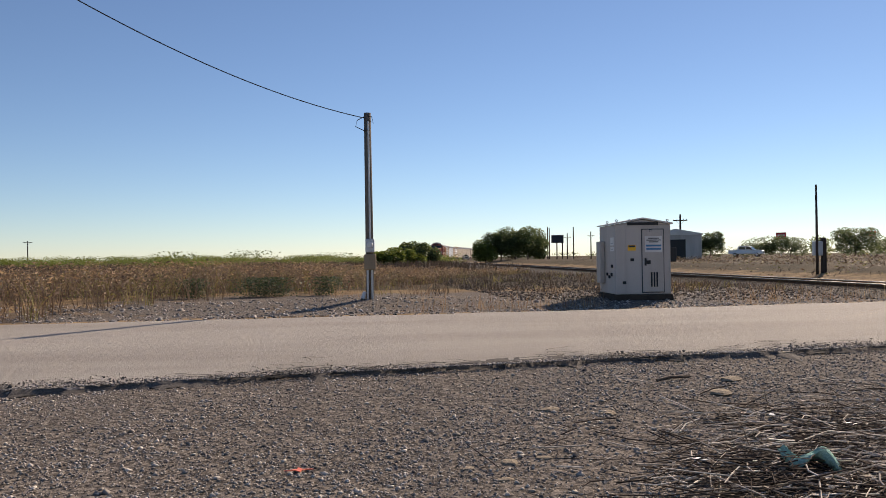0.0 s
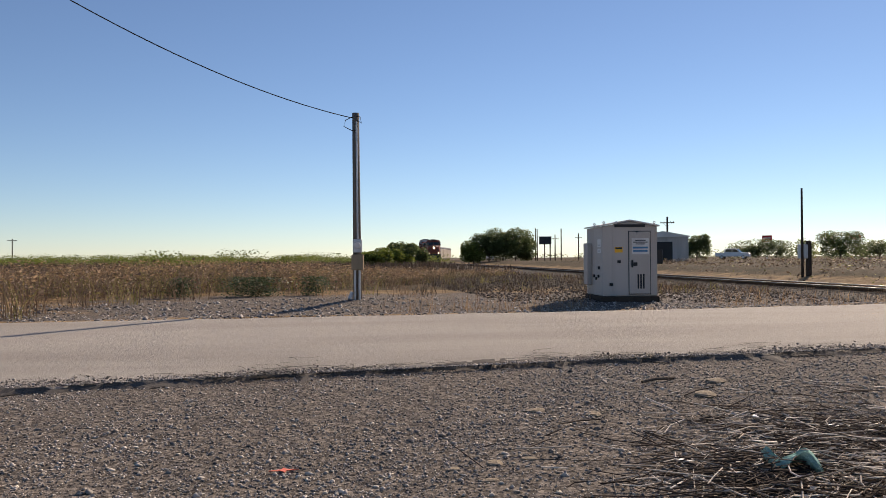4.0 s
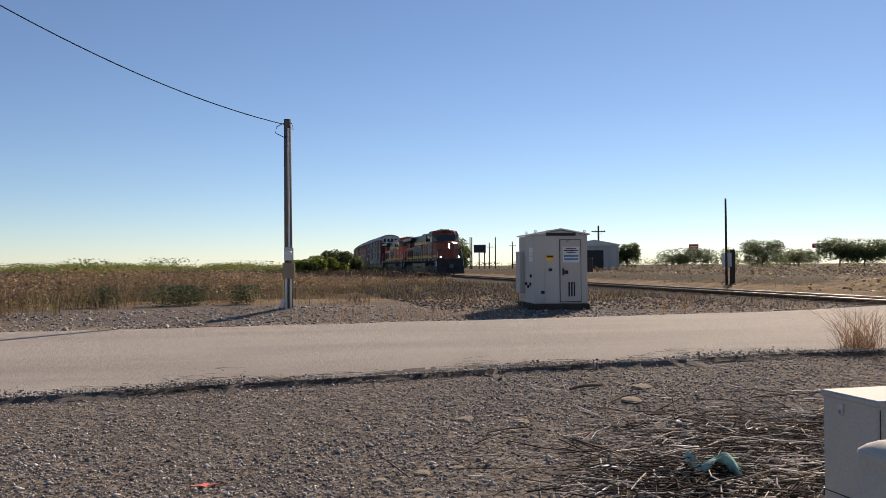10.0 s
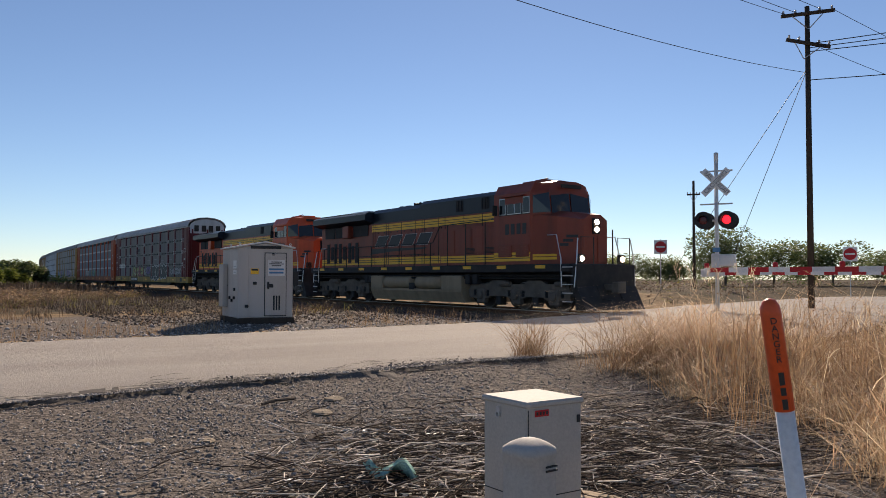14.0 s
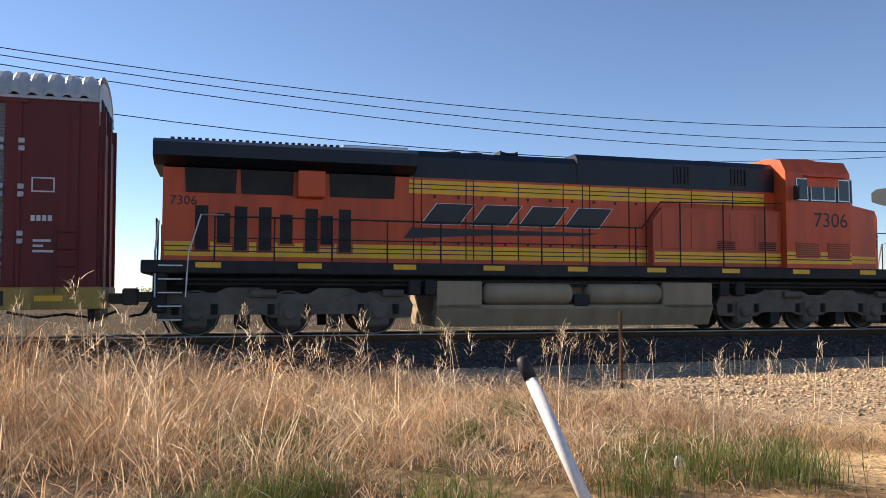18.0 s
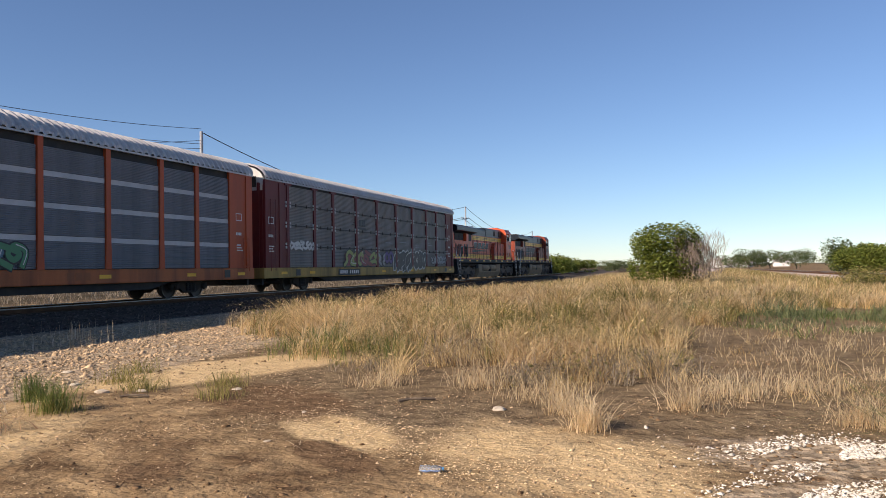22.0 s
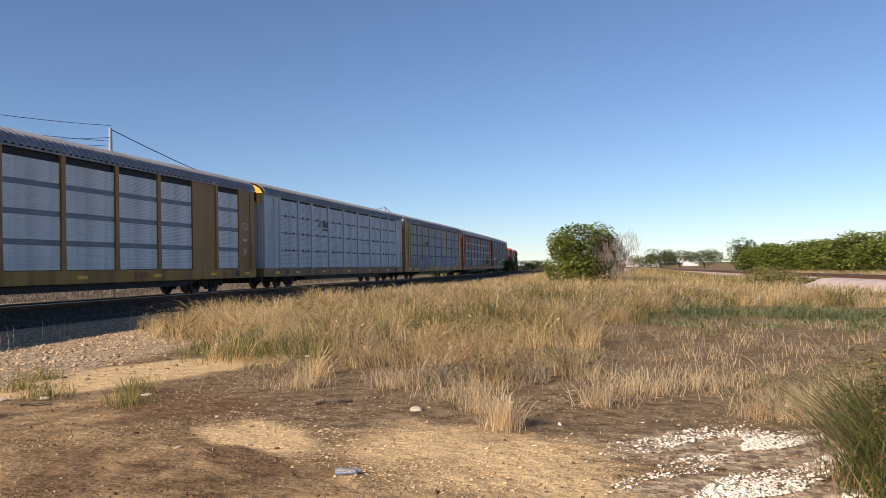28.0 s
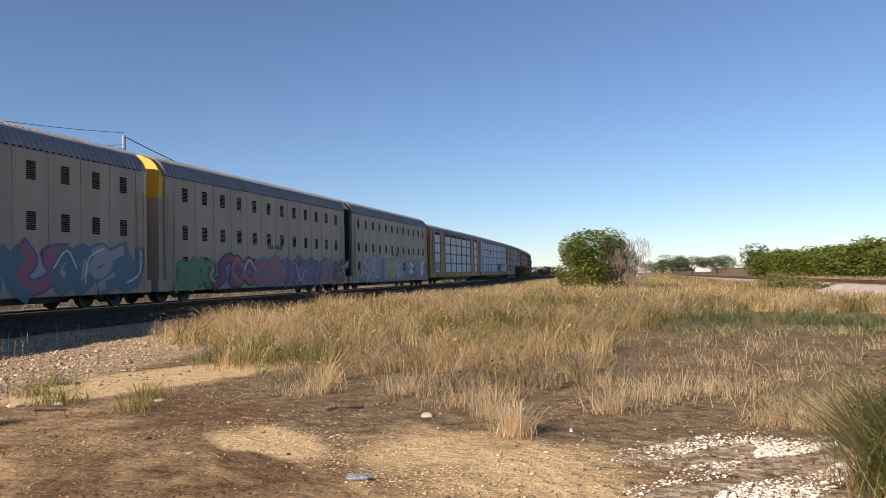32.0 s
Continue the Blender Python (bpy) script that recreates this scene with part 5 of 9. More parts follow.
def closed_car(label, n, front_c, rear_c):
    half = n / 2 - 0.25
    v = thing("enclosed_autorack", label, "train car", group="enclosed cars of the train")
    under_car(v, half, M_BEIGE, 0.5, 1.0)
    body = Shape().box(-half + 0.5, half - 0.5, -1.52, 1.52, 0.55, 5.2)
    body = part("body", body, M_BEIGE, v, "smooth beige side walls")
    roof_up = [(y, h * 1.35) for y, h in ROOF_ARC]
    car_roof(v, half - 0.4, 5.18, 0.3, M_GALV_DARK, "dark grey ribbed roof", roof_up)
    bays = int((2 * half - 1.6) / 1.62)
    start = -bays * 1.62 / 2
    for k in range(bays + 1):
        x = start + k * 1.62
        for q in (-1.5275, 1.5275):
            part("seam", Shape().box(x - 0.02, x + 0.02, q - 0.0075, q + 0.0075, 0.6, 5.15), M_BEIGE, body)
        if k < bays:
            for z in (1.65, 2.95, 4.55):
                hole = Shape()
                for a in range(4):
                    for b in range(10):
                        hole.box(x + 0.6 + a * 0.108, x + 0.696 + a * 0.108, -1.529, -1.52, z - 0.3 + b * 0.06, z - 0.252 + b * 0.06)
                part("vent", hole, M_HOLES, body, "dark perforated vent")
    for e, col in ((1, front_c), (-1, rear_c)):
        x = e * (half - 0.5)
        m_e = paint("car_end", col, 0.5, 0.6)
        arch = [(-1.4, 4.3), (1.4, 4.3)] + [(-y * 0.95, 5.2 + h * 1.3) for y, h in ROOF_ARC]
        part("end_door", Shape().prism(arch, min(x, x + e * 0.3), max(x, x + e * 0.3)), m_e, v, "tall curved end door")
        part("door_skirt", Shape().box(min(x, x + e * 0.33), max(x, x + e * 0.33), -1.42, 1.42, 0.6, 4.31), M_BEIGE if col[0] > 0.1 else M_BLACK, v, "lower end wall")
        ladder(v, x - e * 0.3, -1.57, 0.7, 4.4, M_BEIGE)
    t = Shape()
    for k in range(9):
        if k != 3:
            t.box(-0.9 + 0.2 * k, -0.77 + 0.2 * k, -1.526, -1.52, 2.45, 2.68)
    part("marking_bar", t, M_INK, body, "row of small dark marks")
    for x in (-half + 2.2, half - 2.2):
        car_bogie(v, x)
    return v


TRAIN = [
    locomotive("", M_ORANGE_DARK, "leading orange freight locomotive with a dark roof, headlights lit"),
    locomotive("7306", M_ORANGE, "second orange freight locomotive with yellow stripes and a dark roof"),
    autorack("dirty grey autorack car with brown-red posts and graffiti", (0.17, 0.022, 0.02), (0.225, 0.205, 0.19), (0.46, 0.28, 0.07), end_c=(0.60, 0.58, 0.56)),
    autorack("slate grey autorack car with orange-red posts and pale bands", (0.50, 0.085, 0.025), (0.17, 0.18, 0.20), (0.48, 0.13, 0.04), (0.48, 0.48, 0.49), cap=False, end_c=(0.75, 0.73, 0.70)),
    autorack("grey autorack car with ochre posts and bright graffiti", (0.46, 0.24, 0.06), (0.33, 0.345, 0.37), (0.45, 0.25, 0.06), cap=False, end_c=(0.70, 0.69, 0.66), roof_m=M_GALV_DARK),
    autorack("pale silvery autorack car on a brown sill", (0.52, 0.55, 0.59), (0.56, 0.60, 0.65), (0.30, 0.17, 0.07), cap=False, end_c=(0.80, 0.42, 0.03), roof_m=M_GALV_DARK),
    autorack("ochre-brown autorack car with white panels and dark bands", (0.36, 0.18, 0.05), (0.70, 0.72, 0.74), (0.42, 0.22, 0.05), (0.17, 0.20, 0.23), (0.80, 0.42, 0.03), solid=(1, 7), cap=False, roof_m=M_GALV_DARK),
    closed_car("beige enclosed autorack car with vents and graffiti", LENGTHS[7], (0.80, 0.42, 0.03), (0.03, 0.03, 0.03)),
    closed_car("beige enclosed autorack car with a large violet mural", LENGTHS[8], (0.03, 0.03, 0.03), (0.78, 0.45, 0.05)),
    closed_car("beige enclosed autorack car with pastel graffiti", LENGTHS[9], (0.60, 0.5, 0.35), (0.03, 0.03, 0.03)),
    closed_car("beige enclosed autorack car with vents and graffiti", LENGTHS[10], (0.03, 0.03, 0.03), (0.78, 0.45, 0.05)),
]
for car in TRAIN[2:]:
    # the bodies stand a little taller over their sills
    for ob in list(car.children):
        if not ob.name.startswith("bogie"):
            ob.matrix_basis = Matrix.Translation((0, 0, -0.03)) @ Matrix.Diagonal((1, 1, 1.028, 1)) @ ob.matrix_basis
KW = ([INK_W], [INK_K])
spray(TRAIN[2], 1.6, 7.1, 0.95, 2.15, -1.5, KW, 6, 1)
spray(TRAIN[2], 8.6, 11.6, 1.3, 1.9, -1.5, ([INK_K], [INK["grey"], INK["pink"], INK["grey"]]), 4, 2)
spray(TRAIN[2], -5.6, -1.2, 1.2, 2.1, -1.5, ([INK_K], [INK["pink"], INK["red"], INK["lime"]]), 4, 3, INK["red"])
spray(TRAIN[2], -1.0, 1.0, 1.3, 2.1, -1.5, ([INK_K], [INK["violet"], INK["grey"]]), 2, 4)
spray(TRAIN[2], -11.6, -9.3, 2.0, 2.45, -1.5, ([INK["grey"]], [INK_W]), 4, 5)
spray(TRAIN[3], -5.6, -3.6, 1.2, 2.0, -1.5, ([INK_K], [INK_W, INK["grey"]]), 2, 6)
spray(TRAIN[3], -1.2, 1.2, 1.2, 1.95, -1.5, ([INK_K, INK["teal"]], [INK["teal"], INK["green"]]), 3, 7)
spray(TRAIN[4], -9.0, -2.8, 1.0, 2.1, -1.5, ([INK_K, INK["violet"]], [INK["green"], INK["violet"], INK["green"]]), 5, 8)
spray(TRAIN[4], 1.6, 6.6, 1.15, 2.2, -1.5, ([INK["violet"], INK_W], [INK["violet"], INK["blue"], INK["violet"]]), 4, 9, INK["violet"])
spray(TRAIN[4], -11.2, -9.9, 1.2, 2.0, -1.5, ([INK["blue"]], [INK["grey"], INK["blue"]]), 2, 10)
spray(TRAIN[6], -12.0, -9.6, 1.4, 2.1, -1.5, ([INK_K], [INK["grey"]]), 3, 11)
spray(TRAIN[7], -8.6, 1.4, 0.62, 2.3, -1.55, ([INK["violet"], INK["blue"]], [INK["lime"], INK["grey"], INK["blue"], INK["grey"]]), 8, 12, INK["grey"])
spray(TRAIN[7], 3.0, 9.6, 0.8, 2.2, -1.55, ([INK["grey"], INK_K], [INK["grey"], INK_W, INK["blue"]]), 7, 13)
spray(TRAIN[8], -9.6, -6.8, 0.62, 2.0, -1.55, ([INK["green"], INK_K], [INK["green"], INK["lime"]]), 3, 14, INK["green"])
spray(TRAIN[8], -6.4, 9.9, 0.6, 2.1, -1.55, ([INK["blue"], INK_K, INK["teal"]], [INK["wine"], INK["violet"], INK["wine"], INK["pink"]]), 9, 15, INK["blue"])
spray(TRAIN[9], -9.0, 9.6, 0.6, 2.2, -1.55, ([INK["violet"], INK["teal"], INK_K], [INK["grey"], INK_W, INK["pink"], INK["teal"], INK["grey"]]), 12, 16, INK["grey"])
plate = part("number_plate", Shape().box(-6.4, -3.6, -1.512, -1.502, 0.72, 1.05), M_INK, TRAIN[2], "black plate with pale bars")
for x in (-6.2, -5.95, -5.7, -5.45, -5.0, -4.75, -4.5, -4.25, -4.0):
    part("plate_bar", Shape().box(x, x + 0.15, -1.516, -1.512, 0.8, 0.98), M_WHITE, plate)
# plain emblem bars on the side panels
for car, x, z, m in ((TRAIN[2], -4.6, 3.5, M_INK), (TRAIN[5], -6.0, 3.75, M_INK), (TRAIN[4], -6.3, 3.3, M_INK)):
    sh = Shape()
    for k in range(3):
        sh.box(x + 0.14 * k, x + 0.8, -1.492, -1.482, z + 0.12 * k, z + 0.05 + 0.12 * k)
    sh.box(x + 0.95, x + 1.3, -1.492, -1.482, z, z + 0.34).box(x + 1.4, x + 1.75, -1.492, -1.482, z, z + 0.34)
    sh.box(x + 0.85, x + 1.85, -1.492, -1.482, z - 0.2, z - 0.1)
    part("emblem_bar", sh, m, car, "dark emblem bars")
for x, z, w in ((-9.0, 3.05, 0.7), (-6.6, 2.98, 0.5), (-3.3, 2.72, 0.9), (0.2, 2.62, 1.1), (2.6, 2.7, 1.2), (5.4, 2.55, 0.8), (5.4, 2.42, 1.0), (8.0, 2.75, 0.6), (8.0, 2.62, 0.9)):
    part("faded_stencil", Shape().box(x, x + w, -1.492, -1.486, z, z + 0.035), INK["grey"], TRAIN[2], "faded pale stencil line")
ring = Shape().lathe([(0.5, 0), (0.62, 0), (0.62, 0.008), (0.5, 0.008)], 28, (-8.15, -1.482, 4.2), "y", True).lathe([(0.0, 0), (0.3, 0), (0.3, 0.008), (0.0, 0.008)], 20, (-8.15, -1.482, 4.15), "y").box(-8.75, -7.55, -1.482, -1.474, 3.28, 3.45)
part("emblem_ring", ring, M_INK, TRAIN[6], "dark round emblem")


# ---- loose stones, grass, straw, trees ----
BLADE_F = [(0, 1, 3, 2), (2, 3, 5, 4), (4, 5, 6)]


def blades(x, y, h, w, lean=0.35, way=None, droop=0.5, z=None):
    """Curved tapering blades at x, y; h and w arrays or numbers; way: the lean's direction, else every way."""
    n = len(x)
    z = ground_z(x, y) - 0.01 if z is None else z
    a = rng.uniform(0, 2 * np.pi, n) if way is None else way + rng.normal(0, 0.8, n)
    l = np.abs(rng.normal(lean, lean * 0.75, n)) * h
    d = np.stack([np.cos(a), np.sin(a), 0 * a], -1)
    f = rng.uniform(0, 2 * np.pi, n)
    s = np.stack([np.cos(f), np.sin(f), 0 * f], -1) * (np.broadcast_to(w, n)[:, None] / 2)
    p = np.stack([x, y, z], -1)
    up = np.array([0, 0, 1.0])
    h = np.broadcast_to(h, n)
    k = droop * rng.uniform(0.3, 1.3, n)
    p1 = p + d * (l * 0.22)[:, None] + up * (h * 0.42)[:, None]
    p2 = p + d * (l * 0.62)[:, None] + up * (h * 0.8)[:, None]
    p3 = p + d * (l * (1.0 + 0.5 * k))[:, None] + up * (h * (1.0 - 0.25 * k))[:, None]
    return np.stack([p - s, p + s, p1 - s * 0.9, p1 + s * 0.9, p2 - s * 0.6, p2 + s * 0.6, p3], 1), BLADE_F


def scatter(n, x0, x1, y0, y1, keep):
    x, y = rng.uniform(x0, x1, n), rng.uniform(y0, y1, n)
    k = keep(x, y) > rng.uniform(0, 1, n)
    return x[k], y[k]


def tufts(cx, cy, n, r):
    """n blades round each centre."""
    x = np.repeat(cx, n) + rng.normal(0, 1, len(cx) * n) * np.repeat(np.broadcast_to(r, len(cx)), n)
    y = np.repeat(cy, n) + rng.normal(0, 1, len(cy) * n) * np.repeat(np.broadcast_to(r, len(cy)), n)
    return x, y


def clumpy(x, y, k=0.9, seed=1):
    return np.clip(0.5 + 0.5 * np.sin(k * x + seed) * np.sin(k * 1.3 * y + 2 * seed) + 0.4 * np.sin(2.7 * k * x - 1.9 * k * y + seed), 0, 1)


M_GOLD = leafy("golden_dry_grass", (0.33, 0.20, 0.08), (1.0, 0.79, 0.45), 0.55, 0.58)
M_ROSE = leafy("pinkish_dry_grass", (0.36, 0.215, 0.12), (0.93, 0.69, 0.44), 0.55, 0.58)
M_STRAW = leafy("straw_yellow_grass", (0.48, 0.33, 0.18), (0.96, 0.79, 0.52), 0.55, 0.55)
M_AMBER = leafy("amber_dry_grass", (0.36, 0.20, 0.12), (0.86, 0.60, 0.39), 0.5, 0.55)
M_TAN = leafy("bleached_dry_grass", (0.42, 0.28, 0.165), (0.97, 0.82, 0.60), 0.55, 0.58)
M_RUSSET = leafy("russet_dry_grass", (0.20, 0.115, 0.068), (0.55, 0.37, 0.215), 0.6, 0.4)
M_OLIVE = leafy("olive_grass", (0.09, 0.105, 0.03), (0.38, 0.31, 0.11))
M_GREENG = leafy("green_grass", (0.06, 0.105, 0.025), (0.19, 0.215, 0.06))
M_SAGE = leafy("sage_weed", (0.07, 0.10, 0.045), (0.24, 0.26, 0.12))
M_GREYG = leafy("grey_dead_grass", (0.20, 0.16, 0.11), (0.40, 0.33, 0.25))
M_BUSH = leafy("dark_bush_leaves", (0.04, 0.065, 0.035), (0.11, 0.15, 0.07), 0.6, 0.25)
M_FIELD = leafy("brown_field_grass", (0.10, 0.064, 0.043), (0.30, 0.205, 0.135), 0.7, 0.22)
M_DULL = leafy("dull_brown_grass", (0.042, 0.031, 0.023), (0.15, 0.11, 0.08), 0.7, 0.2)


def leaves(px, py, pz, size):
    n = len(px)
    a, b = rng.uniform(0, 2 * np.pi, n), rng.normal(0, 0.7, n)
    u = np.stack([np.cos(a), np.sin(a), 0.4 * np.sin(b)], -1)
    v = np.stack([-np.sin(a) * np.cos(b), np.cos(a) * np.cos(b), np.sin(b)], -1)
    c = np.stack([px, py, pz], -1)
    s = np.broadcast_to(size, n)[:, None] * rng.uniform(0.6, 1.3, (n, 1))
    return np.stack([c - u * s * 0.5, c - v * s * 0.28, c + u * s * 0.5, c + v * s * 0.28], 1), [(0, 1, 2, 3)]


def apron(x, y):
    return line_x(y) - x


def build_stones():
    # ballast: shoulder and bed on the near side
    n = 42000
    s = rng.uniform(-60, 75, n)
    cx, cy = line(s)
    u = np.where(rng.uniform(0, 1, n) < 0.8, rng.uniform(-5.4, -0.9, n), rng.uniform(-0.6, 3.0, n))
    d = np.hypot(cx, cy)
    hx = np.gradient(LINE_X)
    x = cx + u * np.interp(s, LINE_S, -np.gradient(LINE_Y))
    y = cy + u * np.interp(s, LINE_S, hx)
    prof_u = [-5.6, -4.4, -3.2, -2.1, -1.7, -0.85, -0.6, 0.6, 0.85, 1.7, 2.1, 3.4]
    prof_z = [-0.60, -0.44, -0.36, -0.23, -0.19, -0.19, -0.20, -0.20, -0.19, -0.19, -0.23, -0.42]
    z = rail_z(y) + np.interp(u, prof_u, prof_z) + 0.005
    keep = ~road_share(x, y)
    size = rng.uniform(0.022, 0.05, n)
    lump("ballast_stones", [stones(x[keep], y[keep], z[keep], size[keep])], M_STONE, "loose grey crushed ballast stones beside the rails", "ballast")
    # pale limestone apron
    x, y = scatter(100000, 6, 17, -42, 1, lambda x, y: ease(4.6, 5.6, apron(x, y)) * ease(13.2, 10.5, apron(x, y)) * ease(1, -4, y) * (0.3 + 0.7 * clumpy(x, y, 1.3, 31)))
    lump("limestone_gravel", [stones(x, y, ground_z(x, y) + 0.004, rng.gamma(2.0, 0.0085, len(x)) + 0.005)], M_LIMESTONE, "pale crushed limestone gravel beside the track", "gravel")
    # gravel before the road, grey-brown
    x, y = scatter(230000, -12, 7, 1.5, 12, lambda x, y: ((y < road_near(x) + 0.02) * np.clip(1.3 - np.hypot(x - 1, y - 4) / 9, 0.1, 1) * (0.35 + 0.65 * clumpy(x, y, 0.8, 12))))
    big = rng.gamma(1.8, 0.0038, len(x)) + 0.0035
    pale = rng.uniform(0, 1, len(x)) < 0.3
    lump("verge_gravel", [stones(x[~pale], y[~pale], ground_z(x[~pale], y[~pale]) + 0.003, big[~pale])], M_GRAVEL, "dark grey-brown gravel on the road verge", "gravel")
    lump("pale_gravel", [stones(x[pale], y[pale], ground_z(x[pale], y[pale]) + 0.005, big[pale] * 0.9, 0.5)], M_CHIP, "pale stone chips in the verge gravel", "gravel")
    x, y = scatter(9000, -14, 12, 17, 26, lambda x, y: (y > road_far(x)) * ease(7, 2, y - road_far(x)))
    lump("far_verge_gravel", [stones(x, y, ground_z(x, y) + 0.004, rng.gamma(2.5, 0.009, len(x)) + 0.01)], M_GRAVEL, "grey gravel beyond the road", "gravel")
    x, y = scatter(60000, -6, 34, 22, 75, lambda x, y: (apron(x, y) > 3.5) * (apron(x, y) < 16) * (y > road_far(x) + 1.0) * np.clip(30 / y, 0, 1) ** 1.5)
    lump("trackside_stones", [stones(x, y, ground_z(x, y) + 0.01, rng.uniform(0.02, 0.06, len(x)))], M_STONE, "dark crushed stones beside the line", "ballast")
    # grit strewn from the verge over the road's crumbling edge
    x = rng.uniform(-11, 12, 16000)
    y = road_near(x) - 0.12 + np.abs(rng.normal(0, 0.16, len(x))) * (0.4 + 1.2 * clumpy(x, 0 * x, 0.7, 61))
    v = np.clip((y - road_near(x)) / (road_far(x) - road_near(x)), 0, 1)
    top = np.maximum(road_z(x, v) + 0.03 * np.sin(np.pi * v), ground_z(x, y))
    lump("edge_grit", [stones(x, y, top + 0.012, rng.gamma(1.8, 0.004, len(x)) + 0.003)], M_GRAVEL, "dark loose grit along the broken road edge", "gravel")
    # crumbs on the southern dirt, and the white heap
    x, y = scatter(70000, -4, 12, -14, -3, lambda x, y: 0.06 + 0.94 * clumpy(x, y, 1.1, 3) ** 3)
    lump("dirt_crumbs", [stones(x, y, ground_z(x, y) + 0.002, rng.gamma(1.2, 0.0034, len(x)) + 0.0022)], M_LIMESTONE, "small pale stones scattered on the dirt", "gravel")
    clod = worn("dark_soil_clod", (0.20, 0.125, 0.07), (0.10, 0.062, 0.036), 0.95, 0, 40.0, 4.0, 0.4, 0.6, islands=0.4)
    x, y = scatter(26000, -4, 12, -14, -3.5, lambda x, y: 0.05 + 0.95 * clumpy(x, y, 0.9, 71) ** 2)
    lump("soil_clods", [stones(x, y, ground_z(x, y), rng.gamma(1.4, 0.006, len(x)) + 0.003, 0.5)], clod, "brown clods of dry soil", "soil")
    chips = worn("straw_yellow_chip", (0.66, 0.50, 0.31), (0.36, 0.25, 0.14), 0.88, 0, 40.0, 4.0, 0.3, 0.5, islands=0.4)
    x, y = scatter(34000, -0.5, 6, -8.5, -4.5, lambda x, y: np.clip(blob(x, y, 3.4, -6.5, 1.5, 0.42, -30) + 0.7 * blob(x, y, 1.7, -6.2, 1.2, 0.9, -30), 0, 1) * (0.1 + 0.9 * clumpy(x, y, 1.9, 19)))
    lump("wood_chips", [stones(x, y, ground_z(x, y) + 0.003, rng.gamma(1.4, 0.0032, len(x)) + 0.0025, 0.4)], chips, "straw-yellow chips and stones littering the dirt", "gravel")
    x = np.concatenate([rng.normal(-0.3, 0.5, 7600), rng.normal(-0.05, 0.4, 3600)])
    y = np.concatenate([rng.normal(-7.25, 0.33, 7600), rng.normal(-5.95, 0.26, 3600)])
    k = clumpy(x, y, 3.0, 5) > 0.5
    x, y = x[k], y[k]
    white = worn("white_rubble", (0.76, 0.70, 0.61), (0.42, 0.37, 0.31), 0.9, 0, 40, 4, 0.3, 0.5, islands=0.25)
    lump("white_rubble", [stones(x, y, ground_z(x, y) + 0.008, rng.gamma(1.5, 0.0048, len(x)) + 0.0025, 0.5)], white, "white crumbled limestone rubble on dark soil", "rubble")


build_stones()


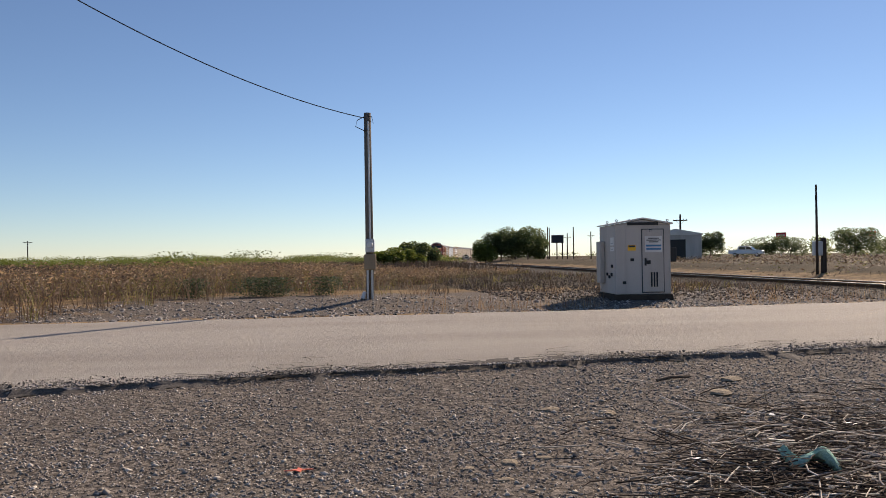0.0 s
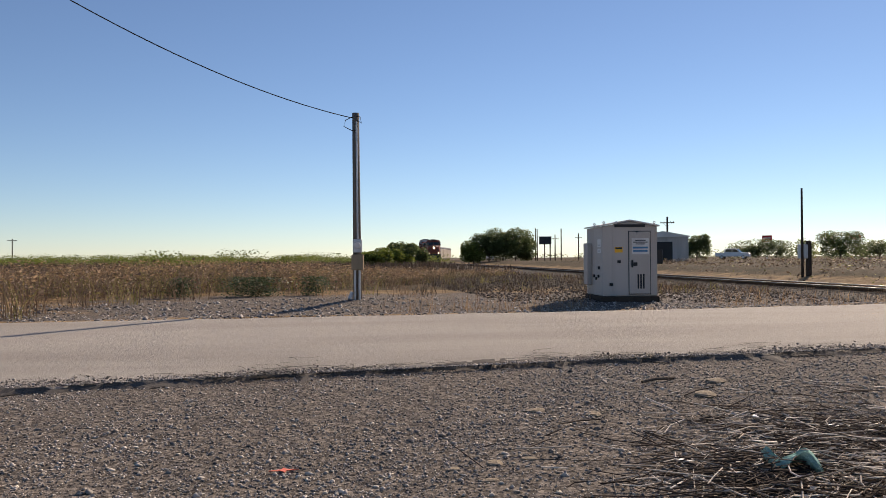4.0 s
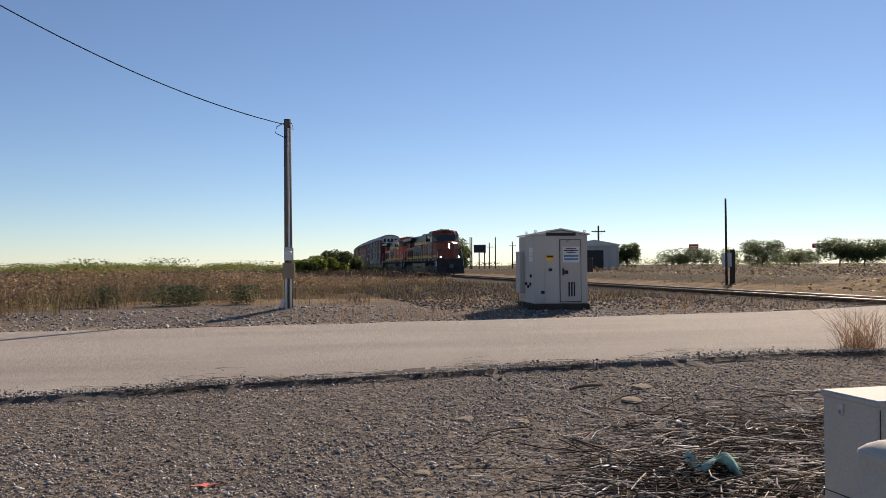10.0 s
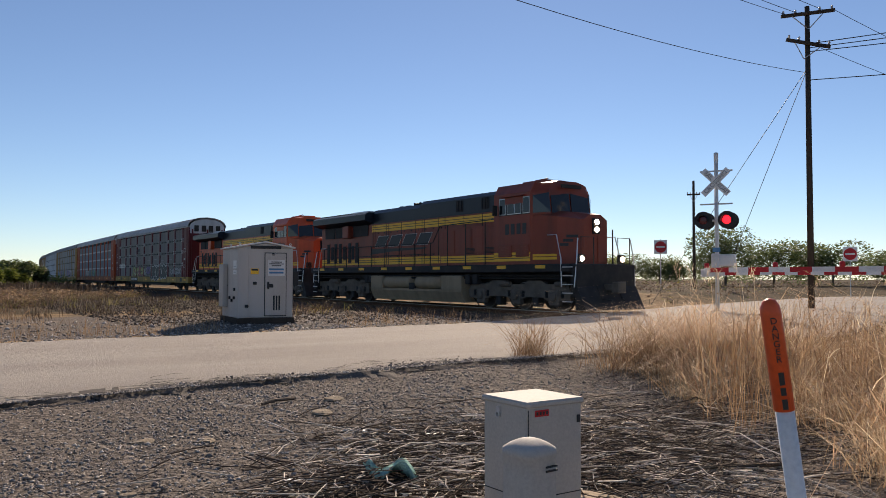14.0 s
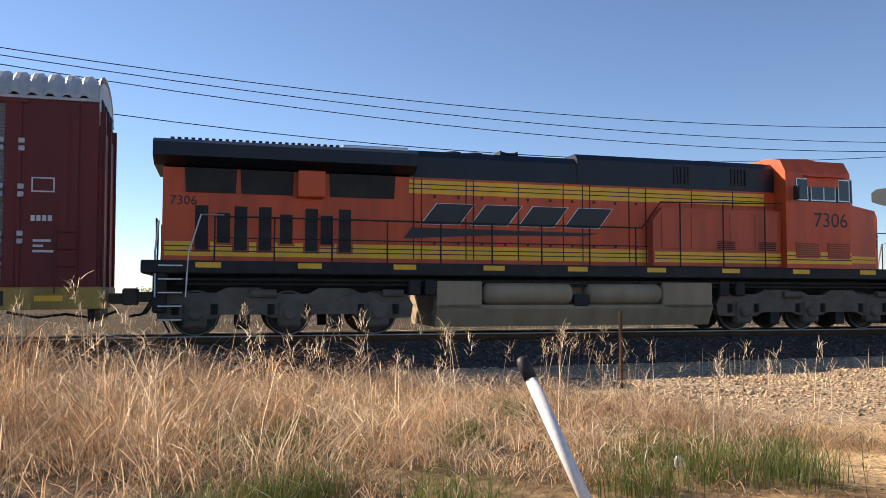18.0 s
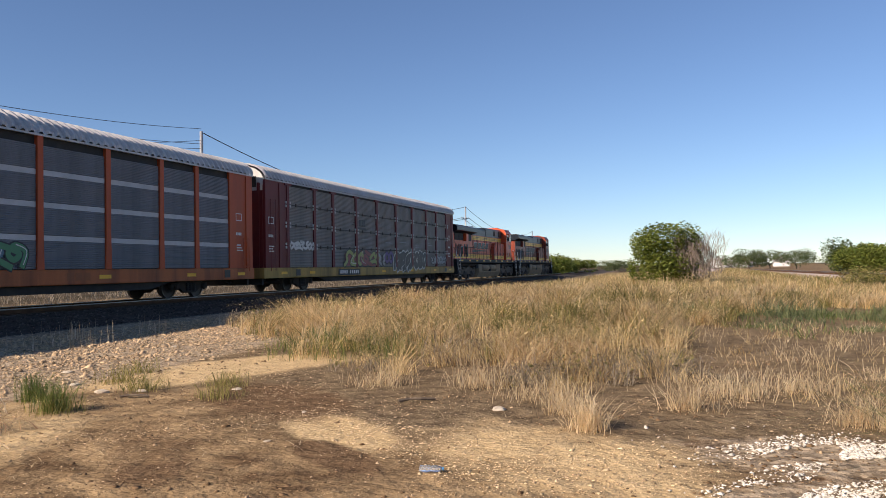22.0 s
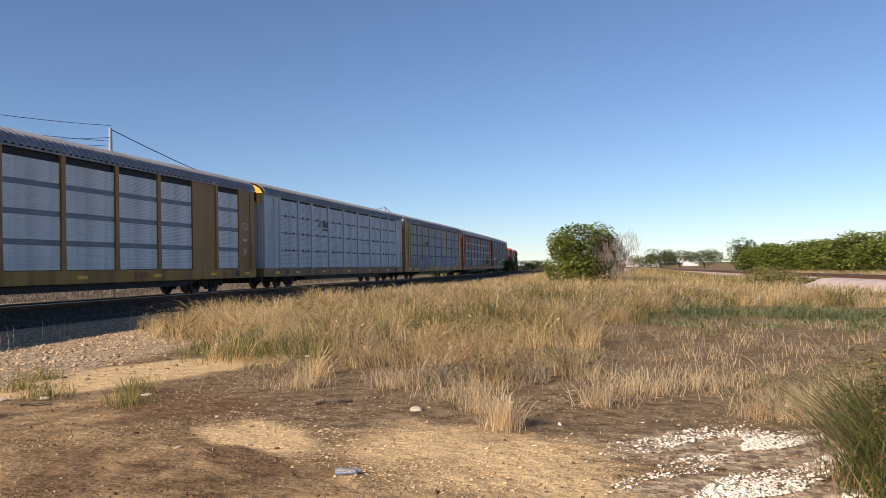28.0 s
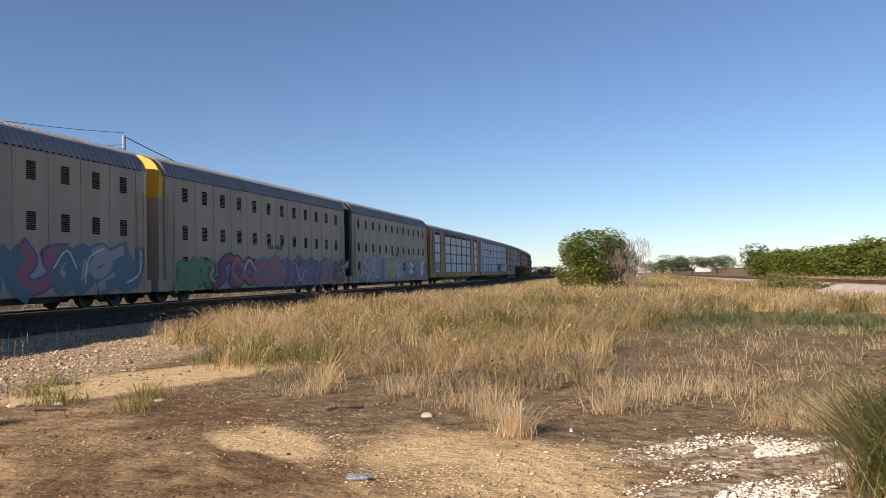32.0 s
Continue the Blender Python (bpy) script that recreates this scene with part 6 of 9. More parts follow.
def build_grass():
    # thicket between the cabinet and the track
    def thicket(x, y):
        b, d = np.degrees(np.arctan2(x, y)), np.hypot(x, y)
        front = np.interp(b, [30, 37, 45, 50, 55, 62, 85, 100, 112, 125, 135], [13, 10.8, 9.2, 7.6, 6.6, 5.7, 5.5, 5.6, 6.3, 7.4, 9.0])
        back = np.interp(b, [30, 36, 42, 60, 80, 100, 115, 130], [13.2, 12.2, 13.2, 14.6, 14.2, 13.0, 11.0, 9.0])
        ok = (d > front) * (d < back) * (b > 36) * (b < 128) * (apron(x, y) > 5.2) * (y < road_near(x) - 0.35)
        return ok * (0.04 + 0.96 * clumpy(x, y, 1.4, 2) ** 1.8) * ease(0.0, 1.5, d - front + 1.2 * clumpy(x, y, 1.7, 7) - 0.6)
    cx, cy = scatter(8600, 3, 16, -9, 11, thicket)
    b = np.degrees(np.arctan2(cx, cy))
    def edge_rise(x, y, far=1.8):
        bb, d = np.degrees(np.arctan2(x, y)), np.hypot(x, y)
        return 0.3 + 0.7 * ease(0.0, far, d - np.interp(bb, [30, 37, 45, 50, 55, 62, 85, 100, 112, 125, 135], [13, 10.8, 9.2, 7.6, 6.6, 5.7, 5.5, 5.6, 6.3, 7.4, 9.0]))
    tall = edge_rise(cx, cy) * np.interp(b, [36, 45, 55, 61, 66, 71, 78, 85, 97, 110, 128], [0.95, 1.05, 1.15, 1.5, 1.5, 1.15, 0.95, 0.75, 0.52, 0.44, 0.38]) * rng.uniform(0.55, 1.15, len(cx)) * (0.45 + 0.75 * clumpy(cx, cy, 2.4, 33))
    n = 20
    x, y = tufts(cx, cy, n, 0.12)
    bent = np.repeat(rng.uniform(0, 2 * np.pi, len(cx)), n)
    h = np.repeat(tall, n) * rng.uniform(0.45, 1.1, len(x))
    kind = rng.integers(0, 10, len(cx))
    bb = np.repeat(b, n)
    kk = np.repeat(kind, n)
    for name, sel, m, lab in (("dry_grass", (kk < 3), M_TAN, "tall bleached dry grass in a tangled thicket"), ("amber_grass", (kk >= 3) & (kk < 6), M_AMBER, "tall amber dry grass in a tangled thicket"), ("golden_grass", (kk >= 6) & (kk < 8), M_ROSE, "tall pinkish dry grass in a tangled thicket"), ("russet_grass", kk >= 8, M_RUSSET, "russet dry grass among the thicket")):
        lump(name, [blades(x[sel], y[sel], h[sel], rng.uniform(0.004, 0.013, sel.sum()), 0.9, bent[sel], 2.4)], m, lab, "grass")
    # loose curled straws caught in the thicket, and stems lying through it
    cx, cy = scatter(26000, 3, 15, -6, 10.5, thicket)
    b = np.degrees(np.arctan2(cx, cy))
    up = np.interp(b, [36, 45, 55, 61, 66, 71, 78, 85, 97, 110, 128], [0.85, 0.9, 0.95, 1.15, 1.15, 0.9, 0.75, 0.6, 0.4, 0.3, 0.25])
    z = ground_z(cx, cy) + up * edge_rise(cx, cy) * rng.uniform(0.05, 0.9, len(cx))
    lump("curled_straw", [blades(cx, cy, rng.uniform(0.1, 0.24, len(cx)), rng.uniform(0.005, 0.012, len(cx)), 1.6, None, 3.2, z)], M_TAN, "pale curled straws caught in the dry thicket", "grass")
    # drooping dead leaves near the ground
    cx, cy = scatter(2600, 3, 14, -6, 10, thicket)
    x, y = tufts(cx, cy, 10, 0.2)
    lump("dead_grass", [blades(x, y, rng.uniform(0.15, 0.4, len(x)), 0.008, 1.2, None, 1.5)], M_GREYG, "matted dead grass at the foot of the thicket", "grass")
    # green shoots
    cx, cy = np.array([8.2, 8.4, 6.5, 6.9, 7.3, 6.2, 5.9, 7.9, 9.6, 7.74, 7.0, 6.4, 8.6, 6.1, 5.7, 6.4]), np.array([-1.5, 0.2, -3.3, -3.5, -3.1, -2.5, -1.0, 0.9, -2.3, -6.5, -4.1, -3.9, -6.9, 0.3, 0.7, 0.0])
    rr = np.array([0.12, 0.2, 0.22, 0.25, 0.2, 0.18, 0.2, 0.25, 0.15, 0.1, 0.22, 0.2, 0.08, 0.16, 0.14, 0.15])
    x, y = tufts(cx, cy, 260, rr)
    lump("green_grass", [blades(x, y, rng.uniform(0.15, 0.42, len(x)), 0.006, 0.4)], M_GREENG, "fresh green grass tufts among the dry grass", "grass")
    # tall seed stalks
    cx, cy = scatter(420, 6.0, 13, -7, 10, lambda x, y: thicket(x, y) * 1.4)
    h = rng.uniform(0.95, 1.75, len(cx)) * np.interp(np.degrees(np.arctan2(cx, cy)), [36, 75, 95, 120], [1.0, 1.0, 0.8, 0.65])
    ax, ay = tufts(cx, cy, 1, 0.02)
    stalk = blades(ax, ay, h, 0.007, 0.18, None, 0.2)
    tip = stalk[0][:, 6]
    fx, fy, fz = (np.repeat(tip[:, i], 16) for i in range(3))
    fl = rng.uniform(0.05, 0.13, len(fx))
    plume = blades(fx + rng.normal(0, 0.025, len(fx)), fy + rng.normal(0, 0.025, len(fx)), fl, 0.006, 0.9, None, 0.6, fz - rng.uniform(0, 0.24, len(fx)))
    lump("seed_stalks", [stalk, plume], M_TAN, "tall dry stalks with feathery seed heads", "grass")
    # tall dark weeds standing out of the thicket
    bq, dq = rng.uniform(44, 74, 110), rng.uniform(8.8, 12.5, 110)
    cx, cy = dq * np.sin(np.radians(bq)), dq * np.cos(np.radians(bq))
    x, y = tufts(cx, cy, 12, 0.16)
    lump("weed_stalks", [blades(x, y, rng.uniform(0.8, 1.5, len(x)), 0.008, 0.28, None, 0.4)], M_RUSSET, "tall russet weed stalks in the thicket", "weed")
    px, py = tufts(cx, cy, 26, 0.24)
    pz = ground_z(px, py) + rng.uniform(0.5, 1.4, len(px))
    lump("weed_heads", [leaves(px, py, pz, rng.uniform(0.012, 0.035, len(px)))], M_RUSSET, "small russet seed heads of tall weeds", "weed")
    # lone clumps at the verge
    for gx, gy, hh, nn, r in ((6.75, 11.0, 0.72, 260, 0.15), (7.6, 9.4, 0.95, 700, 0.32), (8.4, 9.2, 1.05, 700, 0.34), (9.2, 8.6, 1.1, 600, 0.34)):
        x, y = tufts(np.array([gx]), np.array([gy]), nn, r)
        lump("grass_clump", [blades(x, y, hh * rng.uniform(0.3, 1.15, nn), 0.007, 0.85, None, 2.0)], M_RUSSET if gx < 8 else M_AMBER, "dry grass clump at the road verge", "grass", "")
    # southern field
    def south(x, y):
        d, b = np.hypot(x, y), np.degrees(np.arctan2(x, y)) % 360
        front = np.interp(b, [128, 135, 141, 144, 146, 149, 152.6, 156.5, 159, 164.5, 168, 171.5, 172.5, 174, 180, 190], [30, 26, 20, 16.2, 12.8, 10.6, 10.2, 10.0, 8.6, 8.4, 8.9, 10.2, 15, 20, 29, 30])
        return (d > front) * (0.25 + 0.75 * ease(0, 3.0, d - front - 1.2 * clumpy(x, y, 1.3, 51))) * (b > 128) * (b < 196) * ease(8.2, 9.6, apron(x, y))
    def bare(x, y):
        return np.clip(blob(x, y, -1.0, -18.5, 4.2, 4.5) + blob(x, y, -4, -16, 4, 3), 0, 1)
    mx, my = scatter(3000, -14, 13, -34, -8, lambda x, y: south(x, y) * (0.12 + 0.88 * clumpy(x, y, 0.8, 4)) * (1 - 0.93 * bare(x, y)))
    cx, cy = tufts(mx, my, 5, np.interp(np.hypot(mx, my), [9, 16], [0.13, 0.26]))
    mound = np.repeat(rng.uniform(0.45, 1.3, len(mx)), 5)
    n = 22
    x, y = tufts(cx, cy, n, 0.1)
    bent = np.repeat(rng.uniform(0, 2 * np.pi, len(cx)), n)
    h = np.repeat(np.interp(np.hypot(cx, cy), [9.0, 12, 15], [0.26, 0.46, 0.66]) * mound * rng.uniform(0.7, 1.15, len(cx)), n) * rng.uniform(0.4, 1.1, len(x))
    kk = np.repeat(np.clip(rng.normal(2.4 + 7 * clumpy(cx, cy, 0.6, 23), 1.8), 0, 9.9).astype(int), n)
    pinkish = np.repeat(np.hypot(cx, cy) < 12.5, n)
    w = rng.uniform(0.006, 0.012, len(x)) * np.interp(np.hypot(x, y), [9, 15, 30], [0.8, 1.15, 2.2])
    for name, sel, m, lab in (("dry_grass", pinkish & (kk < 4), M_STRAW, "low bleached dry grass at the field's edge"), ("low_golden_grass", pinkish & (kk >= 4) & (kk < 8), M_GOLD, "low golden dry grass at the field's edge"), ("pale_grass", ~pinkish & (kk < 3), M_STRAW, "bleached grass among the golden field"), ("golden_grass", ~pinkish & (kk >= 3) & (kk < 8), M_GOLD, "knee-high golden dry grass field"), ("olive_grass", ~pinkish & (kk >= 8), M_OLIVE, "olive grass among the golden field"), ("grey_grass", pinkish & (kk >= 8), M_GREYG, "grey dead grass at the field's edge")):
        lump(name, [blades(x[sel], y[sel], h[sel], w[sel], 0.8, bent[sel], 1.8)], m, lab, "grass")
    # small seed leaves that fill the field
    near = np.hypot(cx, cy) < 25
    fx, fy = tufts(cx[near], cy[near], 7, 0.18)
    fz = ground_z(fx, fy) + rng.uniform(0.06, 0.95, len(fx)) * np.interp(np.hypot(fx, fy), [9.0, 12, 15], [0.2, 0.42, 0.62])
    q = rng.uniform(0, 1, len(fx)) + 0.9 * clumpy(fx, fy, 0.6, 23)
    for name, sel, m, lab in (("golden_seed_heads", q < 1.05, M_GOLD, "golden seed heads in the dry field"), ("olive_leaves", q >= 1.05, M_OLIVE, "olive leaves in the dry field")):
        lump(name, [leaves(fx[sel], fy[sel], fz[sel], rng.uniform(0.02, 0.07, sel.sum()))], m, lab, "grass")
    cx, cy = scatter(9000, -40, 22, -110, -32, lambda x, y: south(x, y) * (0.5 + 0.5 * clumpy(x, y, 0.35, 6)) * (np.abs(x - west_x(y)) > 5))
    x, y = tufts(cx, cy, 12, 0.35)
    sel = np.repeat(rng.uniform(0, 1, len(cx)) < 0.75, 12)
    h = rng.uniform(0.35, 0.8, len(x))
    lump("golden_grass", [blades(x[sel], y[sel], h[sel], 0.03, 0.4)], M_GOLD, "golden dry grass field receding into the distance", "grass")
    lump("olive_grass", [blades(x[~sel], y[~sel], h[~sel], 0.03, 0.4)], M_OLIVE, "olive grass and weeds in the distance", "grass")
    # green clumps in the field
    gc = np.array([(3.1, -21.5), (3.8, -22.2), (2.4, -22.4), (0.9, -23.2), (0.2, -24), (-1.6, -22.5), (-3.0, -23.5), (-4.6, -24), (-5.5, -22), (8.2, -15.5), (7.6, -14.3), (8.6, -13.9), (-1.9, -26), (-6.5, -27), (1.6, -26.5)])
    gc = np.concatenate([gc, np.stack([rng.uniform(-8, 3, 22), rng.uniform(-25, -18.5, 22)], -1)])
    n = 170
    tall = np.repeat(np.concatenate([rng.uniform(0.28, 0.6, 15), rng.uniform(0.10, 0.26, 22)]), n)
    x, y = tufts(gc[:, 0], gc[:, 1], n, np.concatenate([rng.uniform(0.3, 0.6, 15), rng.uniform(0.2, 0.5, 22)]))
    lump("green_weeds", [blades(x, y, tall * rng.uniform(0.25, 1.1, len(x)), 0.02, 1.0, None, 1.2)], M_SAGE, "grey-green weed clumps in the dry field", "grass")
    cx, cy = scatter(300, -9, 4, -27, -16.5, lambda x, y: (clumpy(x, y, 0.9, 21) ** 3) * (np.hypot(x - 1, y) > 17))
    x, y = tufts(cx, cy, 16, 0.16)
    lump("low_green_weeds", [blades(x, y, rng.uniform(0.06, 0.26, len(x)), 0.014, 0.9)], M_GREENG, "low greenish weeds on trodden ground", "grass")
    # thin low tufts on the trodden ground beside the field
    bq, dq = rng.uniform(170, 192, 150), rng.uniform(9.0, 21, 150)
    x, y = tufts(dq * np.sin(np.radians(bq)), dq * np.cos(np.radians(bq)), 22, 0.13)
    sel = np.repeat(rng.uniform(0, 1, 150) < 0.6, 22)
    h = rng.uniform(0.05, 0.24, len(x))
    lump("thin_tufts", [blades(x[sel], y[sel], h[sel], 0.007, 0.8)], M_STRAW, "thin bleached tufts on trodden ground", "grass")
    lump("thin_golden_tufts", [blades(x[~sel], y[~sel], h[~sel], 0.007, 0.8)], M_GOLD, "thin golden tufts on trodden ground", "grass")
    # single tufts near the foreground
    t = np.array([(-0.19, -8.6), (-0.53, -8.55), (2.1, -7.62), (2.05, -7.5), (2.5, -8.3), (1.4, -8.9), (-0.75, -9.2), (-1.5, -9.6), (-1.1, -10.2), (-2.2, -9.2), (3.0, -9.0), (1.0, -9.8), (0.3, -10.4), (-2.9, -9.9), (4.0, -9.6), (5.2, -9.3)])
    x, y = tufts(t[:, 0], t[:, 1], 240, np.array([0.11, 0.12, 0.08, 0.09, 0.12, 0.1, 0.1, 0.12, 0.12, 0.14, 0.2, 0.2, 0.2, 0.2, 0.2, 0.2]))
    lump("pale_tufts", [blades(x, y, rng.uniform(0.08, 0.4, len(x)), 0.005, 0.6, None, 0.8)], M_STRAW, "pale upright dry grass tufts on bare dirt", "grass")
    t = np.array([(8.8, -8.4), (9.3, -9.2), (7.1, -8.6), (8.0, -8.0), (6.6, -7.8), (7.7, -6.5)])
    x, y = tufts(t[:, 0], t[:, 1], 150, 0.14)
    lump("grey_green_weeds", [blades(x, y, rng.uniform(0.06, 0.28, len(x)), 0.007, 0.6)], M_OLIVE, "grey-green weeds on the dirt track", "grass")
    t = np.array([(7.8, -11.6), (7.2, -12.0), (6.9, -12.7), (7.9, -12.9), (8.4, -12.4), (6.3, -11.9), (8.6, -13.6), (7.4, -13.8)])
    x, y = tufts(t[:, 0], t[:, 1], 170, 0.4)
    sel = rng.uniform(0, 1, len(x)) < 0.6
    h = rng.uniform(0.12, 0.5, len(x))
    lump("olive_tufts", [blades(x[sel], y[sel], h[sel], 0.009, 0.6)], M_OLIVE, "olive grass at the corner of the dry field", "grass")
    lump("green_tufts", [blades(x[~sel], y[~sel], h[~sel], 0.009, 0.6)], M_GREENG, "green grass at the corner of the dry field", "grass")
    # bristly standing stubble on the ballast shoulder
    t = np.array([(14.6, -7.6), (14.9, -8.4), (13.9, -11.5), (13.6, -12.2), (14.3, -14.6), (14.2, -4.2), (13.8, -5.3), (14.1, -17.5), (15.2, -12.8)])
    x, y = tufts(t[:, 0], t[:, 1], 26, 0.3)
    lump("dry_stubble", [blades(x, y, rng.uniform(0.15, 0.55, len(x)), 0.008, 0.12, None, 0.1)], M_TAN, "bristly dry stalks on the ballast shoulder", "grass")
    # large weed close by
    t = np.array([(-0.92, -6.4), (-0.96, -6.05), (-1.05, -6.3), (-1.27, -6.0), (-1.2, -6.75), (-1.5, -6.35), (-1.65, -6.9)])
    x, y = tufts(t[:, 0], t[:, 1], 260, 0.17)
    lump("dry_weed_stems", [blades(x, y, rng.uniform(0.15, 0.95, len(x)), 0.006, 0.7, None, 0.9)], M_RUSSET, "russet dry stems in the weed", "weed")
    x, y = tufts(t[:, 0], t[:, 1], 480, 0.15)
    lump("tall_weed", [blades(x, y, rng.uniform(0.2, 0.95, len(x)), 0.007, 0.75, None, 0.9)], M_GREENG, "tall olive-green weed growing from the dirt", "weed")
    x, y = tufts(t[:, 0], t[:, 1], 2200, 0.17)
    z = ground_z(x, y) + rng.uniform(0.04, 0.9, len(x))
    q = rng.uniform(0, 1, len(x)) + 0.25 * (z - 0.5)
    for name, sel, m, lab in (("weed_leaves", q < 0.35, M_GREENG, "narrow green leaves of the tall weed"), ("olive_weed_leaves", (q >= 0.35) & (q < 0.85), M_OLIVE, "olive leaves of the tall weed"), ("withered_weed_leaves", q >= 0.85, M_RUSSET, "withered leaves of the tall weed")):
        lump(name, [leaves(x[sel], y[sel], z[sel], rng.uniform(0.012, 0.035, sel.sum()))], m, lab, "weed")
    # rank grass along the near side of the second track
    cy = rng.uniform(-135, -58, 900)
    cx = west_x(cy) + rng.uniform(4.6, 7.5, 900)
    x, y = tufts(cx, cy, 14, 0.4)
    sel = np.repeat(rng.uniform(0, 1, 900) < 0.55, 14)
    h = rng.uniform(0.35, 1.0, len(x))
    lump("rank_grass", [blades(x[sel], y[sel], h[sel], 0.035, 0.5)], M_OLIVE, "rank olive grass along the second track", "grass")
    lump("dry_rank_grass", [blades(x[~sel], y[~sel], h[~sel], 0.035, 0.5)], M_GOLD, "dry tall grass along the second track", "grass")
    # north-western field
    def north(x, y):
        b, d = np.degrees(np.arctan2(x, y)), np.hypot(x, y)
        front = np.interp(b, [-50, -31, -26, -20, -13, -8, -5, -3, 0, 6, 14], [18, 18.5, 21, 23.5, 26.5, 27.5, 30, 34, 40, 60, 80])
        return (d > front) * (b > -50) * (b < 9) * (np.abs(x - west_x(y)) > 3.6) * (apron(x, y) > 5)
    cx, cy = scatter(6400, -45, 6, 14, 62, lambda x, y: north(x, y) * (0.35 + 0.65 * clumpy(x, y, 0.5, 8)) * np.clip(1.4 - np.hypot(x, y) / 75, 0.25, 1))
    b = np.degrees(np.arctan2(cx, cy))
    tall = np.interp(b, [-30, -12, -7, -4, 6], [1.1, 1.05, 0.9, 0.6, 0.4]) * rng.uniform(0.65, 1.15, len(cx))
    n = 10
    x, y = tufts(cx, cy, n, 0.22)
    h = np.repeat(tall, n) * rng.uniform(0.5, 1.1, len(x))
    kk = np.repeat(rng.integers(0, 10, len(cx)), n)
    for name, sel, m, lab in (("brown_grass", kk < 7, M_FIELD, "waist-high brown field grass beyond the road"), ("olive_grass", kk >= 7, M_OLIVE, "olive grass within the brown field")):
        lump(name, [blades(x[sel], y[sel], h[sel], rng.uniform(0.01, 0.02, sel.sum()), 0.45)], m, lab, "grass")
    # bushy weeds: small leaves and seed heads filling the stand, greener low down
    n = 46
    up = rng.uniform(0.05, 1.0, len(cx) * n) ** 0.8
    x, y = tufts(cx, cy, n, 0.24)
    z = ground_z(x, y) + up * np.repeat(tall, n)
    pick = up + 0.3 * clumpy(x, y, 0.35, 14) + rng.normal(0, 0.22, len(x))
    for name, sel, m, lab in (("green_weed_leaves", pick < 0.2, M_OLIVE, "olive leaves low in the weedy field"), ("brown_weed_leaves", (pick >= 0.2) & (pick < 0.95), M_FIELD, "brown withered leaves of the weedy field"), ("russet_seed_heads", pick >= 0.95, M_RUSSET, "russet seed heads over the weedy field")):
        lump(name, [leaves(x[sel], y[sel], z[sel], rng.uniform(0.05, 0.12, sel.sum()))], m, lab, "weeds")
    cx, cy = scatter(5200, -150, 12, 60, 200, lambda x, y: north(x, y) * 0.9)
    x, y = tufts(cx, cy, 9, 0.6)
    lump("far_field_grass", [blades(x, y, rng.uniform(0.4, 1.0, len(x)), 0.08, 0.35)], M_DULL, "brown field stretching to the distant scrub", "grass")
    # eastern field beyond the track
    cx, cy = scatter(2600, 12, 120, 14, 110, lambda x, y: (apron(x, y) < -5) * (~road_share(x, y)) * (0.35 + 0.65 * clumpy(x, y, 0.3, 9)) * np.clip(1.3 - np.hypot(x, y) / 110, 0.2, 1))
    x, y = tufts(cx, cy, 9, 0.3)
    lump("eastern_grass", [blades(x, y, rng.uniform(0.1, 0.35, len(x)), 0.02, 0.8)], M_DULL, "low brown grass field across the track", "grass")
    n = 12
    bx, by = scatter(7500, 18, 110, 24, 125, lambda x, y: (apron(x, y) < -4.2) * (y > road_far(x) + 2) * (0.15 + 0.85 * clumpy(x, y, 0.45, 77)) * np.clip(1.4 - np.hypot(x, y) / 120, 0.2, 1))
    x, y = tufts(bx, by, n, 0.4)
    z = ground_z(x, y) + rng.uniform(0.02, 0.6, len(x)) * np.repeat(rng.uniform(0.4, 1.1, len(bx)), n)
    q = np.repeat(rng.uniform(0, 1, len(bx)), n) + rng.normal(0, 0.15, len(x))
    for name, sel, m, lab in (("brown_weed_leaves", q < 0.62, M_FIELD, "brown weeds on the low bank across the line"), ("dull_weed_leaves", (q >= 0.62) & (q < 0.85), M_DULL, "dark withered weeds across the line"), ("olive_weed_leaves", q >= 0.85, M_OLIVE, "olive weeds across the line")):
        lump(name, [leaves(x[sel], y[sel], z[sel], rng.uniform(0.08, 0.22, sel.sum()))], m, lab, "weeds")
    cx, cy = scatter(3500, 24, 90, -90, 14, lambda x, y: (apron(x, y) < -6) * (~road_share(x, y)) * 0.6)
    x, y = tufts(cx, cy, 8, 0.3)
    lump("eastern_grass", [blades(x, y, rng.uniform(0.15, 0.4, len(x)), 0.03, 0.5)], M_GREYG, "pale dry grass on the far side of the track", "grass")
    # sparse dull weeds on the stony ground before the line
    cx, cy = scatter(2600, -8, 30, 24, 75, lambda x, y: (apron(x, y) > 4.5) * (y > road_far(x) + 2.5) * (np.degrees(np.arctan2(x, y)) > -5) * (0.1 + 0.9 * clumpy(x, y, 0.7, 61) ** 2))
    x, y = tufts(cx, cy, 16, 0.2)
    q = np.repeat(rng.uniform(0, 1, len(cx)), 16)
    h = rng.uniform(0.08, 0.45, len(x))
    for name, sel, m, lab in (("dull_weeds", q < 0.7, M_DULL, "dull brown weeds on stony ground"), ("brown_weeds", (q >= 0.7) & (q < 0.93), M_FIELD, "dry brown weeds on stony ground"), ("olive_weeds", q >= 0.93, M_OLIVE, "olive weeds on stony ground")):
        lump(name, [blades(x[sel], y[sel], h[sel], 0.016, 0.6)], m, lab, "weeds")
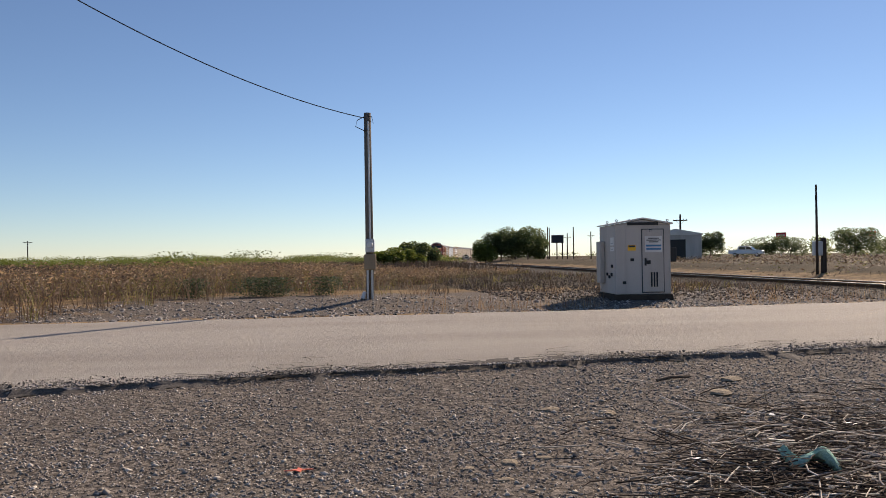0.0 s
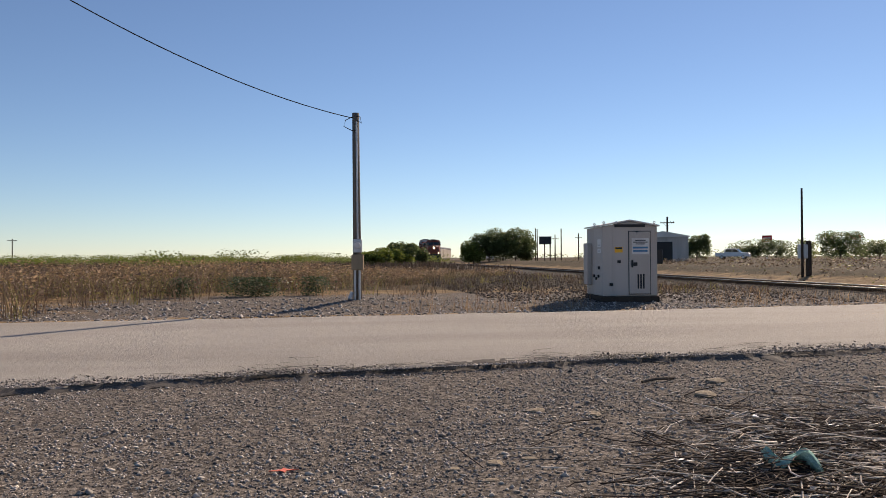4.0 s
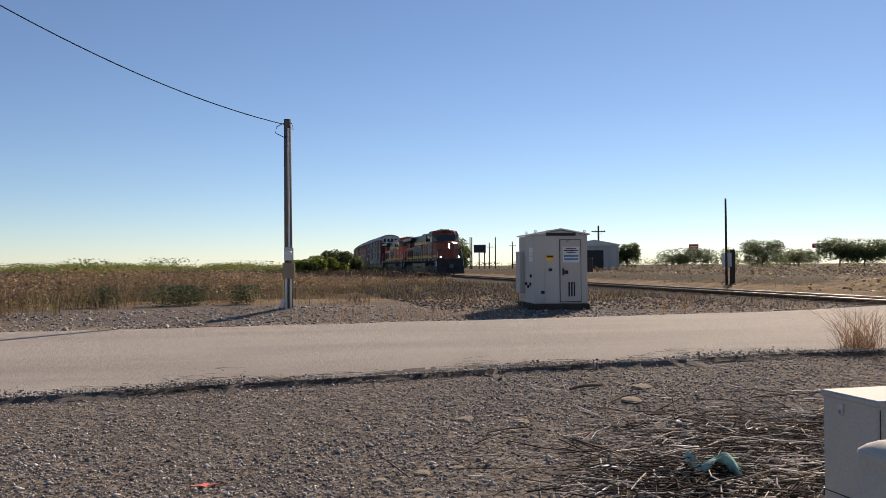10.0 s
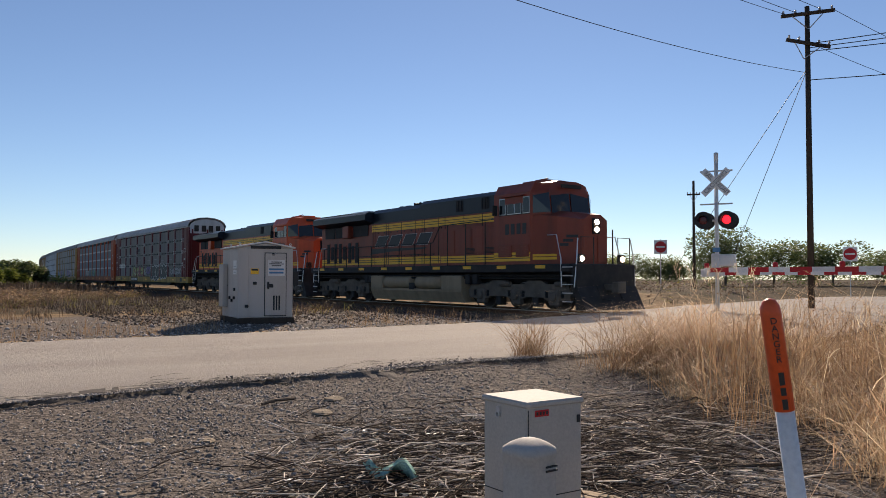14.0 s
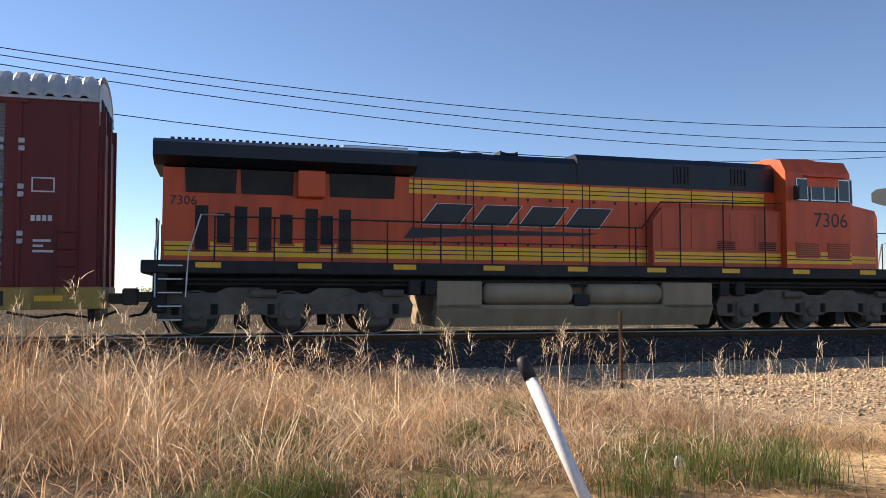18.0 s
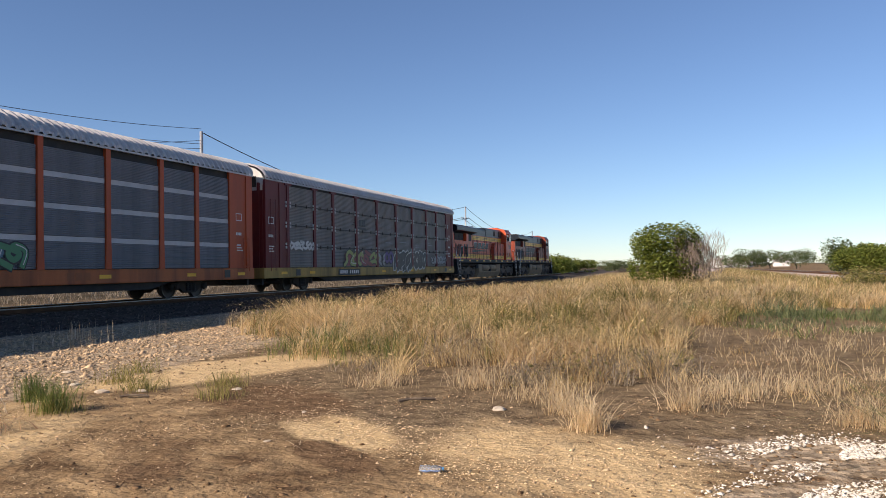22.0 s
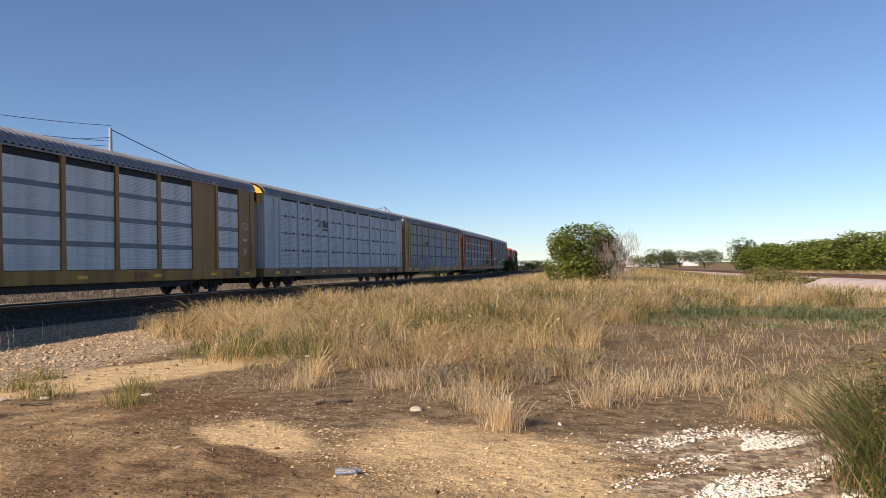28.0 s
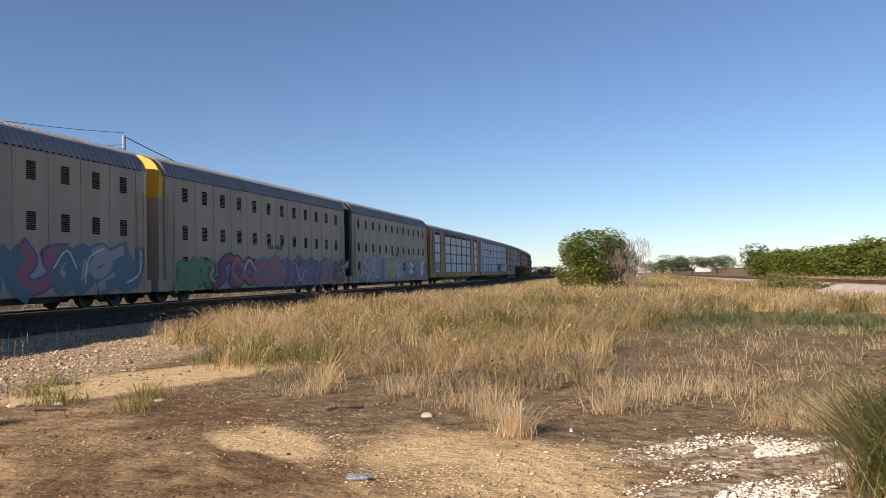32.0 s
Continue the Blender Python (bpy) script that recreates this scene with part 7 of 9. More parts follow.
    # reddish weeds by the road's far edge and round the hut
    t = np.array([(1.2, 19.6), (2.0, 19.9), (2.8, 19.9), (-0.6, 19.4), (0.4, 19.8), (3.4, 20.6), (7.2, 21.2), (8.3, 21.4), (10.4, 21.5), (12.2, 22.2), (9.2, 21.2), (-3.5, 25.0), (-1.0, 25.6)])
    x, y = tufts(t[:, 0], t[:, 1], 44, 0.32)
    lump("reddish_weeds", [blades(x, y, rng.uniform(0.12, 0.62, len(x)), 0.008, 0.45)], M_RUSSET, "thin reddish dry weeds beyond the road", "weed")
    t = np.array([(-6.4, 25.7), (-5.8, 25.9), (-4.2, 26.4), (-8.2, 25.2)])
    x, y = tufts(t[:, 0], t[:, 1], 1500, np.array([0.34, 0.3, 0.26, 0.22]))
    z = ground_z(x, y) + rng.uniform(0.02, 0.62, len(x))
    lump("low_bushes", [leaves(x, y, z, rng.uniform(0.04, 0.1, len(x)))], M_BUSH, "dark green low bushes before the brown field", "bush")



build_grass()


def build_straw():
    """Broken reed stalks strewn over the dark soil round the cabinet."""
    n = 2000
    x = np.concatenate([rng.normal(3.5, 0.9, n), rng.normal(5.6, 1.3, n // 2), rng.normal(2.2, 0.5, n // 4)])
    y = np.concatenate([rng.normal(6.1, 0.85, n), rng.normal(6.3, 0.9, n // 2), rng.normal(5.6, 0.4, n // 4)])
    k = (np.hypot(x, y) > 4.6) & (y < road_near(x) - 1.4)
    x, y = x[k], y[k]
    n = len(x)
    a = rng.normal(0.15, 0.95, n)
    l = rng.gamma(3, 0.08, n) + (rng.uniform(0, 1, n) < 0.2) * rng.uniform(0.2, 0.7, n)
    d = np.stack([np.cos(a), np.sin(a)], -1) * l[:, None] / 2
    w = rng.uniform(0.0025, 0.0075, n)
    z = ground_z(x, y) + rng.exponential(0.03, n) + 0.006
    t = rng.normal(0, 0.05, n)
    nx, ny = -np.sin(a) * w, np.cos(a) * w
    q = []
    for e, s in ((-1, -1), (-1, 1), (0, -1), (0, 1), (1, -1), (1, 1)):
        bend = (0.12 * l * rng.normal(0, 1, n) if e == 0 and s == -1 else (q_b if e == 0 else 0 * l))
        if e == 0 and s == -1:
            q_b = bend
        q.append(np.stack([x + e * d[:, 0] + s * nx - bend * np.sin(a), y + e * d[:, 1] + s * ny + bend * np.cos(a), z + e * t * l], -1))
    for e in (-1, 0, 1):
        b = q_b if e == 0 else 0 * l
        q.append(np.stack([x + e * d[:, 0] - b * np.sin(a), y + e * d[:, 1] + b * np.cos(a), z + e * t * l + w * 1.3], -1))
    pts = np.stack(q, 1)
    faces = [(0, 2, 7, 6), (2, 4, 8, 7), (3, 1, 6, 7), (5, 3, 7, 8), (1, 3, 2, 0), (3, 5, 4, 2)]
    pale = rng.uniform(0, 1, n) < 0.20 + 0.35 * clumpy(x, y, 2.2, 41) ** 2
    straw = worn("broken_straw", (0.74, 0.66, 0.57), (0.36, 0.30, 0.25), 0.9, 0, 40, 4, 0.2, 0.6, islands=0.45)
    dark = worn("rotting_straw", (0.085, 0.064, 0.052), (0.03, 0.025, 0.021), 0.8, 0, 40, 4, 0.2, 0.6, islands=0.4)
    lump("broken_straw", [(pts[pale], faces)], straw, "pale broken reed stalks strewn on dark soil", "straw")
    lump("rotting_straw", [(pts[~pale], faces)], dark, "dark rotting stalks matted on the soil", "straw")
    # litter of short stems on the southern dirt
    m = 26000
    x, y = scatter(m, -3, 12, -13, -4, lambda x, y: 0.03 + 0.9 * clumpy(x, y, 0.9, 11) ** 3)
    x = np.concatenate([x, rng.normal(8.0, 1.2, 1500)])
    y = np.concatenate([y, rng.normal(-5.2, 0.9, 1500)])
    bl = blades(x, y, rng.uniform(0.008, 0.03, len(x)), rng.uniform(0.004, 0.010, len(x)), 4.0, None, 1.0)
    lump("stem_litter", [bl], M_STRAW, "short dead stems littering the dirt", "straw")


build_straw()

M_BARK = worn("grey_brown_bark", (0.16, 0.125, 0.095), (0.07, 0.055, 0.045), 0.9, 0, 30, 4, 0.8, streak=(3, 3, 0.6))
M_LEAF = leafy("bright_leaves", (0.10, 0.145, 0.026), (0.26, 0.29, 0.07), 0.5, 0.4)
M_LEAF_DARK = leafy("dark_leaves", (0.07, 0.105, 0.045), (0.19, 0.23, 0.09), 0.5, 0.5)
M_TWIG = leafy("bare_twigs", (0.20, 0.16, 0.13), (0.33, 0.27, 0.22), 0.9, 0.0)


def crown_points(n, rx, rz, cz, lobes=18):
    """Points in a ragged crown of overlapping lobes, with gaps."""
    a, e = rng.uniform(0, 2 * np.pi, lobes), rng.uniform(-1.0, 0.85, lobes)
    lc = np.stack([np.cos(a) * rx * 0.58, np.sin(a) * rx * 0.58, cz + e * rz * 0.55], -1) * np.array([1, 1, 1.0])
    lc[0] = (0, 0, cz + rz * 0.3)
    lr = rng.uniform(0.34, 0.58, lobes)
    k = rng.integers(0, lobes, n)
    d = rng.normal(0, 1, (n, 3))
    d /= np.linalg.norm(d, axis=1)[:, None]
    r = rng.uniform(0.55, 1.05, n) ** 0.7
    return lc[k] + d * (r * lr[k])[:, None] * np.array([rx, rx, rz])


def tree(x, y, h, r, leaf, label, n=2200, size=0.22, bare=0.0, trunk=0.12, name="tree", low=0.12, category="tree"):
    z = float(ground_z(x, y))
    v = thing(name, label, category, Matrix.Translation((x, y, z - 0.05)))
    sh = Shape().rod((0, 0, 0), (0.05 * r, 0, h * 0.35), trunk, 9, trunk * 0.75)
    for k in range(7):
        a = 2 * math.pi * k / 7 + random.uniform(-0.3, 0.3)
        p = Vector((0.05 * r, 0, h * random.uniform(0.15, 0.36)))
        m = p + Vector((math.cos(a) * r * 0.35, math.sin(a) * r * 0.35, h * 0.25))
        q = m + Vector((math.cos(a + 0.4) * r * 0.35, math.sin(a + 0.4) * r * 0.35, h * 0.22))
        sh.rod(p, m, trunk * 0.5, 6, trunk * 0.32).rod(m, q, trunk * 0.32, 6, trunk * 0.1)
    part("trunk", sh, M_BARK, v, "grey-brown trunk and limbs")
    p = crown_points(n, r, h * (1 - low) / 2, h * (1 + low) / 2)
    p = p[p[:, 2] > 0.1]
    lump("crown", [leaves(p[:, 0], p[:, 1], p[:, 2], size)], leaf, "", "", "", v)
    if bare:
        p = crown_points(int(n * bare), r * 0.8, h * 0.4, h * 0.42)
        tw = blades(p[:, 0] - r * 0.8, p[:, 1], rng.uniform(0.25, 0.6, len(p)), 0.025, 0.5, None, 0.2, p[:, 2])
        lump("bare_twig", [tw], M_TWIG, "grey leafless twigs", "", "", v)
    return v


def at(bearing, d):
    return d * math.sin(radians(bearing)), d * math.cos(radians(bearing))


def build_trees():
    x, y = at(170.8, 60)
    tree(x, y, 4.9, 2.7, M_LEAF, "rounded bright green bush with bare grey twigs beside it", 14000, 0.22, 0.25, 0.09, "bush", 0.0, "bush")
    for b, d, h, r, dark, n in (
        (2.2, 150, 4.6, 2.7, 0, 2600), (3.3, 152, 5.8, 3.4, 1, 3000), (4.3, 152, 6.6, 4.0, 1, 3600), (5.2, 157, 7.2, 3.4, 1, 3000), (6.0, 160, 5.4, 2.0, 1, 1600),
        (-5.0, 105, 2.4, 2.6, 0, 1500), (-3.6, 110, 3.0, 2.8, 0, 1700), (-2.9, 112, 3.8, 2.4, 1, 1900), (-1.9, 118, 3.4, 1.7, 1, 1400),
        (16.4, 150, 4.4, 2.2, 1, 1500), (17.6, 150, 5.2, 2.4, 1, 1600), (20.6, 190, 5.2, 4.2, 1, 1500), (22.6, 190, 5.4, 4.0, 1, 1500), (24.5, 200, 5.2, 2.6, 0, 900),
        (26.4, 160, 6.0, 4.4, 1, 2200), (28.6, 170, 4.2, 4.4, 1, 1600), (31.0, 150, 5.4, 3.6, 1, 1700), (32.4, 148, 5.2, 3.8, 1, 1700), (33.8, 152, 5.0, 3.8, 1, 1600), (35.4, 150, 5.2, 4.0, 1, 1600), (36.8, 146, 5.6, 3.8, 0, 1600), (38.4, 150, 6.0, 4.2, 1, 1700), (40.2, 152, 5.2, 4.0, 1, 1500), (41.8, 150, 4.6, 4.0, 1, 1500), (44.5, 84, 6.6, 3.4, 1, 2600), (47.5, 90, 5.4, 3.8, 1, 1800), (51, 95, 5, 4, 1, 1400), (55, 100, 5, 4.5, 1, 1400),
        (161.2, 118, 3.6, 3.4, 0, 1600), (162.6, 122, 3.4, 3.6, 0, 1600), (163.8, 135, 3.3, 3.6, 0, 1500), (164.9, 150, 3.0, 3.6, 0, 1300), (167.5, 200, 3.2, 5, 1, 900),
        (176.3, 210, 5.6, 4.0, 1, 1200), (177.6, 215, 5.0, 5.5, 1, 1200), (179.2, 220, 5.4, 4.6, 1, 1200), (175.2, 230, 4.5, 5.0, 1, 1000),
        (-178.4, 135, 6.0, 2.2, 1, 1500),
        (-177.2, 118, 4.2, 3.4, 0, 1700), (-175.9, 112, 4.6, 3.6, 0, 1900), (-174.5, 110, 4.9, 3.8, 0, 2000), (-173.0, 106, 4.7, 3.8, 0, 2000), (-171.5, 104, 5.2, 4.0, 0, 2200), (-169.9, 100, 5.0, 4.0, 0, 2200), (-168.2, 98, 5.2, 4.2, 0, 2000), (-166.5, 96, 5, 4.2, 0, 1500)):
        x, y = at(b, d)
        tree(x, y, h, r, M_LEAF_DARK if dark else M_LEAF, "dark green tree standing on the far edge of the field" if dark else "bright green bushy tree at the edge of the field", int(n * 4), 0.34 if d > 90 else 0.26, 0, 0.14, "tree", 0.0)
    # grey-green shrubs by the western track
    for b, d, h, r in ((-177.6, 64, 1.5, 1.7), (-176.6, 66, 1.7, 1.6), (-175.4, 62, 1.0, 1.6), (-174.2, 60, 0.8, 1.2), (-177.3, 58, 1.1, 1.5)):
        x, y = at(b, d)
        tree(x, y, h, r, M_OLIVE, "low grey-green shrub near the second track", 1500, 0.16, 0, 0.04, "shrub", 0.0, "shrub")
    # scrub along the north-western skyline, and the far woods
    arr = []
    for k in range(170):
        b = random.uniform(-38, -1)
        d = random.uniform(120, 210)
        x, y = at(b, d)
        h = random.uniform(1.3, 2.7) * (0.9 if b > -14 else 1.0)
        p = crown_points(1000, random.uniform(2.5, 5.5), h * 0.5, h * 0.5)
        p = p[p[:, 2] > 0]
        arr.append(leaves(p[:, 0] + x, p[:, 1] + y, p[:, 2] + 0.2, 0.26))
    lump("distant_scrub", arr, M_LEAF, "green scrub along the far edge of the field", "shrubs")
    arr = []
    for k in range(150):
        b, d = random.uniform(0, 360), random.uniform(420, 760)
        if 162 < b < 171 or 355 < b:
            continue
        x, y = at(b, d)
        h = random.uniform(4, 8.5)
        p = crown_points(240, random.uniform(9, 20), h * 0.5, h * 0.5)
        p = p[p[:, 2] > 0]
        arr.append(leaves(p[:, 0] + x, p[:, 1] + y, p[:, 2], 1.3))
    lump("far_woods", arr, M_LEAF_DARK, "dark woods low on the horizon", "woods")


build_trees()


# ---- things by the line ----
M_WOOD = worn("grey_weathered_pole_wood", (0.17, 0.145, 0.12), (0.085, 0.07, 0.058), 0.9, 0, 30, 2, 0.5, streak=(4, 4, 0.25))
M_DARKWOOD = worn("creosoted_pole_wood", (0.07, 0.055, 0.045), (0.035, 0.028, 0.024), 0.9, 0, 30, 2, 0.5, streak=(4, 4, 0.25))
M_STEEL = worn("galvanised_steel", (0.50, 0.51, 0.52), (0.34, 0.35, 0.36), 0.45, 0.6, 40, 2, 0.1)
M_ALU = worn("silver_painted_steel", (0.62, 0.62, 0.61), (0.42, 0.42, 0.41), 0.5, 0.2, 40, 2, 0.1)
M_HUT = worn("dusty_pinkish_grey_paint", (0.52, 0.47, 0.43), (0.36, 0.32, 0.28), 0.6, 0, 40, 0.9, 0.08, 0.8, streak=STREAK)
M_HUT_TOP = worn("pale_roof_paint", (0.66, 0.62, 0.58), (0.5, 0.46, 0.42), 0.55, 0, 40, 0.9, 0.08)
M_CAB = worn("pale_grey_cabinet_paint", (0.44, 0.42, 0.385), (0.36, 0.345, 0.31), 0.75, 0, 60, 1.2, 0.04, 0.5, streak=STREAK)
M_CONC = worn("sandy_concrete", (0.44, 0.36, 0.27), (0.28, 0.22, 0.16), 0.9, 0, 30, 2.5, 0.4)
M_MARK_O = worn("orange_marker_plastic", (0.80, 0.11, 0.03), (0.6, 0.09, 0.03), 0.4, 0, 40, 2, 0.05, 0.4)
M_MARK_W = worn("white_marker_plastic", (0.78, 0.77, 0.75), (0.55, 0.53, 0.50), 0.45, 0, 40, 2, 0.05, 0.5)
M_RED = paint("traffic_red", (0.55, 0.02, 0.025), 0.45, 0.3)
M_BLACKP = plain("matt_black_paint", (0.015, 0.015, 0.016), 0.6)
M_REDLIT = plain("lit_red_lens", (1.0, 0.015, 0.03), 0.3, 0, 2.6)
M_REDOFF = plain("dark_red_lens", (0.10, 0.006, 0.008), 0.2)
M_BLUE = plain("blue_plate", (0.06, 0.2, 0.36), 0.5)
M_WIRE = plain("black_cable", (0.02, 0.02, 0.021), 0.6)


def on_ground(x, y, dz=0.0, rz=0.0):
    return pose(x, y, float(ground_z(x, y)) + dz, 0, 0, rz)


def sag_wire(a, b, drop, r=0.017, n=28):
    a, b = Vector(a), Vector(b)
    pts = [a.lerp(b, k / n) - Vector((0, 0, 4 * drop * (k / n) * (1 - k / n))) for k in range(n + 1)]
    return Shape().tube(pts, r, 5)


def relay_hut():
    v = thing("relay_hut", "dusty grey steel railway relay hut on a low bank", "signal hut", on_ground(5.05, 23.05, 0.06, 3))
    w, d, h = 0.76, 0.9, 1.98
    body = Shape().box(-w, w, -d, d, 0.08, h, 0.015)
    body.prism([(-w, h), (w, h), (0, h + 0.13)], -d, d, "y")
    body = part("body", body, M_HUT, v, "dusty pinkish-grey steel walls")
    for s in (-1, 1):
        x0, x1 = sorted((s * (w + 0.06), 0.0))
        rf = [(s * (w + 0.06), h + 0.0), (0, h + 0.15), (0, h + 0.19), (s * (w + 0.06), h + 0.04)]
        part("roof_panel", Shape().prism(rf, -d - 0.05, d + 0.05, "y"), M_HUT_TOP, v, "pale pitched roof panel")
    part("gable_vent", Shape().box(-0.42, 0.42, -d - 0.03, -d, h - 0.02, h + 0.06), M_BLACKP, body, "dark gable vent")
    for x, y in ((-w + 0.06, -d + 0.05), (-w + 0.06, 0.2), (w - 0.06, -d + 0.05), (-w + 0.4, -d + 0.02)):
        part("lifting_eye", Shape().lathe([(0.02, -0.01), (0.036, -0.01), (0.036, 0.01), (0.02, 0.01)], 12, (x, y, h + 0.11), "y", True).box(x - 0.02, x + 0.02, y - 0.012, y + 0.012, h + 0.0, h + 0.09), M_STEEL, v, "steel lifting eye")
    for x in (-w + 0.3, w - 0.02):
        part("corner_strip", Shape().box(x - 0.015, x + 0.015, -d - 0.012, -d, 0.1, h), M_HUT, body)
    part("foundation", Shape().box(-w - 0.05, w + 0.05, -d - 0.05, d + 0.05, -0.25, 0.08, 0.02), M_DARKWOOD, v, "dark skid foundation")
    door = part("door", Shape().box(-0.02, 0.56, -d - 0.03, -d, 0.14, 1.84, 0.012), M_HUT, v, "closed steel door")
    part("door_gap", Shape().box(-0.04, 0.58, -d - 0.008, -d - 0.002, 0.12, 1.86), M_BLACKP, door)
    part("door_handle", Shape().box(0.03, 0.08, -d - 0.07, -d - 0.03, 0.86, 1.06, 0.01).box(0.09, 0.2, -d - 0.036, -d - 0.03, 0.9, 1.0), M_BLACKP, door, "black door handle")
    for k in range(3):
        part("louvre", Shape().box(0.20 + 0.075 * k, 0.245 + 0.075 * k, -d - 0.036, -d - 0.03, 0.28, 0.68), M_BLACKP, door, "dark slotted louvre")
    sg = part("notice", Shape().box(0.05, 0.52, -d - 0.036, -d - 0.03, 1.22, 1.66), M_WHITE, door, "white notice with dark lines")
    bars = ((1.60, 0.3), (1.55, 0.4), (1.50, 0.26))
    for z, l in bars:
        part("notice_line", Shape().box(0.285 - l / 2, 0.285 + l / 2, -d - 0.039, -d - 0.036, z - 0.012, z + 0.012), M_INK, sg)
    for z, l in ((1.40, 0.42), (1.31, 0.40)):
        part("notice_line", Shape().box(0.285 - l / 2, 0.285 + l / 2, -d - 0.039, -d - 0.036, z - 0.025, z + 0.025), M_BLUE, sg)
    sg = part("warning_plate", Shape().box(-0.42, -0.2, -d - 0.016, -d - 0.01, 1.27, 1.42), M_YELLOW, v, "small yellow and black plate")
    part("plate_line", Shape().box(-0.4, -0.22, -d - 0.019, -d - 0.016, 1.36, 1.41), M_INK, sg)
    for x, z in ((-0.3, 0.98), (-0.52, 0.36), (0.2, 1.76)):
        part("small_box", Shape().box(x - 0.05, x + 0.05, -d - 0.03, -d, z, z + 0.08, 0.01), M_BLACKP, v)
    for z0, z1 in ((1.42, 1.64), (1.26, 1.38)):
        sg = part("side_notice", Shape().box(-w - 0.008, -w - 0.002, -0.75, -0.4, z0, z1), M_WHITE, v, "white notice with grey lines")
        part("notice_line", Shape().box(-w - 0.011, -w - 0.008, -0.7, -0.45, z0 + 0.04, z0 + 0.07), M_STEEL, sg)
    for y, z in ((-0.55, 0.62), (-0.3, 0.55), (-0.05, 0.62), (0.3, 0.95), (-0.6, 0.85)):
        part("cable_gland", Shape().lathe([(0.045, 0), (0.045, 0.04)][::-1], 10, (-w - 0.045, y, z), "x"), M_BLACKP, v)
    part("side_box", Shape().box(-w - 0.14, -w, 0.25, 0.75, 0.35, 1.55, 0.02), M_HUT, v, "grey side cabinet")
    part("conduit", Shape().rod((w + 0.05, -0.5, -0.1), (w + 0.05, -0.5, 1.5), 0.04).box(w, w + 0.22, -0.75, -0.4, 0.95, 1.35, 0.02), M_BLACKP, v, "dark conduit and junction box")


relay_hut()


def meter_pole():
    z = float(ground_z(-2.44, 22.0))
    v = thing("service_pole", "weathered wooden service pole with meter and boxes", "utility pole", pose(-2.33, 22.0, z))
    h = 5.5 - z
    part("pole", Shape().rod((0, 0, -0.3), (-0.03, 0, h), 0.115, 12, 0.095), M_WOOD, v, "grey weathered wooden pole", True)
    part("meter_box", Shape().box(-0.1, 0.14, -0.24, -0.1, 1.25, 1.62, 0.02), M_STEEL, v, "grey meter box")
    part("meter_dial", Shape().lathe([(0.07, -0.33), (0.085, -0.30), (0.085, -0.24)], 14, (0.03, 0, 1.45), "y"), M_WHITE, v, "round glass meter")
    part("breaker_box", Shape().box(-0.14, 0.18, -0.27, -0.1, 0.78, 1.2, 0.02), M_DUST, v, "brown breaker box")
    for x in (-0.05, 0.07):
        part("conduit", Shape().rod((x, -0.17, -0.2), (x, -0.17, 0.8), 0.03, 8), M_STEEL, v, "steel conduit")
    part("riser", Shape().rod((0.02, -0.13, 1.6), (0.0, -0.11, h - 0.25), 0.025, 8), M_STEEL, v)
    part("drip_loop", Shape().tube([(0.02, -0.1, h - 0.2), (0.14, -0.1, h - 0.3), (0.1, -0.1, h - 0.12), (-0.1, -0.05, h - 0.1), (-0.3, -0.05, h - 0.2), (-0.34, -0.1, h - 0.38), (-0.1, -0.1, h - 0.5), (0.0, -0.1, h - 0.45)], 0.012), M_WIRE, v, "drooping cable loops")
    part("pvc_stub", Shape().rod((-0.2, -0.2, 0.0), (-0.14, -0.1, 0.18), 0.05, 10), M_WHITE, v, "white pipe stub")
    pts = []
    for k in range(41):
        t = k / 40
        pts.append((-0.08 - 11.5 * t, -14.2 * t, h - 0.14 + 0.55 * t + 5.9 * t * t))
    part("service_wire", Shape().tube(pts, 0.013, 5), M_WIRE, v, "black overhead service wire")


meter_pole()


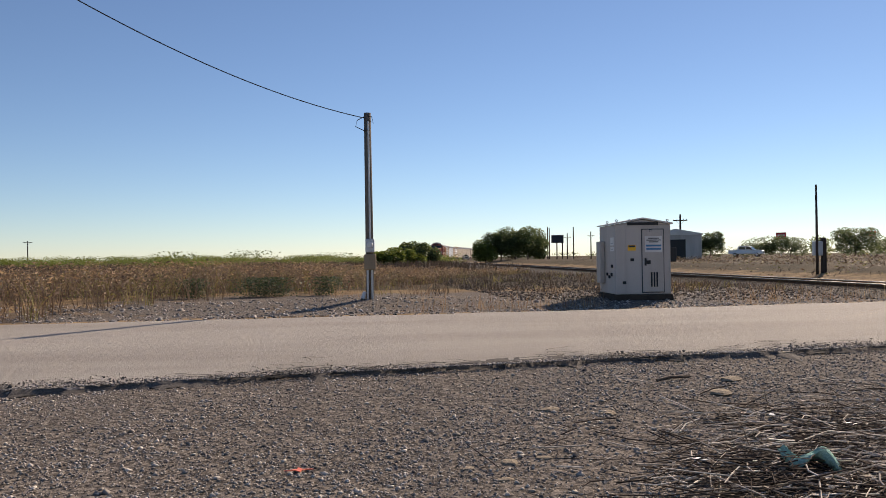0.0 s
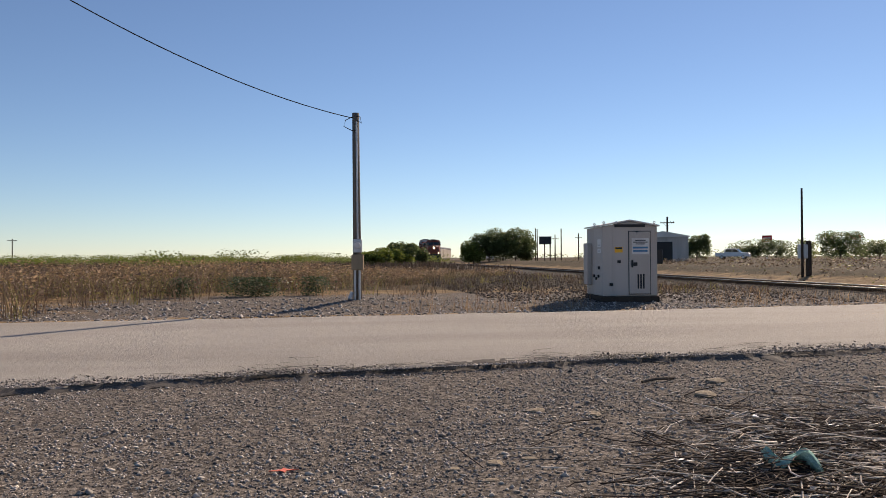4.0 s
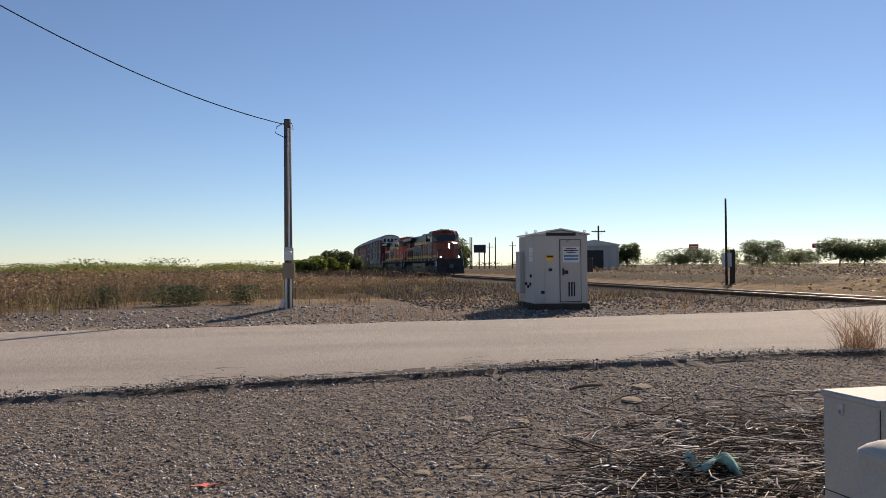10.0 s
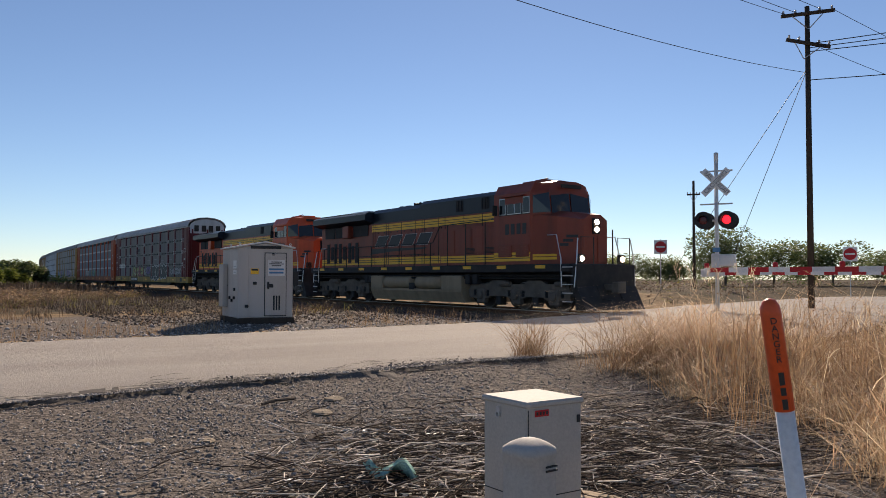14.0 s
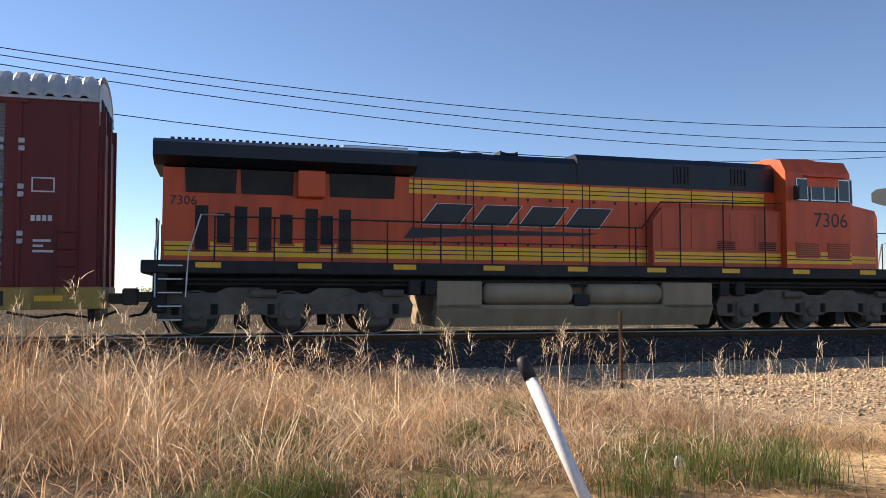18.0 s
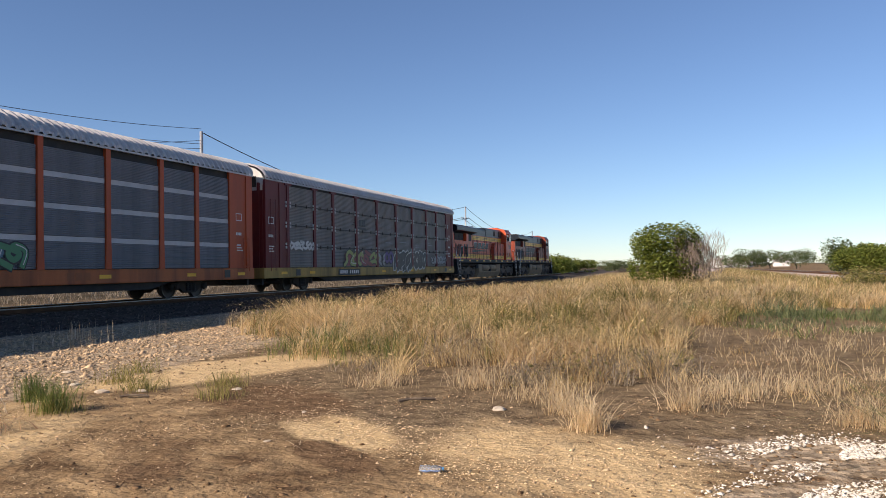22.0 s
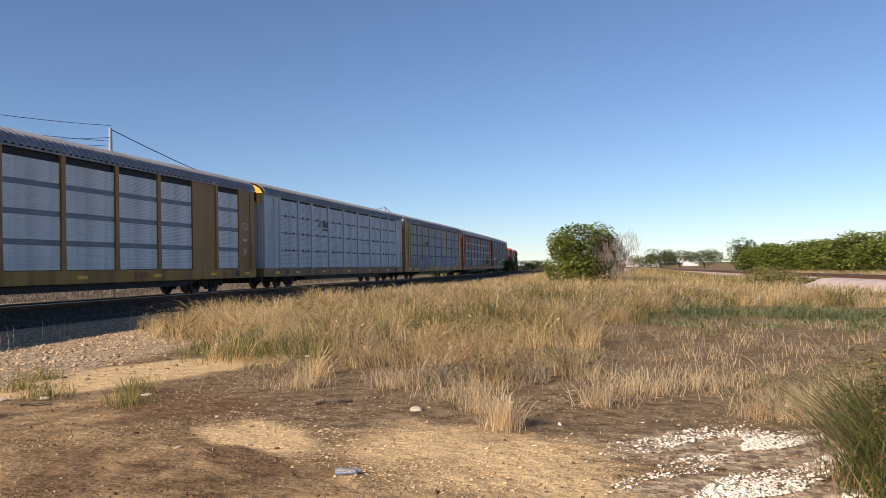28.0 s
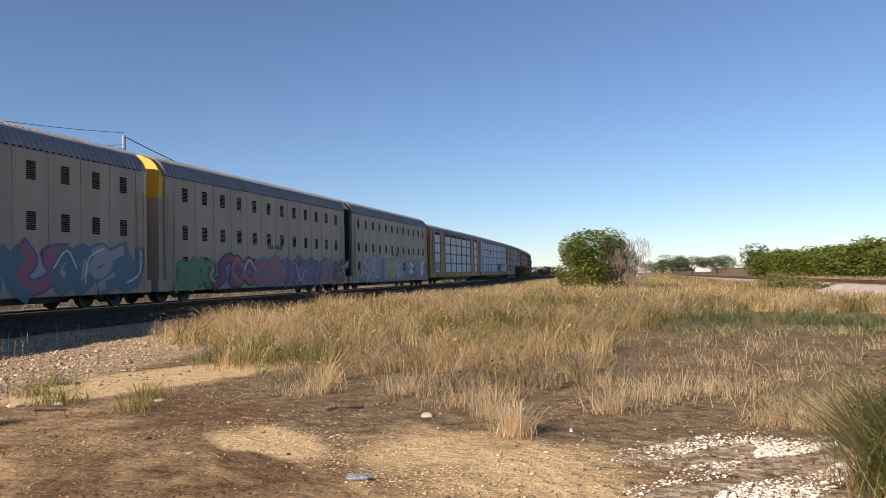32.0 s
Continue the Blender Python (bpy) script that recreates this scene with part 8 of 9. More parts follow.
def telecom_cabinets():
    slab = Shape()
    ring = [(0.75 * math.cos(a) * (1 + 0.06 * math.sin(5 * a)), 0.62 * math.sin(a) * (1 + 0.08 * math.cos(3 * a))) for a in np.linspace(0, 2 * math.pi, 22, endpoint=False)]
    slab.prism(ring, -0.12, 0.05, "z")
    ob = part("concrete_pad", slab, M_CONC)
    ob.matrix_basis = on_ground(2.95, 4.6, 0.0, 15)
    tagged(ob, "rough sandy concrete pad on the soil", "pad")
    v = thing("telecom_cabinet", "square pale grey telecom cabinet on a concrete pad", "cabinet", pose(2.99, 4.83, float(ground_z(2.95, 4.6)) + 0.04, 0, 0, 9))
    h = 0.785 - float(ground_z(2.95, 4.6)) - 0.04
    part("body", Shape().box(-0.23, 0.23, -0.225, 0.225, 0.0, h - 0.03, 0.012), M_CAB, v, "pale grey steel body")
    part("base_band", Shape().box(-0.233, 0.233, -0.228, 0.228, 0.14, 0.146), M_BLACKP, v)
    part("lid", Shape().box(-0.243, 0.243, -0.238, 0.238, h - 0.04, h, 0.012), M_CAB, v, "overhanging lid")
    part("door_seam", Shape().box(-0.226, -0.221, -0.229, -0.225, 0.15, h - 0.05), M_BLACKP, v)
    sg = part("label", Shape().box(-0.17, -0.06, -0.231, -0.225, h - 0.095, h - 0.055), M_RED, v, "small red label")
    for k in range(4):
        part("label_line", Shape().box(-0.162 + 0.026 * k, -0.148 + 0.026 * k, -0.234, -0.231, h - 0.085, h - 0.065), M_INK, sg)
    part("hasp", Shape().lathe([(0.014, -0.005), (0.022, -0.005), (0.022, 0.005), (0.014, 0.005)], 12, (-0.24, 0.06, h - 0.11), "x", True).box(-0.241, -0.23, 0.04, 0.08, h - 0.1, h - 0.06), M_STEEL, v, "steel padlock hasp")
    part("latch", Shape().box(0.18, 0.205, -0.238, -0.225, h - 0.16, h - 0.11, 0.004), M_BLACKP, v, "black latch")
    gz = float(ground_z(2.27, 3.68))
    v = thing("cable_pedestal", "small pale grey plastic cable pedestal with a domed cap", "pedestal", pose(2.27, 3.68, gz, 0, 0, 14))
    q0 = 0.775 - gz
    col, n = Shape(), 16
    levels = [(0.0, 1.0), (q0 - 0.16, 0.98), (q0 - 0.085, 0.97), (q0 - 0.075, 1.03), (q0 - 0.05, 1.0), (q0 - 0.025, 0.72), (q0 - 0.006, 0.38), (q0, 0.1)]
    for z, k in levels:
        for ang in range(n):
            t = 2 * math.pi * ang / n + math.pi / n
            c, s = math.cos(t), math.sin(t)
            q = 1 / max(abs(c), abs(s)) * 0.9 + 0.1
            col.v.append((0.112 * k * c * q, 0.112 * k * s * q, z))
    for k in range(len(levels) - 1):
        col.f += [(k * n + i, k * n + (i + 1) % n, (k + 1) * n + (i + 1) % n, (k + 1) * n + i) for i in range(n)]
    col.f.append(tuple(range((len(levels) - 1) * n, len(levels) * n)))
    part("body", col, M_CAB, v, "smooth rounded plastic shell", True)
    for z in (q0 - 0.13, q0 - 0.15):
        part("slot", Shape().box(0.0, 0.075, -0.1175, -0.11, z, z + 0.008), M_BLACKP, v, "dark slot")


telecom_cabinets()


def marker_posts():
    foot, tip = Vector((2.925, 2.55, -0.05)), Vector((2.69, 2.58, 1.475))
    m = (tip - foot).to_track_quat("Z", "Y").to_matrix().to_4x4()
    m.translation = foot
    v = thing("cable_marker", "orange and white buried-cable marker post beside the grass", "marker post", m)
    n = (tip - foot).length
    part("post", Shape().lathe([(0.036, -0.1), (0.036, n - 0.43)], 20), M_MARK_W, v, "white plastic post", True)
    top = part("sleeve", Shape().lathe([(0.039, n - 0.44), (0.039, n - 0.06), (0.036, n - 0.03), (0.024, n - 0.008), (0.006, n)], 20), M_MARK_O, v, "orange sleeve with a rounded top", True)
    face = m.to_3x3().inverted() @ Vector((-0.62, -0.78, 0))
    fw = Vector((face.x, face.y, 0)).normalized()
    rt = Vector((0, 0, 1)).cross(fw)
    def upon(z, k=0.0402):
        return Matrix(((rt.x, 0, fw.x, fw.x * k), (rt.y, 0, fw.y, fw.y * k), (0, 1, 0, z), (0, 0, 0, 1)))
    for k, letter in enumerate("DANGER"):
        lettering(letter, 0.036, M_INK, upon(n - 0.085 - 0.03 * k), top, "marker_letter", "black letter of the upright word danger")
    for k, l in enumerate((0.05, 0.03, 0.04)):
        bar = part("warning_mark", Shape().box(-0.01, 0.01, -l / 2, l / 2, -0.0005, 0.0005), M_INK, top, "small black mark")
        bar.matrix_basis = upon(n - 0.31 - 0.05 * k)
    # leaning white marker with a dark cap: foot and top
    foot, tip = Vector((6.28, -2.12, 0.02)), Vector((6.52, -1.66, 1.05))
    foot = tip + (Vector((5.98, -2.03, 0.0)) - tip) * 1.03
    d = (tip - foot)
    m = d.to_track_quat("Z", "Y").to_matrix().to_4x4()
    m.translation = foot
    v = thing("leaning_marker", "leaning worn white marker post with a black cap", "marker post", m)
    n = d.length
    part("post", Shape().lathe([(0.048, -0.25), (0.048, n - 0.19)], 16), M_MARK_W, v, "scuffed white plastic tube", True)
    part("cap", Shape().lathe([(0.052, n - 0.2), (0.054, n - 0.05), (0.04, n - 0.01), (0.01, n)], 16), M_BLACKP, v, "black cap", True)
    x, y = 12.64, -4.88
    v = thing("steel_stake", "thin dark steel stake in the gravel", "stake", on_ground(x, y))
    part("rod", Shape().box(-0.03, 0.03, -0.012, 0.012, -0.2, 1.25).box(-0.012, 0.012, -0.03, 0.012, -0.2, 1.25), M_RUST, v)


marker_posts()


def crossing_signal(x, y, face, arm_len, arm_turn, lit, label):
    """A mast with crossbuck, two pairs of lamps and a lowered gate; face: bearing it looks to; the arm lies at arm_turn (degrees from x)."""
    z = float(ground_z(x, y))
    v = thing("crossing_signal", label, "crossing signal", pose(x, y, z, 0, 0, 180 - face))
    top = 6.0 - z
    part("base", Shape().lathe([(0.26, -0.2), (0.26, 0.12), (0.2, 0.2)], 12), M_CONC, v, "concrete base")
    part("mast", Shape().rod((0, 0, 0), (0, 0, top), 0.07, 14), M_ALU, v, "silver painted mast", True)
    part("mast_cap", Shape().lathe([(0.075, top - 0.35), (0.078, top), (0.05, top + 0.03)], 14), M_ALU, v)
    # local -y looks towards the traffic
    for k, (a, words) in enumerate(((45, "RAILROAD"), (-45, "CROSSING"))):
        bl = part("crossbuck_blade", Shape().box(-0.61, 0.61, -0.006, 0.006, -0.115, 0.115, 0.004), M_MARK_W, v, "white crossbuck blade")
        bl.matrix_basis = Matrix.Translation((0, -0.09 - 0.014 * k, 4.62 - z + 0.35)) @ pose(0, 0, 0, 0, a, 0)
        for w, dx in ((words[:4], -0.34), (words[4:], 0.34)) if k == 0 else ((words, 0),):
            t = lettering(w, 0.21 if k == 0 else 0.205, M_INK, Matrix.Translation((dx, -0.009, 0)) @ pose(0, 0, 0, 90, 0, 0), bl, "crossbuck_word", "black crossbuck lettering")
            t.scale = (0.8, 1, 1) if k == 0 else (1.05, 1, 1)
    for zz, s in ((4.62 - z + 0.75, 0.55), (4.2 - z, 0.55)):
        part("bracket", Shape().box(-s, s, -0.05, 0.03, zz - 0.025, zz + 0.025), M_ALU, v, "cross bracket")
    zl = 3.62 - z
    part("lamp_arm", Shape().rod((-0.4, 0, zl), (0.4, 0, zl), 0.035, 8), M_ALU, v, "lamp cross arm")
    for s in (-1, 1):
        for e in (-1, 1):
            lx = s * 0.40
            lamp = part("flasher", Shape().lathe([(0.28, e * 0.3 - 0.008), (0.305, e * 0.3 - 0.008), (0.305, e * 0.3 + 0.008), (0.28, e * 0.3 + 0.008), (0.0, e * 0.3 + 0.006)], 24, (lx, 0, zl), "y"), M_BLACKP, v, "black round lamp background")
            hood = Shape()
            for i in range(14):
                a0, a1 = math.pi * (-0.1 + 1.2 * i / 14), math.pi * (-0.1 + 1.2 * (i + 1) / 14)
                r = 0.17
                y0, y1 = e * 0.31, e * 0.52
                hood.add([(lx + r * math.cos(a0), y0, zl + r * math.sin(a0)), (lx + r * math.cos(a1), y0, zl + r * math.sin(a1)), (lx + r * math.cos(a1), y1, zl + r * math.sin(a1)), (lx + r * math.cos(a0), y1, zl + r * math.sin(a0))], [(0, 1, 2, 3)])
            part("visor", hood, M_BLACKP, lamp, "black visor")
            part("lens", Shape().lathe([(0.15, e * 0.31), (0.12, e * 0.335), (0.02, e * 0.345)] if e > 0 else [(0.02, e * 0.345), (0.12, e * 0.335), (0.15, e * 0.31)], 20, (lx, 0, zl), "y"), M_REDLIT if (s == lit) else M_REDOFF, lamp, "red lamp lens, " + ("lit" if s == lit else "unlit"))
            part("lamp_back", Shape().lathe([(0.15, e * 0.29), (0.14, e * 0.16), (0.05, 0)] if e > 0 else [(0.05, 0), (0.14, e * 0.16), (0.15, e * 0.29)], 16, (lx, 0, zl), "y"), M_ALU, lamp, "silver lamp housing")
    part("plate", Shape().box(-0.13, 0.13, -0.09, -0.08, 2.50 - z, 2.66 - z), M_BLUE, v, "small blue plate")
    part("gate_mechanism", Shape().box(-0.08, 0.62, -0.2, 0.2, 2.0 - z, 2.42 - z, 0.03).box(-0.16, 0.1, -0.22, 0.22, 1.9 - z, 2.45 - z, 0.03), M_ALU, v, "silver gate mechanism box")
    # the arm, in the thing's space
    a = radians(arm_turn) - radians(180 - face)
    ux, uy = math.cos(a), math.sin(a)
    zg = 1.74 - z
    part("counterweight", Shape().add([(-ux * 0.6 - uy * 0.05, -uy * 0.6 + ux * 0.05, zg - 0.12), (-ux * 0.6 + uy * 0.05, -uy * 0.6 - ux * 0.05, zg - 0.12), (ux * 0.3 + uy * 0.05, uy * 0.3 - ux * 0.05, zg - 0.08), (ux * 0.3 - uy * 0.05, uy * 0.3 + ux * 0.05, zg - 0.08), (-ux * 0.6 - uy * 0.05, -uy * 0.6 + ux * 0.05, zg + 0.16), (-ux * 0.6 + uy * 0.05, -uy * 0.6 - ux * 0.05, zg + 0.16), (ux * 0.3 + uy * 0.05, uy * 0.3 - ux * 0.05, zg + 0.08), (ux * 0.3 - uy * 0.05, uy * 0.3 + ux * 0.05, zg + 0.08)], [(0, 3, 2, 1), (4, 5, 6, 7), (0, 1, 5, 4), (1, 2, 6, 5), (2, 3, 7, 6), (3, 0, 4, 7)]), M_ALU, v, "counterweight bracket")
    k, step, p = 0, 0.42, 0.3
    while p < arm_len - 0.02:
        q = min(p + step, arm_len)
        c0, c1 = (ux * p, uy * p), (ux * q, uy * q)
        nx, ny = -uy * 0.02, ux * 0.02
        part("arm_stripe", Shape().add([(c0[0] - nx, c0[1] - ny, zg - 0.05), (c1[0] - nx, c1[1] - ny, zg - 0.05), (c1[0] + nx, c1[1] + ny, zg - 0.05), (c0[0] + nx, c0[1] + ny, zg - 0.05), (c0[0] - nx, c0[1] - ny, zg + 0.05), (c1[0] - nx, c1[1] - ny, zg + 0.05), (c1[0] + nx, c1[1] + ny, zg + 0.05), (c0[0] + nx, c0[1] + ny, zg + 0.05)], [(0, 3, 2, 1), (4, 5, 6, 7), (0, 1, 5, 4), (1, 2, 6, 5), (2, 3, 7, 6), (3, 0, 4, 7)]), M_MARK_W if k % 2 else M_RED, v, "white gate arm stripe" if k % 2 else "red gate arm stripe")
        p, k = q, k + 1
    for q in (0.45, 0.7, 0.99):
        part("arm_lamp", Shape().lathe([(0.05, zg + 0.05), (0.05, zg + 0.13), (0.03, zg + 0.15)], 10, (ux * arm_len * q, uy * arm_len * q, 0)), M_RED, v, "small red gate lamp")
    return v


crossing_signal(13.92, 8.42, 268, 5.05, 108, 1, "silver crossing signal with crossbuck, red lamps and lowered gate")
crossing_signal(20.9, 21.7, 235, 6.0, -72, 1, "far crossing signal with red lamps and lowered striped gate")


def utility_pole(x, y, top, material, label, arms=((0.25, 1.2, 0),), turn=0.0, r=0.13, name="utility_pole", dz=0.0):
    z = float(ground_z(x, y))
    v = thing(name, label, "utility pole", pose(x, y, z, 0, 0, turn))
    h = top - z
    part("pole", Shape().rod((0, 0, -0.3), (0, 0, h), r, 10, r * 0.7), material, v, "", True)
    for down, half, tilt in arms:
        arm = Shape().box(-half, half, -0.06, 0.06, -0.06, 0.06, 0.01)
        a = part("crossarm", arm, material, v, "wooden crossarm")
        a.matrix_basis = pose(0, -0.12, h - down, 0, tilt, 0)
        for q in (-0.9, -0.45, 0.45, 0.9):
            part("insulator", Shape().lathe([(0.03, 0.06), (0.05, 0.1), (0.035, 0.14), (0.05, 0.17), (0.02, 0.2)], 8, (q * half, 0, 0)), M_STEEL, a, "insulator")
        part("arm_brace", Shape().rod((-half * 0.6, 0, -0.03), (0, 0.05, -0.6), 0.02, 5), M_STEEL, a)
        part("arm_brace", Shape().rod((half * 0.6, 0, -0.03), (0, 0.05, -0.6), 0.02, 5), M_STEEL, a)
    return v


def build_poles():
    big = utility_pole(25.55, 21.7, 11.95, M_DARKWOOD, "tall dark utility pole with two crossarms across the track", ((0.3, 0.95, -3), (1.45, 0.8, 14)), -40)
    for dx, dz in ((-4.5, -9), (-2.6, -8.2)):
        part("guy_wire", Shape().rod((0, 0, 9.2), (dx * 1.3, 1.5, 0.1), 0.012, 5), M_WIRE, big, "guy wire")
    white = [(39.82, -45.3, 11.7), (51.2, -120.8, 11.6), (71.3, -216.5, 11.6)]
    for x, y, t in white:
        utility_pole(x, y, t, M_STEEL, "slender pale steel utility pole beyond the track", ((1.9, 0.9, 0),), 70, 0.17)
    # spans along the line
    for za, zb, d in ((10.51, 11.9, 2.1), (10.35, 10.8, 1.97), (10.21, 10.46, 2.2), (9.12, 11.06, 2.77)):
        tagged(part("overhead_wire", sag_wire((25.55, 21.7, za), (39.82, -45.3, zb), d), M_WIRE), "thin black overhead wire between poles", "wire", "overhead wires")
    for (x, y, t), (x2, y2, t2) in zip(white, white[1:]):
        for off, dz, d in ((0.0, -0.05, 2.6), (0.8, -1.85, 2.4), (-0.8, -1.85, 2.3)):
            tagged(part("overhead_wire", sag_wire((x + off * 0.3, y + off, t + dz), (x2 + off * 0.3, y2 + off, t2 + dz), d, 0.034), M_WIRE), "thin black overhead wire between poles", "wire", "overhead wires")
    for a, b, d in (((25.1, 22.2, 11.7), (-16, 9.5, 12.0), 1.0), ((25.4, 21.9, 11.7), (-15.2, 8.2, 12.0), 1.0), ((25.9, 21.2, 11.7), (-14.4, 7.0, 12.2), 1.1), ((25.5, 21.7, 9.4), (-12, 12, 10.5), 1.2), ((26.2, 21.0, 11.7), (62, 24, 11.5), 1.5), ((25.8, 21.5, 10.4), (62, 22, 10.0), 1.5)):
        tagged(part("overhead_wire", sag_wire(a, b, d, 0.011), M_WIRE), "thin black overhead wire between poles", "wire", "overhead wires")
    def far(b, d, elev, label, r=0.13, arms=((0.5, 1.1, 0),), turn=0, mat=M_DARKWOOD):
        x, y = at(b, d)
        return utility_pole(x, y, 1.55 + d * math.tan(radians(elev)), mat, label, arms, turn, r)
    far(24.07, 49, 4.38, "slim dark trackside pole", 0.075, ())
    far(15.67, 110, 2.73, "dark utility pole beyond the track", 0.16, ((0.8, 0.9, 0),), -15)
    far(37.07, 120, 3.44, "bare dark pole standing in the field", 0.14, ())
    far(42.5, 66, 6.68, "leaning dark pole with a short crossarm", 0.13, ((1.1, 0.5, 0),), -42)
    for b, e in ((6.04, 1.82), (6.62, 2.05), (6.74, 2.0), (8.43, 2.02), (8.0, 1.6), (9.64, 1.68)):
        far(b, 230, e, "slim distant utility pole by the highway", 0.2, ((1.2, 1.0, 0),) if e < 1.9 else (), 0)
    far(-28.27, 230, 1.36, "distant utility pole with a transformer", 0.16, ((0.4, 1.1, 0),), 28)
    far(158.2, 300, 1.3, "slim distant utility pole by the line", 0.2, ())
    x, y = at(-178.6, 420)
    utility_pole(x, y, 12.5, M_STEEL, "thin distant communications mast", (), 0, 0.3, "radio_mast")


build_poles()


def trackside_box():
    x, y = at(24.45, 49.5)
    v = thing("signal_case", "grey trackside signal case on a dark post", "signal case", on_ground(x, y))
    part("post", Shape().box(-0.12, 0.12, -0.12, 0.12, -0.2, 1.95, 0.02), M_DARKWOOD, v, "dark timber post")
    part("case", Shape().box(-0.55, -0.12, -0.2, 0.2, 0.95, 1.75, 0.03), M_STEEL, v, "grey metal case")


trackside_box()


def far_things():
    # billboards seen from behind, unreadable
    for b0, b1, e0, e1, d in ((6.88, 7.74, 0.91, 1.45, 250), (5.39, 6.14, 0.49, 0.78, 300)):
        x, y = at((b0 + b1) / 2, d)
        w = d * radians(b1 - b0)
        z0, z1 = 1.55 + d * math.tan(radians(e0)), 1.55 + d * math.tan(radians(e1))
        g = float(ground_z(x, y))
        v = thing("billboard", "dark billboard on steel legs beside the highway", "billboard", pose(x, y, g, 0, 0, -(b0 + b1) / 2))
        part("panel", Shape().box(-w / 2, w / 2, -0.15, 0.15, z0 - g, z1 - g, 0.02), M_GREEN, v, "dark panel")
        part("frame", Shape().box(-w / 2 - 0.08, w / 2 + 0.08, -0.1, 0.1, z1 - g, z1 - g + 0.12), M_STEEL, v)
        for q in (-0.05, 0.4):
            part("leg", Shape().rod((w * q, 0, 0), (w * q, 0, z0 - g), 0.18, 8), M_DARKWOOD, v)
    for b0, b1, e0, e1, d in ((21.76, 22.38, 0.89, 1.35, 200), (29.45, 30.1, 0.98, 1.28, 220), (27.0, 27.6, 1.0, 1.3, 230)):
        x, y = at((b0 + b1) / 2, d)
        w = d * radians(b1 - b0)
        g = float(ground_z(x, y))
        z0, z1 = 1.55 + d * math.tan(radians(e0)) - g, 1.55 + d * math.tan(radians(e1)) - g
        v = thing("roadside_sign", "red roadside sign with pale unreadable lines", "sign", pose(x, y, g, 0, 0, -(b0 + b1) / 2))
        sg = part("panel", Shape().box(-w / 2, w / 2, -0.12, 0.12, z0, z1, 0.02), M_RED, v, "red sign panel")
        for q, l in ((0.62, 0.7), (0.25, 0.4)):
            zz = z0 + (z1 - z0) * q
            part("sign_line", Shape().box(-w / 2 * l, w / 2 * l, -0.126, -0.12, zz - 0.1, zz + 0.12), M_MARK_W, sg)
        part("pole", Shape().rod((0, 0, 0), (0, 0, z0), 0.14, 8), M_STEEL, v)
    for b, d, z0 in ((40.3, 60, 2.6), (52.0, 62, 2.5)):
        x, y = at(b, d)
        v = thing("no_entry_sign", "red and white square sign on a post", "road sign", on_ground(x, y, 0, -b))
        part("post", Shape().box(-0.03, 0.03, -0.03, 0.03, -0.2, z0 + 1.0), M_STEEL, v)
        sg = part("plate", Shape().box(-0.45, 0.45, -0.045, -0.035, z0 - 0.05, z0 + 0.95), M_MARK_W, v, "white square plate")
        disc = part("disc", Shape().lathe([(0.41, -0.052), (0.41, -0.046)], 24, (0, 0, z0 + 0.45), "y"), M_RED, sg, "red disc")
        part("bar", Shape().box(-0.3, 0.3, -0.058, -0.053, z0 + 0.39, z0 + 0.51), M_MARK_W, disc, "white bar")
    x, y = at(15.36, 112)
    v = thing("metal_shed", "grey metal shed with a pale roof beyond the track", "shed", on_ground(x, y, 0, -15))
    part("wall_shell", Shape().box(-3.2, 3.2, -3, 3, 0, 3.2, 0.02), M_HUT, v, "grey-brown metal walls")
    part("roof", Shape().prism([(-3.4, 3.2), (3.4, 3.2), (3.4, 3.35), (0, 4.0), (-3.4, 3.35)], -3.2, 3.2, "y"), M_HUT_TOP, v, "pale pitched roof")
    # Black panel on the solid wall paints the shade inside a doorway.
    part("doorway_shade", Shape().box(-1.2, 1.2, -3.03, -3.0, 0, 2.6), M_BLACKP, v, "black panel painting the shade inside a doorway")
    # pole fence in the field
    x, y = at(36.0, 90)
    v = thing("rail_fence", "low weathered rail fence panels in the field", "fence", on_ground(x, y, 0, -36))
    for k in range(2):
        for z in (0.35, 0.7, 1.05):
            part("rail", Shape().box(-3.3 + k * 3.4, -0.2 + k * 3.4, -0.03, 0.03, z - 0.06, z + 0.06), M_WOOD, v)
    for k in range(5):
        part("post", Shape().box(-3.35 + k * 1.7, -3.2 + k * 1.7, -0.06, 0.06, -0.1, 1.25), M_WOOD, v)
    # small houses and a water tower on the southern horizon
    for b, d, w in ((174.35, 300, 5.0), (175.5, 310, 8.0), (176.1, 318, 5.0), (178.3, 330, 6.0)):
        x, y = at(b, d)
        v = thing("distant_house", "small white house among trees on the horizon", "house", on_ground(x, y, 0, -b))
        part("wall", Shape().box(-w / 2, w / 2, -3, 3, 0, 2.6, 0.02), M_WHITE, v, "white walls")
        part("roof", Shape().prism([(-w / 2 - 0.3, 2.6), (w / 2 + 0.3, 2.6), (0, 3.9)], -3.2, 3.2, "y"), M_HUT_TOP, v, "pale roof")
        for q in (-0.25, 0.25):
            part("window", Shape().box(w * q - 0.5, w * q + 0.5, 3.0, 3.03, 1.0, 2.0), M_PANE, v, "dark window")
    x, y = at(159.26, 900)
    v = thing("water_tower", "pale water tower far on the horizon", "water tower", on_ground(x, y))
    part("tank", Shape().lathe([(0.5, 22), (4.5, 25), (5.6, 28), (4.5, 31), (0.8, 32.5)], 20), M_WHITE, v, "bulbous white tank", True)
    part("stem", Shape().rod((0, 0, 0), (0, 0, 23), 1.2, 12), M_WHITE, v)


far_things()


